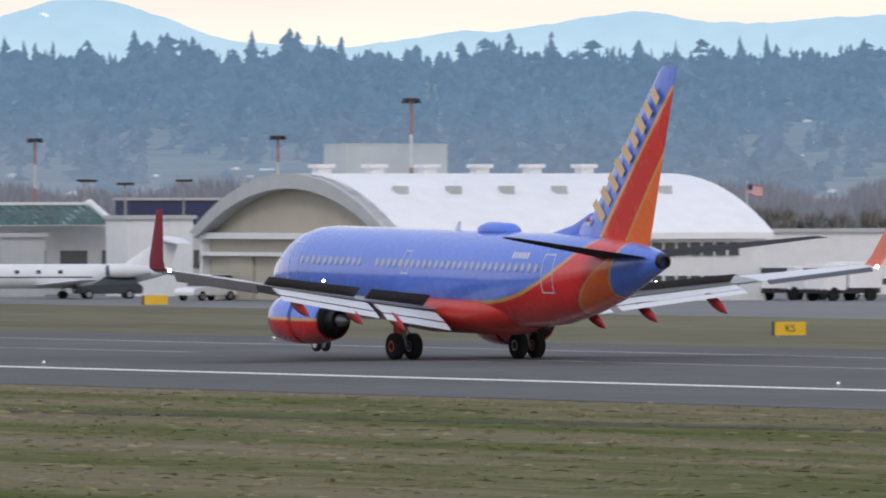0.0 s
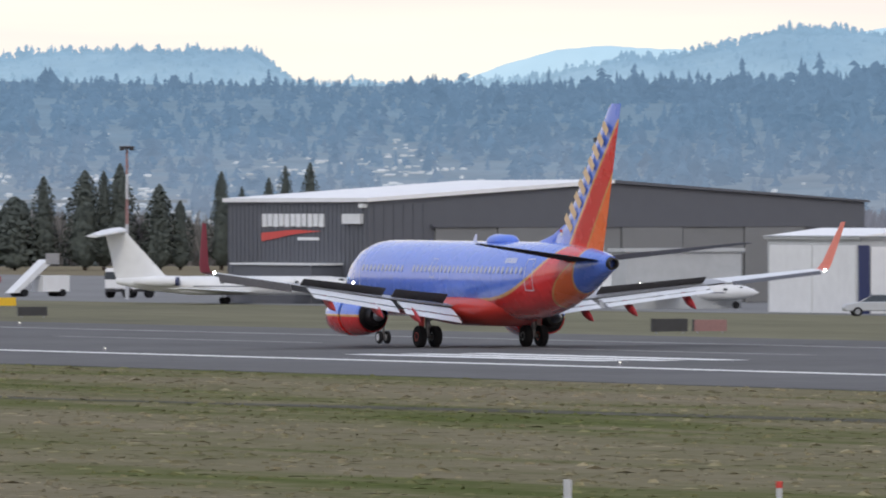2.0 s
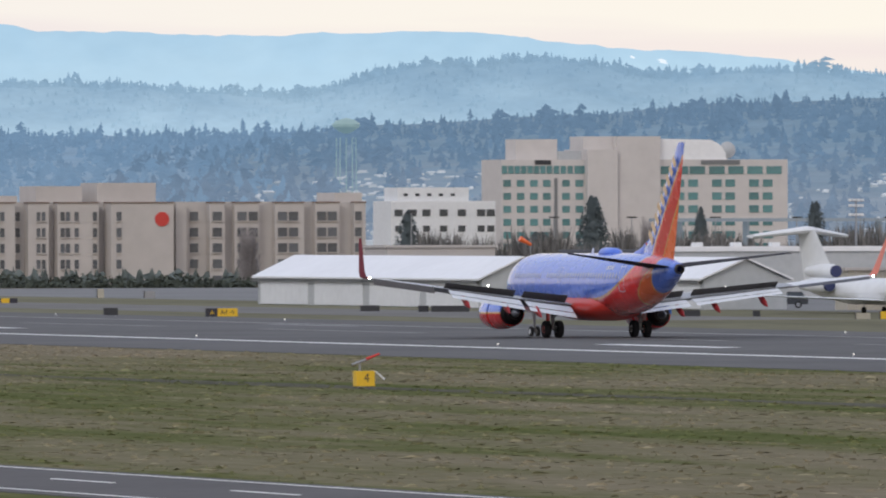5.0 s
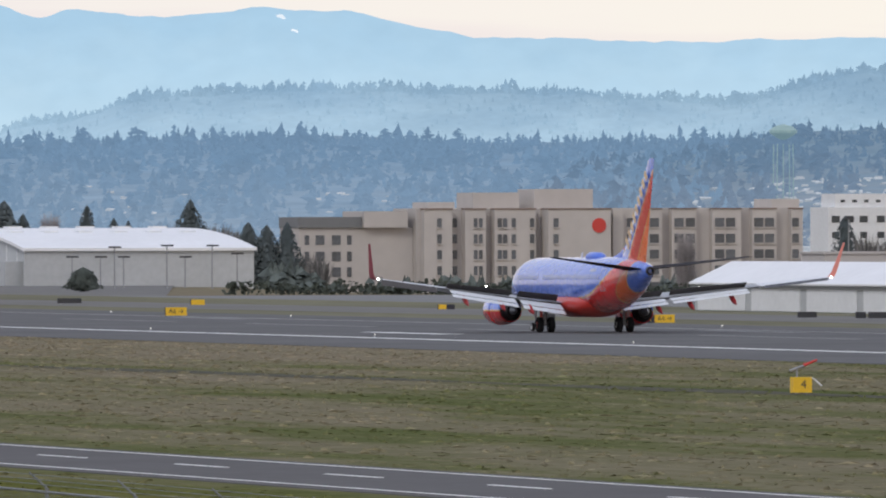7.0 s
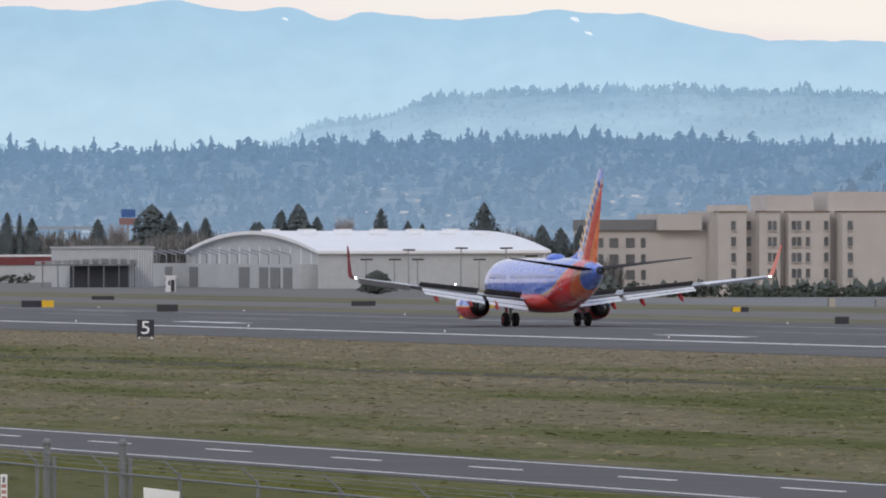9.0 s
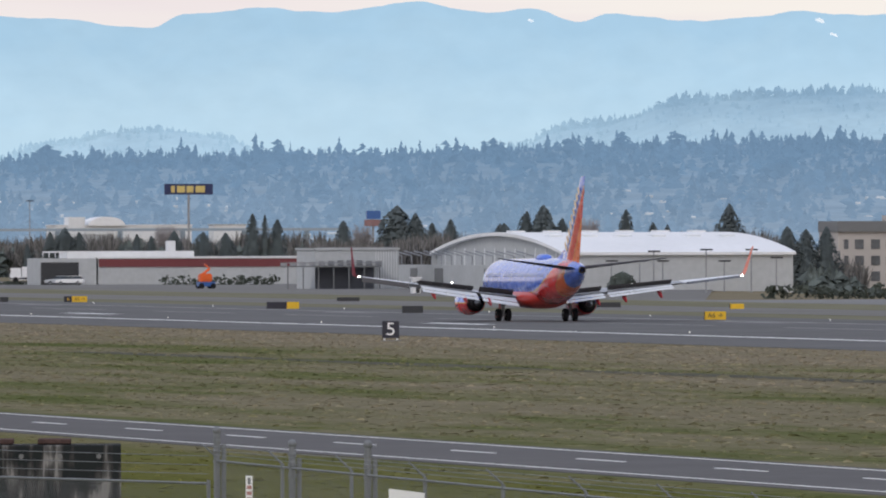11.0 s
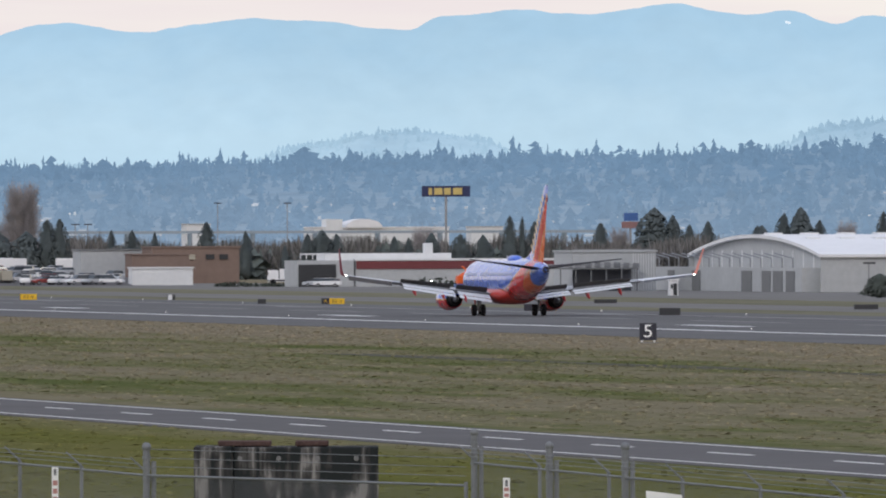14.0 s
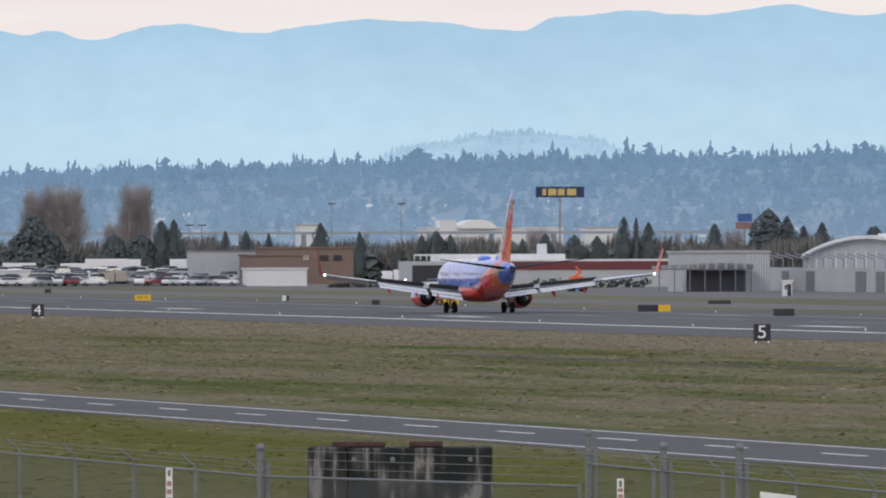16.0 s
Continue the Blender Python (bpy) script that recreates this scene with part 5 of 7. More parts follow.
for i in range(12):
    part("gable_rib", boxed(.5, .62, 6 + 6 * i, 6.3 + 6 * i, 2, e + .6), M["white"], h2)
for i in range(6):
    part("roof_vent", boxed(3 + 5 * i, 5 + 5 * i, 20, 24, e + 1.9, e + 2.45), M["white"], h2)
    part("ridge_vent", boxed(2 + 5.3 * i, 4 + 5.3 * i, 38, 41, e + 2.8, e + 3.1), M["white"], h2)
fl = low_block("flat_depot", 12.934, 1700, 12.3, 12, 5.61, "offwhite", "flat pale depot with an open loading bay", base=-2.6)
part("loading_bay", boxed(0, 8.6, -.1, .1, .2, 5.7), M["darkgrey"], fl, "dark open loading bay")
part("canopy", boxed(-5.2, 8.8, -4, -.12, 5.75, 5.95), M["midgrey"], fl, "thin steel canopy deck")
for i in range(11):
    part("canopy_joist", boxed(-5.2 + 1.4 * i, -5.08 + 1.4 * i, -4, -.2, 5.96, 6.75 - .05 * abs(i - 7)), M["steel"], fl)
part("canopy_rail", boxed(-5.2, 8.8, -4.1, -4.02, 6.3, 6.42), M["steel"], fl)
for i in range(7):
    part("post", boxed(-5.0 + 2.25 * i, -4.84 + 2.25 * i, -3.9, -3.75, 2.6, 5.75), M["midgrey"], fl)
for i in range(9):
    part("siding_rib", boxed(8.9 + .38 * i, 8.98 + .38 * i, -.06, 0, .2, 8.0), M["white"], fl)
part("parapet_rail", boxed(0, 12.3, .3, .4, 8.5, 8.6), M["steel"], fl)

# red-banded depot
rd = low_block("red_banded_depot", 11.883, 1880, 34, 10, 4.15, "offwhite", "pale depot with a dark red band", "white", base=-4.4, roof_t=.3)
part("red_band", boxed(.1, 34, -.15, 0, 2.8 + 4.4, 4.06 + 4.4), M["redwall"], rd, "dark red painted band")
part("entry_block", boxed(-9.5, -.3, 0, 10, 0, 4.18 + 4.4), M["offwhite"], rd)
part("loading_bay", boxed(-9.3, -3.2, -.15, .05, .3, 3.55 + 4.4), M["dark"], rd, "dark open bay")
part("blue_door", boxed(-2.0, -.6, -.15, .05, .2, 3.4), M["navy"], rd)
part("roof_block", boxed(-4.5, 16, 2, 9, 4.15 + 4.4, 5.32 + 4.4), M["white"], rd)
part("roof_tower", boxed(12, 13.2, 3, 5, 5.32 + 4.4, 6.93 + 4.4), M["white"], rd)
for i in range(5):
    part("rail_post", boxed(-8.6 + 1.0 * i, -8.5 + 1.0 * i, 2, 2.2, 4.36 + 4.4, 5.26 + 4.4), M["white"], rd)
part("roof_rail", boxed(-8.6, -4.5, 2, 2.15, 5.08 + 4.4, 5.31 + 4.4), M["white"], rd)
# brown stucco offices and grey store behind the car park
br = low_block("brown_office", 10.895, 2050, 15.5, 9, 6.17, "brown", "brown stucco office with arched openings", "brown", base=-4.5)
for c, w in ((3.6, 2.2), (6.6, 2.1), (10.3, 1.5), (12.7, 1.5)):
    part("opening", boxed(c - w / 2, c + w / 2, -.2, .05, 4.12 + 4.5, 5.0 + 4.5), M["dark"] if w < 2 else M["cream"], br)
low_block("brown_annex", 10.799, 2030, 10, 6, 4.95, "brown", "lower brown stucco annex", "brown", base=-4.5)
gs = low_block("grey_store", 10.553, 2060, 11.5, 8, 5.72, "offwhite", "low grey store with a dark window", "midgrey", base=-4.5)
part("window", boxed(2.4, 5, -.1, .05, 1.4, 3.0), M["glass"], gs)
low_block("white_store", 10.389, 2400, 7, 4, 4.09, "white", "small white store beside parked cars", "roofwhite", base=-4.5)
low_block("trailer_shed", 10.799, 1960, 10.3, 3, 2.79, "white", "long white trailer by the fence", "white", base=-4.5)
low_block("trailer_shed", 9.5, 1990, 9, 4, 2.55, "white", "white trailer at the car park's edge", "white", base=-4.5)
# far shops with a dome
fs = low_block("shopping_hall", 11.68, 2900, 34, 12, 10.42, "white", "far white shopping hall with a domed entry", "roofwhite", base=-4.5)
bm = bmesh.new()
loft(bm, [[(12.5 + 4.6 * math.cos(math.pi * k / 12), yy, 10.42 + 4.5 + 2.2 * math.sin(math.pi * k / 12)) for k in range(13)] for yy in (-1, 8)])
part("dome", bm, M["roofwhite"], fs, "white domed entry roof", smooth=True)
part("corner_tower", boxed(3, 7, -1, 5, 0, 12.5 + 4.5), M["white"], fs)
low_block("far_shop", 11.062, 2900, 6, 6, 11.3, "white", "small far white shop", "offwhite", base=-4.5)
low_block("far_shop", 11.828, 2700, 5.5, 6, 8.03, "offwhite", "small far shop with an arch", "offwhite", base=-4.5)
low_block("far_shop", 12.444, 2900, 8, 6, 10.48, "white", "low far white shop", "offwhite", base=-4.5)
low_block("hillside_hall", 29.348, 2800, 28, 10, 17.03, "farhouse", "long pale hall on the far hillside", "farhouse", base=3)

# elevated road far behind
vx, vy = at(8.838, 2750)
via = empty("elevated_road", vx, vy, 0, label="far elevated road on piers", category="overpass")
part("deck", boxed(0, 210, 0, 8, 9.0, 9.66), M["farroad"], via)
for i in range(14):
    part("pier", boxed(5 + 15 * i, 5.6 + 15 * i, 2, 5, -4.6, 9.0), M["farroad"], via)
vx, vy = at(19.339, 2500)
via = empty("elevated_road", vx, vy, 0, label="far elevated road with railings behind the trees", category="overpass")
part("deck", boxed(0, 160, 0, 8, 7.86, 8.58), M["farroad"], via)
for i in range(11):
    part("pier", boxed(5 + 15 * i, 5.5 + 15 * i, 2, 5, -4.6, 7.86), M["farroad"], via)

# water towers and billboards
def water_tower(az0, dist, ztop, r, mat, label):
    x, y = at(az0, dist)
    w = empty("water_tower", x, y, 0, label=label, category="water tower")
    bm = bmesh.new()
    turned(bm, [(ztop - 3.2 * r / 1.6, .3 * r), (ztop - 2.9 * r / 1.6, r * .85), (ztop - 2.2 * r / 1.6, r), (ztop - 1.2 * r / 1.6, r), (ztop - .4 * r / 1.6, r * .6), (ztop, .1)], 20, "z")
    if r > 3:
        bm.free()
        bm = bmesh.new()
        turned(bm, [(ztop - 4.6, .5), (ztop - 4.0, r * .55), (ztop - 2.6, r * 1.08), (ztop - 1.8, r * 1.1), (ztop - .7, r * .75), (ztop, .1)], 24, "z")
    part("tank", bm, M[mat], w, smooth=True)
    for k in range(5):
        a = 1.257 * k
        bm = bmesh.new()
        rod(bm, (r * .9 * math.cos(a), r * .9 * math.sin(a), -4), (r * .8 * math.cos(a), r * .8 * math.sin(a), ztop - 2.5 * r / 1.6), .14)
        part("leg", bm, M[mat], w)
    return w


# tank paint plus a bluish glow painted in for haze
M["farwhite"] = material("far_white_tank_haze", (0.42, 0.45, 0.48), 0.6, vary=0.1, glow=(0.15, 0.22, 0.28, 0.6))
M["fargreen"] = material("far_green_tank_haze", (0.20, 0.27, 0.24), 0.6, vary=0.1, glow=(0.12, 0.20, 0.24, 0.7))
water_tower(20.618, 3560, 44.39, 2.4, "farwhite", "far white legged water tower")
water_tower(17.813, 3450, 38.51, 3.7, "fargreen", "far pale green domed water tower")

ik = empty("pylon_sign", *at(12.321, 2600), -4.5, label="tall dark blue pylon sign with yellow blocks", category="sign")
zb = 16.9 + 4.5
zt = 19.26 + 4.5
part("board", boxed(-5.4, 5.4, -.3, .3, zb, zt), M["navy"], ik)
for i, (x0, x1) in enumerate(((-4.0, -3.2), (-2.7, -.9), (-.5, 1.0), (1.5, 3.6))):
    part("letter_block", boxed(x0, x1, -.42, -.3, zb + .45, zt - .45), M["signpale"], ik, "yellow letter block")
part("pylon", boxed(-.22, .22, -.2, .2, 0, zb), M["steel"], ik)
rs = empty("billboard", *at(13.216, 2300), -4.5, label="red and blue billboard on a post", category="sign")
zb = 9.56 + 4.5
part("panel", boxed(-1.8, 1.8, -.2, .2, zb, zb + 1.3), M["polered"], rs)
part("top_panel", boxed(-1.4, 1.4, -.2, .2, zb + 1.45, zb + 3.0), M["bluepaint"], rs)
part("post", boxed(-.2, .2, .2, .5, 0, zb + 1.4), M["steel"], rs)

# ---------------------------------------------------------------- trees
def conifer(x, y, z, h, r, seed, mat="conifer", label="dark evergreen conifer with ragged outline", name="conifer_tree", blunt=.18):
    """A tapered trunk and a crown of many drooping sprays."""
    g = random.Random(seed)
    r *= 1.25
    t = empty(name, x, y, z, label=label, category="tree", group="airfield conifers")
    bm = bmesh.new()
    rod(bm, (0, 0, -.3), (0, 0, h * .96), h * .022, .02, 7)
    for k in range(10):
        a, s = g.uniform(0, 6.28), g.uniform(.12, .8)
        rod(bm, (0, 0, h * s), (r * .7 * (1 - s) * math.cos(a), r * .7 * (1 - s) * math.sin(a), h * (s + .05)), h * .007, .01, 4)
    part("trunk", bm, M["trunk"], t)
    bm = bmesh.new()
    core = []
    for q in range(9):
        s = .05 + .9 * q / 8
        prof = min(1.0, s / .12) * ((1 - s) ** .8 * (1 - blunt) + blunt * (1 - s ** 6))
        core.append([(r * .62 * prof * g.uniform(.75, 1.15) * math.cos(.785 * i), r * .62 * prof * g.uniform(.75, 1.15) * math.sin(.785 * i), h * s) for i in range(8)])
    loft(bm, core)
    vs, n = bm.verts.new, 1400
    for k in range(n):
        s = g.random() ** .9
        a = g.uniform(0, 6.283)
        prof = min(1.0, s / .12) * ((1 - s) ** .8 * (1 - blunt) + blunt * (1 - s ** 6))
        lump = 1 + .28 * math.sin(a * 2 + seed) * math.sin(s * 9 + seed * 1.7)
        rr = r * prof * lump * (.5 + .5 * g.random() ** .6)
        cx, cy, cz = rr * math.cos(a), rr * math.sin(a), h * (.04 + .95 * s)
        size = r * g.uniform(.055, .145) * (1.15 - .5 * s)
        d = Vector((math.cos(a), math.sin(a), g.uniform(-.7, .25))) * size
        u = Vector((-math.sin(a), math.cos(a), g.uniform(-.4, .4))) * size * .7
        w = Vector((0, 0, size * g.uniform(.4, .9)))
        c = Vector((cx, cy, cz))
        p = [vs(c + d), vs(c + u), vs(c - u), vs(c + w), vs(c - d * .4 - w * .3)]
        for f in ((0, 1, 3), (1, 2, 3), (2, 0, 3), (0, 2, 4), (0, 4, 1)):
            bm.faces.new([p[i] for i in f])
    crown = part("crown", bm, M[mat], t).data
    crown.normals_split_custom_set_from_vertices([Vector((v.co.x, v.co.y, .35 * r + .25 * (v.co.z - h * .5))).normalized() for v in crown.vertices])
    return t


def twig(bm, a, b, r0, r1):
    """A thin three-sided twig."""
    q = (b - a).to_track_quat("Z", "Y").to_matrix()
    lo, hi = [[bm.verts.new(p + q @ Vector((r * math.cos(2.094 * i), r * math.sin(2.094 * i), 0))) for i in range(3)] for p, r in ((a, r0), (b, r1))]
    for i in range(3):
        bm.faces.new((lo[i], lo[(i + 1) % 3], hi[(i + 1) % 3], hi[i]))


def bare_tree(x, y, z, h, r, seed, label="leafless brown tree with fine twigs"):
    g = random.Random(seed)
    t = empty("bare_tree", x, y, z, label=label, category="tree", group="bare trees")
    bm = bmesh.new()
    rod(bm, (0, 0, -.3), (0, 0, h * .75), h * .016, h * .004, 7)
    part("trunk", bm, M["bare"], t)
    bm = bmesh.new()
    slim = r < h * .3
    r *= 1.3 if slim else 1.0
    for k in range(1500 if h > 15 else 800):
        s = g.uniform(.08, .8)
        a = g.uniform(0, 6.283)
        prof = min(1, .55 + s * 1.5) * (1 - s * .7) ** .5 if slim else min(1, s * 3) * (1 - s) ** .35
        p0 = Vector((0, 0, h * s * .8)) + Vector((math.cos(a), math.sin(a), .3)) * r * .3 * g.random()
        p1 = Vector((r * prof * math.cos(a) * g.uniform(.4, 1), r * prof * math.sin(a) * g.uniform(.4, 1), h * min(1, s + g.uniform(.08, .25))))
        twig(bm, p0, p1, h * .003, h * .001)
        for q in range(2):
            p2 = p0.lerp(p1, g.uniform(.4, .9))
            twig(bm, p2, p2 + Vector((g.uniform(-1, 1), g.uniform(-1, 1), g.uniform(.5, 2))) * r * .18, h * .0022, h * .0008)
    part("crown", bm, M["bare"], t)
    return t


seed = 1
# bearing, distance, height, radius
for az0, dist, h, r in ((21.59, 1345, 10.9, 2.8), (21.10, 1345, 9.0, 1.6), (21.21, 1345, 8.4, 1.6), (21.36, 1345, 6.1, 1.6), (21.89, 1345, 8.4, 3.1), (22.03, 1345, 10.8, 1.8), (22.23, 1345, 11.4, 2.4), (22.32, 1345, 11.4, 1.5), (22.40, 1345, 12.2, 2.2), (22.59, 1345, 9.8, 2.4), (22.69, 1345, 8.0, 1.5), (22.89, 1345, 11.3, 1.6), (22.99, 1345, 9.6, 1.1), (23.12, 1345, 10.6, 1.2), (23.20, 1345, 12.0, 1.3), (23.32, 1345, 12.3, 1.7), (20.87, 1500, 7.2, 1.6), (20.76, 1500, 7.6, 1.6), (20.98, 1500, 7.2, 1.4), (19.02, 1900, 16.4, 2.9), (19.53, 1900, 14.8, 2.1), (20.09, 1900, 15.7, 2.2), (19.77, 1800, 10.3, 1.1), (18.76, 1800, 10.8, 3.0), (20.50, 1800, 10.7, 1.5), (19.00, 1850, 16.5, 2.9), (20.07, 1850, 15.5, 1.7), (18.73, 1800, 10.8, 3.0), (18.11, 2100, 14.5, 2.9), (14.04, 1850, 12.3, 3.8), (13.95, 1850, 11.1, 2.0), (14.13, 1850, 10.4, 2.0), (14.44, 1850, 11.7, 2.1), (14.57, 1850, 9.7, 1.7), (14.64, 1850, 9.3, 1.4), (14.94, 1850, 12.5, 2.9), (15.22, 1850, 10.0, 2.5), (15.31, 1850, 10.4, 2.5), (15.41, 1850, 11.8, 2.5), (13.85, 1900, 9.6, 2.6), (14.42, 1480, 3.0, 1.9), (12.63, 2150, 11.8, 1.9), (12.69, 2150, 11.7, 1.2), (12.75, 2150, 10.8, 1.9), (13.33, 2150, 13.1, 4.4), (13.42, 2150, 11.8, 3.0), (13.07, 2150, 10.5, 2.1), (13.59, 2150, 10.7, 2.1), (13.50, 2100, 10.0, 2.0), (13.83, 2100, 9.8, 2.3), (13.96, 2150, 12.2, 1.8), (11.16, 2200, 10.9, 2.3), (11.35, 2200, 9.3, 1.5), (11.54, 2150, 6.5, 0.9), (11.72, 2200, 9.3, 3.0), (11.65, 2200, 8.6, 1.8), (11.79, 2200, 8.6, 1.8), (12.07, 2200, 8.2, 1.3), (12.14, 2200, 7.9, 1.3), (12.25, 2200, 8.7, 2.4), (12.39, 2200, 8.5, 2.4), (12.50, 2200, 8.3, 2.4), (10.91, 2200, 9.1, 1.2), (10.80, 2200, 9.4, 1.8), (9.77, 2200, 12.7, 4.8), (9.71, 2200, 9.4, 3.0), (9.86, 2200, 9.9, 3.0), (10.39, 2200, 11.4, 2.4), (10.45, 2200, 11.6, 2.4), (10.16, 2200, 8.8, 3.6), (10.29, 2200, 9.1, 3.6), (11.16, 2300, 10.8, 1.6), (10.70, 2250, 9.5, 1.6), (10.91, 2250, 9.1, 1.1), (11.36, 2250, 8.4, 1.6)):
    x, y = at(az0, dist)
    conifer(x, y, ground_z(x, y), h, r, seed, "hazefir" if dist > 1750 else "conifer", "distant evergreen conifer, its colour paled and blued for haze" if dist > 1750 else "dark evergreen conifer with ragged outline", blunt=.2 + .25 * ((seed * 37) % 10) / 10)
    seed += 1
for az0, dist, h, r in ((10.27, 2250, 18.8, 4.0), (9.91, 2500, 19.4, 8.2), (9.80, 2500, 18.6, 6.2), (10.16, 2300, 11.6, 3.8), (12.22, 2300, 9.9, 5.1), (19.28, 1900, 13.1, 1.8), (17.34, 1700, 10.8, 1.9), (21.99, 1350, 5.5, 2.2), (22.50, 1350, 6.1, 1.9), (13.16, 2200, 9.8, 3.6), (14.26, 2200, 10.8, 3.6), (19.30, 1900, 11.6, 2.6), (20.30, 1900, 10.3, 2.6)):
    x, y = at(az0, dist)
    bare_tree(x, y, ground_z(x, y), h, r, seed)
    seed += 1

# brush at the foot of the hills, brown and dark green, past counting
rng = random.Random(11)
# brush and evergreens carry the haze before them as faint blue emission
M["farbrush"] = material("far_brown_brush_haze", (0.075, 0.066, 0.066), 1.0, vary=0.4, scale=0.05, glow=(0.06, 0.075, 0.10, 0.6), island=0.6)
M["farever"] = material("far_evergreen_belt_haze", (0.030, 0.042, 0.040), 1.0, vary=0.4, scale=0.05, glow=(0.04, 0.07, 0.10, 0.6), island=0.6)
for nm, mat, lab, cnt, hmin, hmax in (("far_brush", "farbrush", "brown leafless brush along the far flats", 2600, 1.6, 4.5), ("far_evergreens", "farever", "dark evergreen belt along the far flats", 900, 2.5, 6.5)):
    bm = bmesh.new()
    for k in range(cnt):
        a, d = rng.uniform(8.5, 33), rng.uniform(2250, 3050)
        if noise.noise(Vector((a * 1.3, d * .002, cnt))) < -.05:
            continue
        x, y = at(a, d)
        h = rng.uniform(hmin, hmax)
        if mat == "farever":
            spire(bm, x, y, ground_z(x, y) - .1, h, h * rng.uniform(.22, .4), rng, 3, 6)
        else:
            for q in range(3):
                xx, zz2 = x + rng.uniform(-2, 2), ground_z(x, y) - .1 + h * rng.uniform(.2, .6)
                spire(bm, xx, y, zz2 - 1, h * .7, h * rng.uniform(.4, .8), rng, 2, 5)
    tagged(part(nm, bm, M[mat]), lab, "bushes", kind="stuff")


# the woods' haze is in the material too, as bluish emission
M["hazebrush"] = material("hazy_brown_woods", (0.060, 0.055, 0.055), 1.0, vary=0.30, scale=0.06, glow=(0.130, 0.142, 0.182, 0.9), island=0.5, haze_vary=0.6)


def twig_woods(name, mat, label, seed, a0, a1, d0, d1, h0, h1, trees, twigs, thick, ease=0.0):
    """Leafless woods: every crown a fan of thin upright twigs, past counting."""
    g = np.random.default_rng(seed)
    rows = []
    for k in range(trees):
        a, d = g.uniform(a0, a1), g.uniform(d0, d1)
        x, y = at(a, d)
        lump = .5 + .6 * noise.noise(Vector((a * 3.3, d0 * .001, seed)))
        h = (h0 + (h1 - h0) * lump) * g.uniform(.7, 1.1) * (min(1.0, .45 + .55 * (a - a0) / ease) if ease else 1.0)
        rows.append((x, y, ground_z(x, y) - .2, h, h * g.uniform(.16, .34)))
    t = np.repeat(np.array(rows), twigs, axis=0)
    n = len(t)
    s0 = g.uniform(0, .62, n)
    ang, out = g.uniform(0, 6.283, n), np.sqrt(g.random(n))
    prof = np.sin(math.pi * (.12 + .8 * s0))
    bx, by, bz = t[:, 0] + t[:, 4] * .5 * out * prof * np.cos(ang), t[:, 1] + t[:, 4] * .5 * out * prof * np.sin(ang), t[:, 2] + t[:, 3] * s0
    tx, ty, tz = t[:, 0] + t[:, 4] * out * prof * np.cos(ang) + g.normal(0, .3, n), t[:, 1] + t[:, 4] * out * prof * np.sin(ang), np.minimum(bz + t[:, 3] * g.uniform(.2, .5, n), t[:, 2] + t[:, 3] * g.uniform(.9, 1.02, n))
    w = thick * g.uniform(.5, 1.3, n)
    wa = g.uniform(-.9, .9, n)
    wx, wy = w * np.cos(wa), w * np.sin(wa)
    v = np.stack([np.stack([bx - wx, by - wy, bz], 1), np.stack([bx + wx, by + wy, bz], 1), np.stack([tx, ty, tz], 1)], 1).reshape(-1, 3)
    me = bpy.data.meshes.new(name)
    me.from_pydata(v.tolist(), [], np.arange(3 * n).reshape(-1, 3).tolist())
    me.materials.append(M[mat])
    return tagged(new(name, me), label, "trees", kind="stuff")


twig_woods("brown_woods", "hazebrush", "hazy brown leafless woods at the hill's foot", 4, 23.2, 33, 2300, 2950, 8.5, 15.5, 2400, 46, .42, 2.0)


# belts of evergreens before the shops and behind the aprons
rng = random.Random(31)
M["belt"] = material("evergreen_belt", (0.105, 0.122, 0.115), 0.9, vary=0.4, scale=0.3, island=0.6)
for a0, a1, d0, d1, h0, h1, cnt in ((10.3, 15.6, 2230, 2330, 4.5, 10.0, 330), (9.4, 10.6, 2250, 2350, 4, 9.5, 90), (18.9, 22.6, 1500, 1640, 2.5, 5.5, 150), (15.3, 18.6, 1700, 1800, 4.6, 6.8, 90), (27.3, 33.0, 1300, 1500, 3.0, 6.0, 150)):
    bm = bmesh.new()
    for k in range(cnt):
        a, d = rng.uniform(a0, a1), rng.uniform(d0, d1)
        lump = .5 + .5 * noise.noise(Vector((a * 4, d0, 2)))
        x, y = at(a, d)
        h = h0 + (h1 - h0) * lump * rng.uniform(.5, 1.1)
        for q in range(3):
            spire(bm, x + rng.uniform(-.5, .5), y + rng.uniform(-.5, .5), ground_z(x, y) - .1, h * rng.uniform(.75, 1), h * rng.uniform(.16, .3), rng, 6, 7)
    tagged(part("tree_belt", bm, M["belt"]), "belt of dark evergreens past the airfield", "trees", kind="stuff")


M["brownbelt"] = material("leafless_belt", (0.160, 0.155, 0.150), 0.95, vary=0.45, scale=0.25, island=1.0)
for k, (a0, a1, d0, d1, h0, h1, cnt) in enumerate(((9.4, 15.5, 2240, 2420, 6.5, 10.5, 800), (12.9, 15.6, 1960, 2060, 6.0, 9.0, 330), (18.2, 23.2, 1520, 1680, 6.0, 10.0, 420), (23.2, 33.0, 1250, 1500, 3.5, 7.0, 500))):
    twig_woods("leafless_belt", "brownbelt", "belt of brown leafless trees past the airfield", 40 + k, a0, a1, d0, d1, h0, h1, cnt, 90, .07 + .000065 * d0)


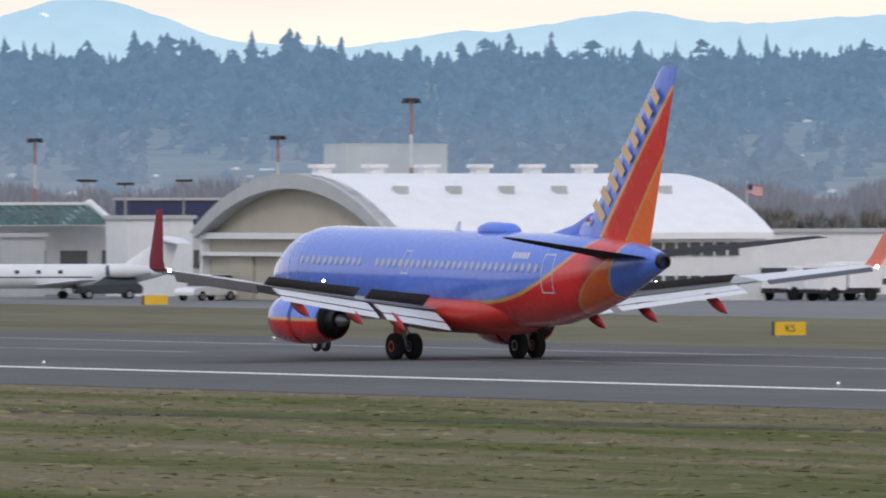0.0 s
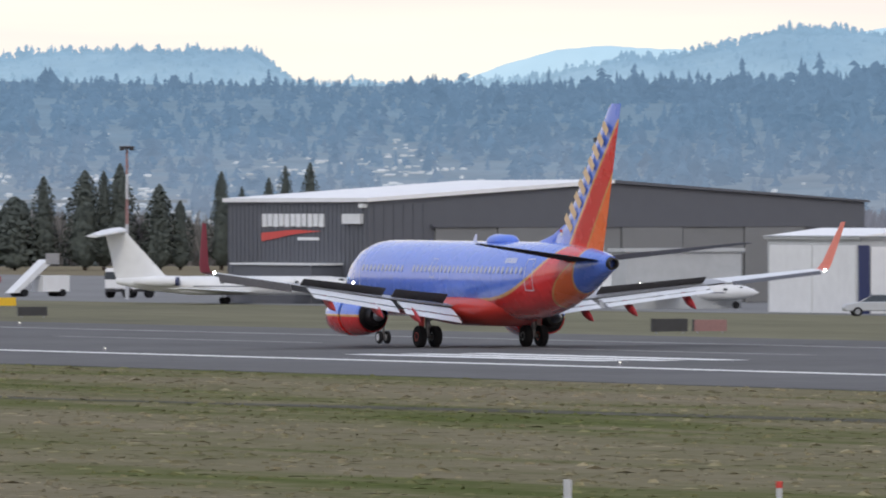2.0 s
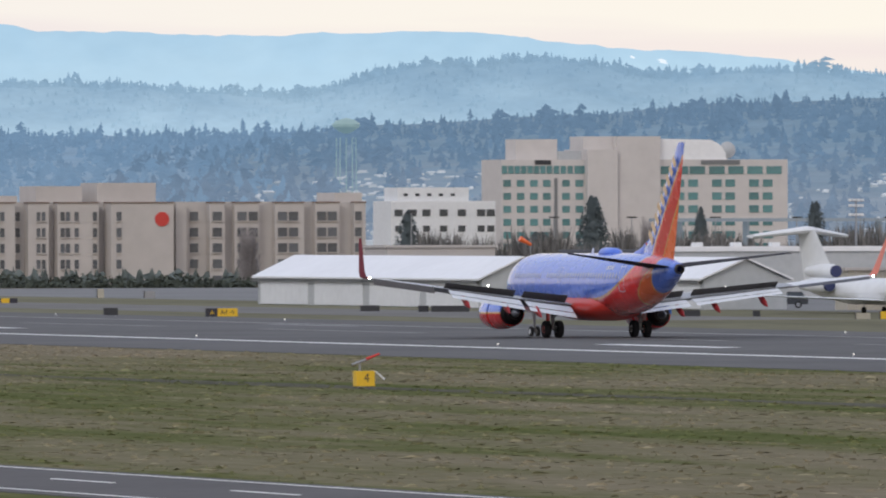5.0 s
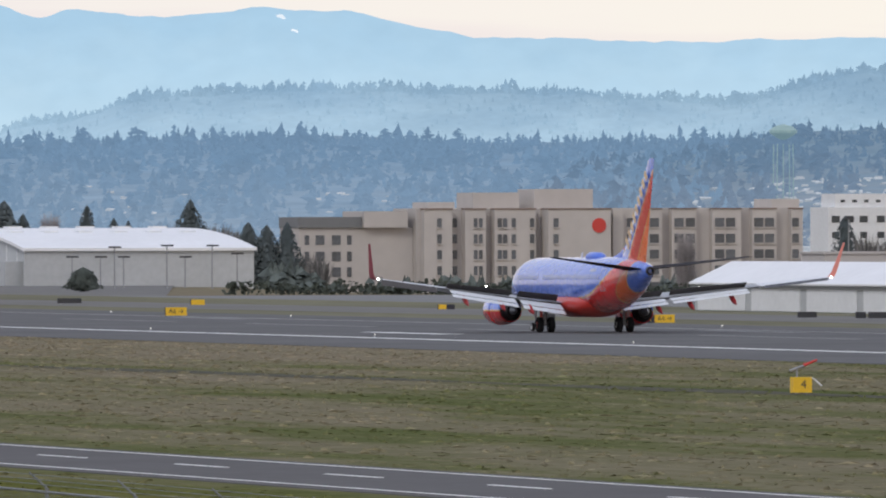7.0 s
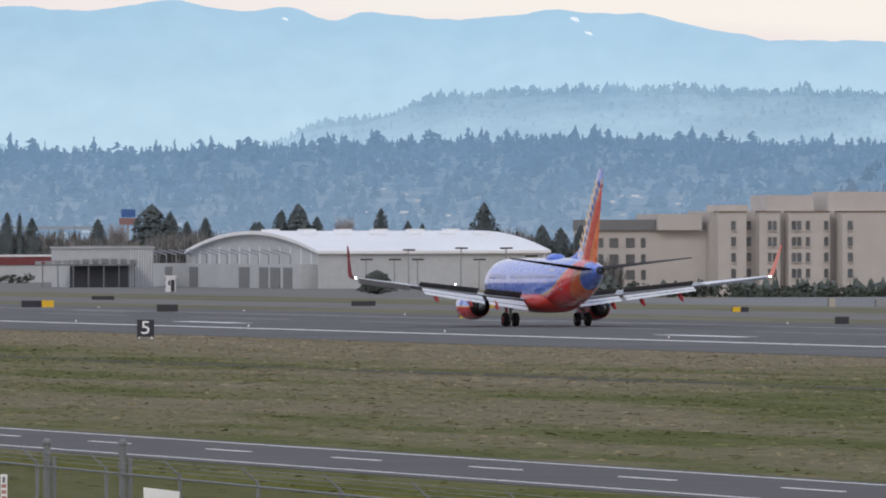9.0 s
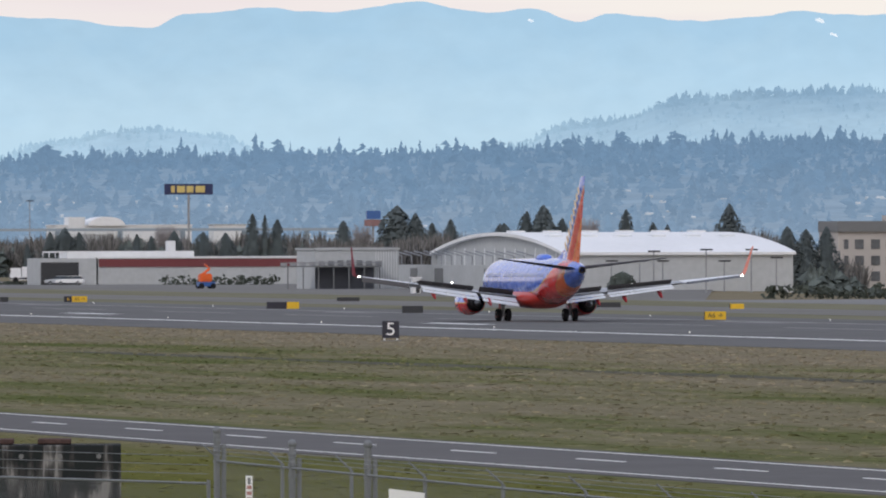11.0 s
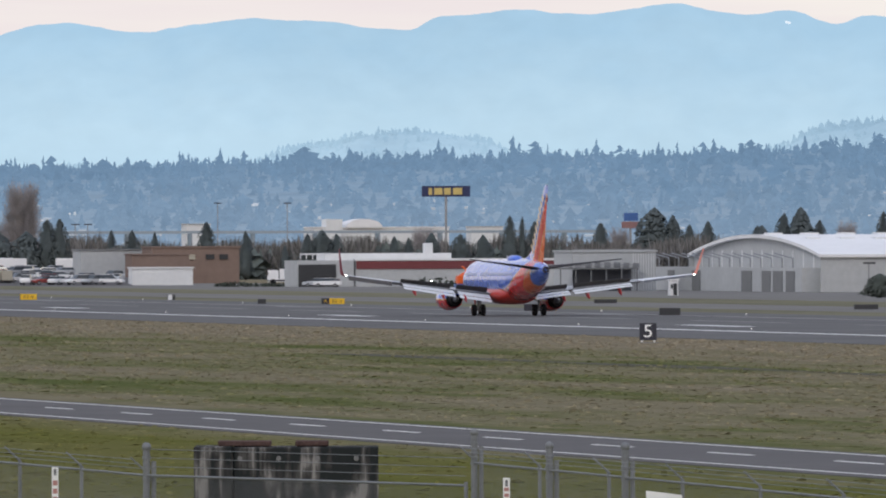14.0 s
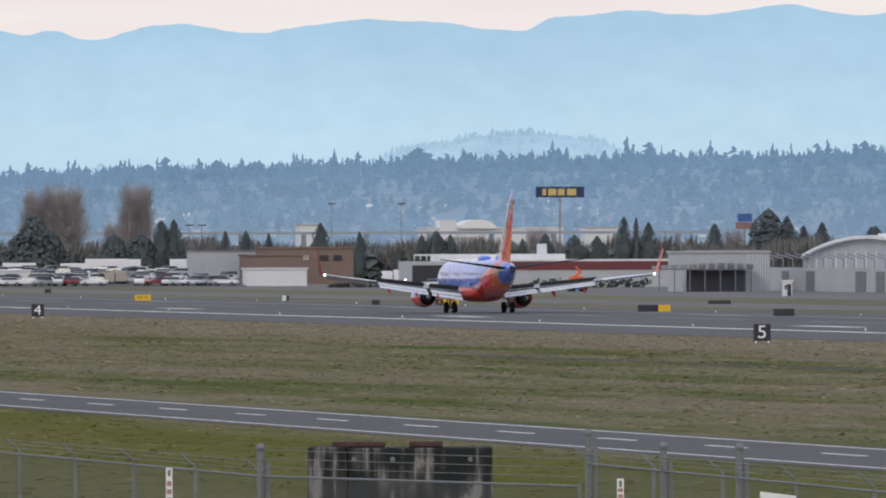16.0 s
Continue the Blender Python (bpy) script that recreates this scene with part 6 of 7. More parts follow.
def hedge(name, az0, az1, dist, h, deep, seed, label):
    g = random.Random(seed)
    bm = bmesh.new()
    (x0, y0), (x1, y1) = at(az0, dist), at(az1, dist)
    z0 = min(ground_z(x0, y0), ground_z(x1, y1))
    length = math.hypot(x1 - x0, y1 - y0)
    for k in range(int(length * 26)):
        s = g.random()
        x, y, z = x0 + (x1 - x0) * s + g.uniform(-.3, .3), y0 + (y1 - y0) * s + g.uniform(-deep, deep), z0 + h * g.random() * (1 + .3 * math.sin(s * 40))
        q = g.uniform(.2, .5)
        p = [bm.verts.new((x + g.uniform(-q, q), y + g.uniform(-q, q), z + g.uniform(-q, q))) for _ in range(4)]
        for f in ((0, 1, 2), (0, 2, 3), (0, 3, 1)):
            bm.faces.new([p[i] for i in f])
    return tagged(part(name, bm, M["hedge"]), label, "hedge", kind="stuff")


hedge("hedge", 15.12, 17.933, 1400, 1.28, 1.0, 3, "dense dark green clipped hedge along the apron road")
hedge("hedge", 16.136, 17.367, 1395, 0.46, 1.0, 4, "dense dark green hedge before the tan hotel")

hedge("shrub_line", 12.2, 12.75, 1862, 1.15, 2.0, 9, "dark shrubs before the red-banded depot")
hedge("shrub_line", 11.2, 13.6, 1890, .45, 1.5, 6, "low dark shrubs along the boundary fence")

# ---------------------------------------------------------------- parked aircraft
def parked_jet(x, y, turn, length, height, label, tail="t", engines=2, prop=False, trim="navy", name="parked_jet", slim=1.0):
    """A small parked aircraft; its nose points along +Y before the turn."""
    t = empty(name, x, y, 0.02, -turn, label, "airplane", "parked aircraft")
    L, r = length, length * .047 * slim
    zc = .55 + r * 1.15
    rows = [(.5 * L, zc - .1 * r, .04, .04), (.47 * L, zc - .05 * r, .45 * r, .45 * r), (.42 * L, zc, .78 * r, .8 * r), (.34 * L, zc, r, r), (-.18 * L, zc, r, r), (-.34 * L, zc + .2 * r, .72 * r, .72 * r), (-.46 * L, zc + .45 * r, .25 * r, .3 * r)]
    bm = bmesh.new()
    loft(bm, [hull_ring(q, 20) for q in rows])
    body = part("fuselage", bm, M["white"], t, "white fuselage", smooth=True)
    bm = bmesh.new()
    for side in (-1, 1):
        slab(bm, [((side * r * .6, .06 * L, zc - .7 * r), (side * r * .6, -.1 * L, zc - .7 * r), .12, (0, 0, 1)), ((side * .44 * L, -.1 * L, zc - .2 * r), (side * .44 * L, -.15 * L, zc - .2 * r), .04, (0, 0, 1))])
    part("wing", bm, M["white"], t, smooth=True)
    bm = bmesh.new()
    slab(bm, [((0, -.26 * L, zc + .6 * r), (0, -.46 * L, zc + .4 * r), .1, X1), ((0, (-.40 if engines == 3 else -.43) * L, height), (0, -.505 * L, height), .06, X1)])
    part("tail_fin", bm, M["white"], t, smooth=True)
    zt, yt = (height, -.42 * L) if tail == "t" else (zc + .4 * r, -.38 * L)
    bm = bmesh.new()
    for side in (-1, 1):
        slab(bm, [((0, yt, zt), (0, yt - .1 * L, zt), .012 * L, (0, 0, 1)), ((side * .17 * L, yt - .06 * L, zt - .02 * L), (side * .17 * L, yt - .11 * L, zt - .02 * L), .006 * L, (0, 0, 1))])
    part("tailplane", bm, M["white"], t, smooth=True)
    if prop:
        for side in (-1, 1):
            bm = bmesh.new()
            turned(bm, [(.14 * L, .05), (.12 * L, .22), (-.02 * L, .25), (-.08 * L, .05)], 12, "y", (side * .17 * L, 0, zc - .4 * r))
            part("engine", bm, M["white"], t, smooth=True)
            bm = bmesh.new()
            rod(bm, (side * .17 * L - .9, .145 * L, zc - .4 * r), (side * .17 * L + .9, .145 * L, zc - .4 * r), .05)
            part("propeller", bm, M["black"], t)
    else:
        spots = [(-1.5 * r, zc + .45 * r), (1.5 * r, zc + .45 * r)] + ([(0, zc + 1.5 * r)] if engines == 3 else [])
        for ex, ez in spots:
            bm = bmesh.new()
            turned(bm, [(-.2 * L, .42 * r), (-.21 * L, .55 * r), (-.28 * L, .58 * r), (-.36 * L, .34 * r)], 16, "y", (ex, -.02 * L if ex else -.08 * L, ez))
            e1 = part("engine", bm, M["white"], t, smooth=True)
            bm = bmesh.new()
            turned(bm, [(-.19 * L, .46 * r), (-.2 * L, .45 * r)], 16, "y", (ex, -.02 * L if ex else -.08 * L, ez))
            part("inlet", bm, M["navy"], e1, "dark blue engine inlet")
    n = 0 if trim == "white" else max(4, int(L * .3))
    for side in (-1, 1):
        for i in range(n):
            yy = .30 * L - i * .42 * L / n
            part("cabin_window", boxed(side * r - .02, side * r + .02, yy - .14, yy + .14, zc + .22 * r, zc + .5 * r), M["glass"], body)
        part("trim_stripe", boxed(side * r - .015, side * r + .015, -.16 * L, .3 * L, zc - .12 * r, zc - .02 * r), M[trim], body, "thin coloured trim line")
    part("cockpit_window", boxed(-.66 * r, .66 * r, .385 * L, .405 * L, zc + .35 * r, zc + .72 * r), M["glass"], body)
    for ex, ey in ((0, .36 * L), (-.9 * r, -.05 * L), (.9 * r, -.05 * L)):
        bm = bmesh.new()
        rod(bm, (ex, ey, .2), (ex, ey, zc - .6 * r), .05)
        leg = part("gear_leg", bm, M["steel"], t)
        bm = bmesh.new()
        turned(bm, [(-.12, .18), (-.1, .26), (.1, .26), (.12, .18)], 14, "x", (ex, ey, .26))
        part("wheel", bm, M["rubber"], leg, smooth=True)
    return t


parked_jet(*at(22.97, 885), 128, 20.5, 5.5, "white business jet with dark trim, parked on the apron", "t", trim="darkgrey", slim=.74)
parked_jet(*at(20.409, 975), 169, 27.0, 6.9, "plain white three-engined jet parked on the apron", "t", 3, trim="white", slim=.86)
parked_jet(*at(25.10, 838), 122, 11.5, 3.2, "small white business jet by the annex", "low")
parked_jet(*at(24.62, 850), 118, 12.5, 3.7, "white business jet with a high tailplane", "t")
parked_jet(*at(24.22, 868), 120, 10, 3.0, "white business jet before the grey doors", "low")
parked_jet(*at(23.98, 872), 60, 7.5, 2.5, "white light aircraft before the grey doors", "low", prop=True)
parked_jet(*at(26.72, 790), 112, 12.5, 2.9, "white jet with a blue stripe before the office", "t")
parked_jet(*at(27.25, 785), 100, 9.5, 2.9, "small white twin beside the office", "low", prop=True)
parked_jet(*at(27.92, 775), 292, 17, 3.9, "white regional jet with a high tailplane", "t")
parked_jet(*at(30.12, 725), 118, 8.2, 2.0, "small white twin-propeller aircraft by the hangar", "low", prop=True, name="parked_propeller_plane")

# ---------------------------------------------------------------- vehicles
M["carwhite"] = material("car_white", (0.80, 0.80, 0.81), 0.3, vary=0.06, coat=0.3)
M["carsilver"] = material("car_silver", (0.48, 0.50, 0.53), 0.35, 0.2, vary=0.06, coat=0.3)
M["cardark"] = material("car_dark", (0.04, 0.045, 0.055), 0.3, vary=0.1, coat=0.3)
M["carblue"] = material("car_blue", (0.10, 0.14, 0.24), 0.3, vary=0.1, coat=0.3)
M["carred"] = material("car_red", (0.28, 0.04, 0.035), 0.3, vary=0.1, coat=0.3)


def car_proto(mat, label, tall=0.0):
    """A car along X: body, glazed cabin, wheels."""
    c = tagged(new("car"), label, "car", "parked cars")
    bm = bmesh.new()
    side = [(-2.2, .35), (-2.25, .75), (-2.1, .95 + tall), (-1.9, .98), (1.0, .95), (2.1, .8), (2.25, .6), (2.2, .35)]
    loft(bm, [[(px, yy, pz) for px, pz in side] for yy in (-.85, .85)])
    bmesh.ops.bevel(bm, geom=bm.edges[:], offset=.05, segments=1, affect="EDGES")
    body = part("body", bm, M[mat], c)
    bm = bmesh.new()
    top = 1.45 + tall
    loft(bm, [[(-2.0, -.78, .96), (1.1, -.78, .96), (1.1, .78, .96), (-2.0, .78, .96)], [(-1.7, -.66, top - .06), (.3, -.66, top - .06), (.3, .66, top - .06), (-1.7, .66, top - .06)]])
    part("glazing", bm, M["glass"], c)
    part("roof", boxed(-1.75, .35, -.68, .68, top - .06, top), M[mat], c)
    for wx in (-1.35, 1.35):
        for wy in (-.8, .8):
            bm = bmesh.new()
            turned(bm, [(-.1, .2), (-.1, .31), (.1, .31), (.1, .2)], 14, "y", (wx, wy, .31))
            w = part("wheel", bm, M["rubber"], c, smooth=True)
            bm = bmesh.new()
            turned(bm, [(-.11, .05), (-.11, .19), (.11, .19), (.11, .05)], 10, "y", (wx, wy, .31))
            part("hubcap", bm, M["steel"], w)
    return c


protos = [car_proto("carwhite", "white parked saloon with dark windows"), car_proto("carsilver", "silver parked saloon with dark windows"), car_proto("cardark", "dark parked saloon in the lot"), car_proto("carwhite", "tall white parked van-like car", .25), car_proto("carblue", "dark blue parked saloon car"), car_proto("carsilver", "tall silver parked estate car", .2), car_proto("carred", "dark red parked saloon car")]
first = [True] * len(protos)


def park(kind, x, y, z, turn):
    m = pose(x, y, z, 0, 0, turn)
    if first[kind]:
        first[kind] = False
        protos[kind].matrix_basis = m
        return protos[kind]
    return copy_thing(protos[kind], m)


for kind, az0, dist, turn in ((3, 28.678, 762, 200), (5, 23.659, 905, 150), (1, 26.063, 782, 160), (6, 21.724, 1085, 100), (0, 21.525, 1095, 170), (0, 31.906, 762, 160), (2, 28.199, 775, 160), (4, 28.937, 765, 170), (3, 11.522, 2000, 160), (0, 11.746, 1865, 160), (2, 19.926, 1040, 160), (1, 11.691, 1868, 170)):
    x, y = at(az0, dist)
    park(kind, x, y, ground_z(x, y), turn)
rng = random.Random(21)
# a car park that climbs towards the flyover
LOT0, LOT1, RISE = 1945, 2110, 2.1
bm = bmesh.new()
lot = [[bm.verts.new((*at(9.2 + .1 * i, LOT0 + (LOT1 - LOT0) * j / 6), .03 + RISE * j / 6)) for i in range(17)] for j in range(7)]
for r0, r1 in zip(lot, lot[1:]):
    for i in range(16):
        bm.faces.new((r0[i], r0[i + 1], r1[i + 1], r1[i]))
back = [bm.verts.new((*at(9.2 + .1 * i, LOT1 + 8), -.2)) for i in range(17)]
for i in range(16):
    bm.faces.new((lot[-1][i], lot[-1][i + 1], back[i + 1], back[i]))
side = [bm.verts.new((*at(10.8, LOT0 + (LOT1 - LOT0) * j / 6), -.2)) for j in range(7)]
for j in range(6):
    bm.faces.new((lot[j][16], lot[j + 1][16], side[j + 1], side[j]))
tagged(part("pavement_car_park", bm, M["road"]), "sloping asphalt car park", "car park", kind="structure")
for row in range(6):
    dist = 1956 + 24 * row
    for i in range(17):
        a = 9.5 + .080 * i + rng.uniform(-.012, .012) + .03 * (row % 2)
        if rng.random() < .1 or a > (10.78 if row < 3 else 10.47):
            continue
        x, y = at(a, dist)
        park(rng.choice((0, 0, 0, 1, 1, 3, 4, 5, 0, 1, 3, 0, 3, 5, 2, 6)), x, y, .04 + RISE * (dist - LOT0) / (LOT1 - LOT0), rng.choice((25, 40, 155, 200, 215, 335, 55, 70)))
# white trailers along the lot's back edge
for az0, wide, tall in ((9.90, 5.0, 1.5), (10.02, 7.6, 2.3), (10.17, 4.4, 2.2), (10.43, 3.6, 2.2), (10.55, 3.4, 2.6), (9.62, 6.0, 1.6)):
    x, y = at(az0, 2104)
    tr = empty("box_trailer", x, y, RISE, -10, "long white box trailer behind parked cars", "trailer", "white trailers")
    bm = boxed(0, wide, 0, 2.3, .45, tall)
    bmesh.ops.bevel(bm, geom=bm.edges[:], offset=.08, segments=1, affect="EDGES")
    part("load_box", bm, M["carwhite"], tr)
    part("skid", boxed(.3, wide - .3, .3, 2.0, -.05, .45), M["rubber"], tr)


def truck(az0, dist, turn, length, height, mat, label, boxed_load=True, name="truck"):
    x, y = at(az0, dist)
    t = empty(name, x, y, ground_z(x, y), turn, label, "truck")
    part("chassis", boxed(-length / 2, length / 2, -1.0, 1.0, .5, .8), M["black"], t)
    bm = boxed(length / 2 - 1.9, length / 2, -1.1, 1.1, .6, min(2.4, height))
    bmesh.ops.bevel(bm, geom=bm.edges[:], offset=.12, segments=2, affect="EDGES")
    cab = part("cab", bm, M[mat], t)
    part("windscreen", boxed(length / 2 - .9, length / 2 + .02, -1.0, 1.0, 1.5, 2.1), M["glass"], cab)
    if boxed_load:
        bm = boxed(-length / 2, length / 2 - 2.05, -1.2, 1.2, .82, height)
        bmesh.ops.bevel(bm, geom=bm.edges[:], offset=.05, segments=1, affect="EDGES")
        part("load_box", bm, M[mat], t)
    for wx in (-length * .32, length * .34):
        for wy in (-1.0, 1.0):
            bm = bmesh.new()
            turned(bm, [(-.14, .25), (-.14, .45), (.14, .45), (.14, .25)], 14, "y", (wx, wy, .45))
            part("wheel", bm, M["rubber"], t, smooth=True)
    return t


truck(31.532, 760, 200, 4.6, 2.2, "carwhite", "white service truck on the apron")
truck(31.756, 755, 190, 4.8, 2.5, "carwhite", "white box truck on the apron")
truck(31.264, 765, 200, 3.2, 1.5, "carred", "red tow tractor on the apron", False, "tow_tractor")
truck(21.224, 1100, 200, 5.2, 2.8, "carwhite", "white catering truck behind the apron")
truck(21.347, 1100, 200, 5.2, 2.8, "carwhite", "white catering truck behind the apron")
truck(21.456, 1105, 200, 5.2, 2.8, "carwhite", "white catering truck behind the apron")
truck(22.447, 945, 200, 3.6, 2.4, "carwhite", "white boxy service van under the light mast")
truck(11.541, 1990, 170, 6, 2.6, "carwhite", "white parked delivery truck")
truck(20.322, 1280, 190, 7, 2.4, "bluepaint", "blue lorry behind the workshop")
truck(10.156, 1975, 190, 4, 2.5, "cream", "cream van at the car park's edge")
truck(23.268, 895, 180, 4.0, 1.6, "carwhite", "white tug beside the business jet", False, "tow_tractor")
truck(24.048, 880, 200, 3.2, 1.6, "carwhite", "white tow tractor before the hangar", False, "tow_tractor")

# stair truck
x, y = at(21.99, 960)
st = empty("stair_truck", x, y, 0.02, 12, "white mobile boarding stairs", "boarding stairs")
bm = bmesh.new()
loft(bm, [[(-2.6, yy, .3), (-2.0, yy, .3), (1.0, yy, 2.6), (1.0, yy, 3.0), (.7, yy, 3.0)] for yy in (-.6, .6)])
part("stairs", bm, M["white"], st)
part("body", boxed(.2, 2.8, -.8, .8, .4, 1.7), M["white"], st)
part("rail", boxed(.6, 1.9, -.62, -.55, 2.6, 3.5), M["steel"], st)
for wx in (-1.6, 2.1):
    bm = bmesh.new()
    turned(bm, [(-.9, .3), (.9, .3)], 12, "y", (wx, 0, .3))
    part("wheel", bm, M["rubber"], st)
# blue tug with a white drum
x, y = at(19.326, 950)
tg = empty("drum_cart", x, y, 0.02, 0, "blue cart carrying a white drum", "cart")
part("cart", boxed(-.2, .9, -.5, .5, .12, .8), M["bluepaint"], tg)
bm = bmesh.new()
turned(bm, [(-1.0, .42), (-.2, .42)], 18, "x", (0, 0, .44))
part("drum", bm, M["white"], tg, smooth=True)
part("beacon", boxed(.1, .2, -.05, .05, .8, 1.3), M["black"], tg)
# orange boom lift before the red-banded depot
x, y = at(12.40, 1720)
bl = empty("boom_lift", x, y, 0, 8, "orange boom lift on a blue wheeled base", "boom lift")
part("base", boxed(-1.1, 1.3, -.7, .7, .35, 1.0), M["bluepaint"], bl, "dark blue wheeled base")
bm = boxed(-.9, .9, -.65, .65, 1.0, 2.2)
bmesh.ops.bevel(bm, geom=bm.edges[:], offset=.15, segments=2, affect="EDGES")
part("turret", bm, M["jetorange"], bl, "orange turret")
bm = bmesh.new()
rod(bm, (-.5, 0, 2.0), (.7, 0, 2.9), .22, .18, 8)
rod(bm, (.7, 0, 2.9), (-.1, 0, 3.6), .16, .12, 8)
part("boom", bm, M["jetorange"], bl, "folded orange boom")
for wx in (-.8, 1.0):
    for wy in (-.7, .7):
        bm = bmesh.new()
        turned(bm, [(-.12, .2), (-.12, .4), (.12, .4), (.12, .2)], 12, "y", (wx, wy, .4))
        part("wheel", bm, M["rubber"], bl)
# white kiosk before the arched hangar
x, y = at(13.425, 1560)
kk = empty("kiosk", x, y, 0, 0, "small white kiosk with a dark door", "kiosk")
part("shell", boxed(-.55, .55, 0, 1.2, 0, 2.0), M["white"], kk)
part("roof", boxed(-.7, .7, -.15, 1.35, 2.0, 2.15), M["roofwhite"], kk)
part("door", boxed(-.1, .4, -.04, 0, .05, 1.6), M["dark"], kk, "dark kiosk door")
part("window", boxed(-.45, -.18, -.04, 0, .9, 1.5), M["glass"], kk)

# portable cabinets
for dx, mat in ((0, "steel"), (.75, "tealroof")):
    x, y = at(26.452, 778)
    pc = empty("portable_cabin", x + dx, y, 0.02, 0, "upright portable cabin on the apron", "cabin")
    bm = boxed(0, .68, 0, .7, 0, 1.45)
    bmesh.ops.bevel(bm, geom=bm.edges[:], offset=.05, segments=1, affect="EDGES")
    part("shell", bm, M[mat], pc)
    part("door", boxed(.1, .58, -.03, 0, .1, 1.3), M["midgrey"], pc)

# ---------------------------------------------------------------- light masts and lamps
def mast(az0, dist, top, name="light_mast"):
    x, y = at(az0, dist)
    t = empty(name, x, y, ground_z(x, y), label="tall apron light mast banded red and white", category="light mast", group="apron masts")
    n = 6
    for i in range(n):
        bm = bmesh.new()
        rod(bm, (0, 0, top * i / n), (0, 0, top * (i + 1) / n), .17 - .012 * i, .16 - .012 * i, 10)
        part("band", bm, M["polered"] if i % 2 else M["polewhite"], t, "red band" if i % 2 else "white band")
    bm = bmesh.new()
    turned(bm, [(top, .35), (top + .08, .62), (top + .2, .6), (top + .25, .1)], 14, "z")
    part("lamp_head", bm, M["black"], t, "dark lamp ring", smooth=True)
    for k in range(4):
        a = 1.571 * k + .4
        part("flood_lamp", boxed(.55 * math.cos(a) - .14, .55 * math.cos(a) + .14, .55 * math.sin(a) - .14, .55 * math.sin(a) + .14, top - .12, top + .06), M["black"], t)


for az0, dist, top in ((29.671, 765, 12.84), (29.025, 900, 11.01), (27.849, 900, 10.81), (27.198, 810, 11.24), (26.774, 900, 10.72), (24.733, 845, 11.98), (22.433, 930, 11.84)):
    mast(az0, dist, top)


def street_lamp(az0, dist, top, two=True):
    x, y = at(az0, dist)
    z = ground_z(x, y)
    t = empty("street_lamp", x, y, z, label="slim dark street lamp", category="street lamp", group="street lamps")
    bm = bmesh.new()
    rod(bm, (0, 0, 0), (0, 0, top - z), .12, .09, 6)
    part("pole", bm, M["steel"], t)
    part("lamp_head", boxed(-.75 if two else -.1, .85, -.2, .2, top - z, top - z + .22), M["black"], t)


for az0, dist, top in ((14.573, 1560, 5.36), (14.827, 1560, 5.57), (15.046, 1560, 5.55), (15.167, 1560, 4.50), (14.368, 1580, 4.06), (14.505, 1580, 4.05), (14.617, 1580, 4.05), (14.915, 1580, 4.03), (19.195, 1800, 8.32), (19.600, 1800, 8.30), (19.994, 1800, 8.27), (18.818, 1800, 8.35), (20.437, 2100, 8.38), (20.851, 2100, 8.35), (21.280, 2100, 8.32), (18.128, 1800, 9.10), (11.215, 2500, 15.20), (11.552, 2500, 15.16), (10.586, 2300, 10.48), (10.525, 2300, 10.48), (28.089, 1100, 7.77), (28.286, 1100, 7.45), (28.568, 1100, 7.76), (28.107, 1100, 7.74), (28.284, 1100, 7.47)):
    street_lamp(az0, dist, top)
# lattice mast with lamp clusters
x, y = at(20.281, 1200)
lm = empty("lamp_tower", x, y, 0, label="grey mast with two tiers of floodlights", category="light mast")
bm = bmesh.new()
rod(bm, (0, 0, 0), (0, 0, 9.82), .16, .1)
part("pole", bm, M["steel"], lm)
for z in (9.7, 9.13, 8.21):
    part("cross_bar", boxed(-.8, .8, -.06, .06, z - .05, z + .05), M["steel"], lm)
    for k in range(4):
        part("flood_lamp", boxed(-.8 + .42 * k, -.5 + .42 * k, -.2, .1, z, z + .24), M["white"], lm)


def flag(az0, dist, top, size):
    x, y = at(az0, dist)
    t = empty("flagpole", x, y, 0, label="striped flag flying from a pale pole", category="flag")
    bm = bmesh.new()
    rod(bm, (0, 0, 0), (0, 0, top + .2), .06, .04)
    part("pole", bm, M["polewhite"], t)
    for k in range(9):
        bm = bmesh.new()
        z1 = top - size * .55 * k / 9
        z0 = z1 - size * .55 / 9
        x0 = .42 * size if k < 5 else 0
        n = 8
        top_r = []
        for i in range(n + 1):
            u = x0 + (size - x0) * i / n
            top_r.append((u, .12 * math.sin(u * 5), -.18 * u + .05 * math.sin(u * 6)))
        for p, q in zip(top_r, top_r[1:]):
            quad(bm, [(p[0], p[1], z0 + p[2]), (q[0], q[1], z0 + q[2]), (q[0], q[1], z1 + q[2]), (p[0], p[1], z1 + p[2])])
        part("stripe", bm, M["red"] if k % 2 == 0 else M["white"], t)
    bm = bmesh.new()
    quad(bm, [(0, 0, top - size * .31), (.42 * size, .1, top - size * .31 - .1), (.42 * size, .1, top - .08), (0, 0, top)])
    part("canton", bm, M["navy"], t)


flag(27.248, 800, 6.14, 1.0)
flag(31.296, 790, 7.51, 1.2)

# ---------------------------------------------------------------- airfield signs and lights
def text_mesh(body, size, mat, name):
    cu = bpy.data.curves.new(name, "FONT")
    cu.body, cu.size, cu.extrude, cu.align_x, cu.align_y = body, size, .004, "CENTER", "CENTER"
    ob = bpy.data.objects.new(name, cu)
    scene.collection.objects.link(ob)
    me = bpy.data.meshes.new_from_object(ob.evaluated_get(bpy.context.evaluated_depsgraph_get()))
    bpy.data.objects.remove(ob)
    me.materials.clear()
    me.materials.append(M[mat])
    return me


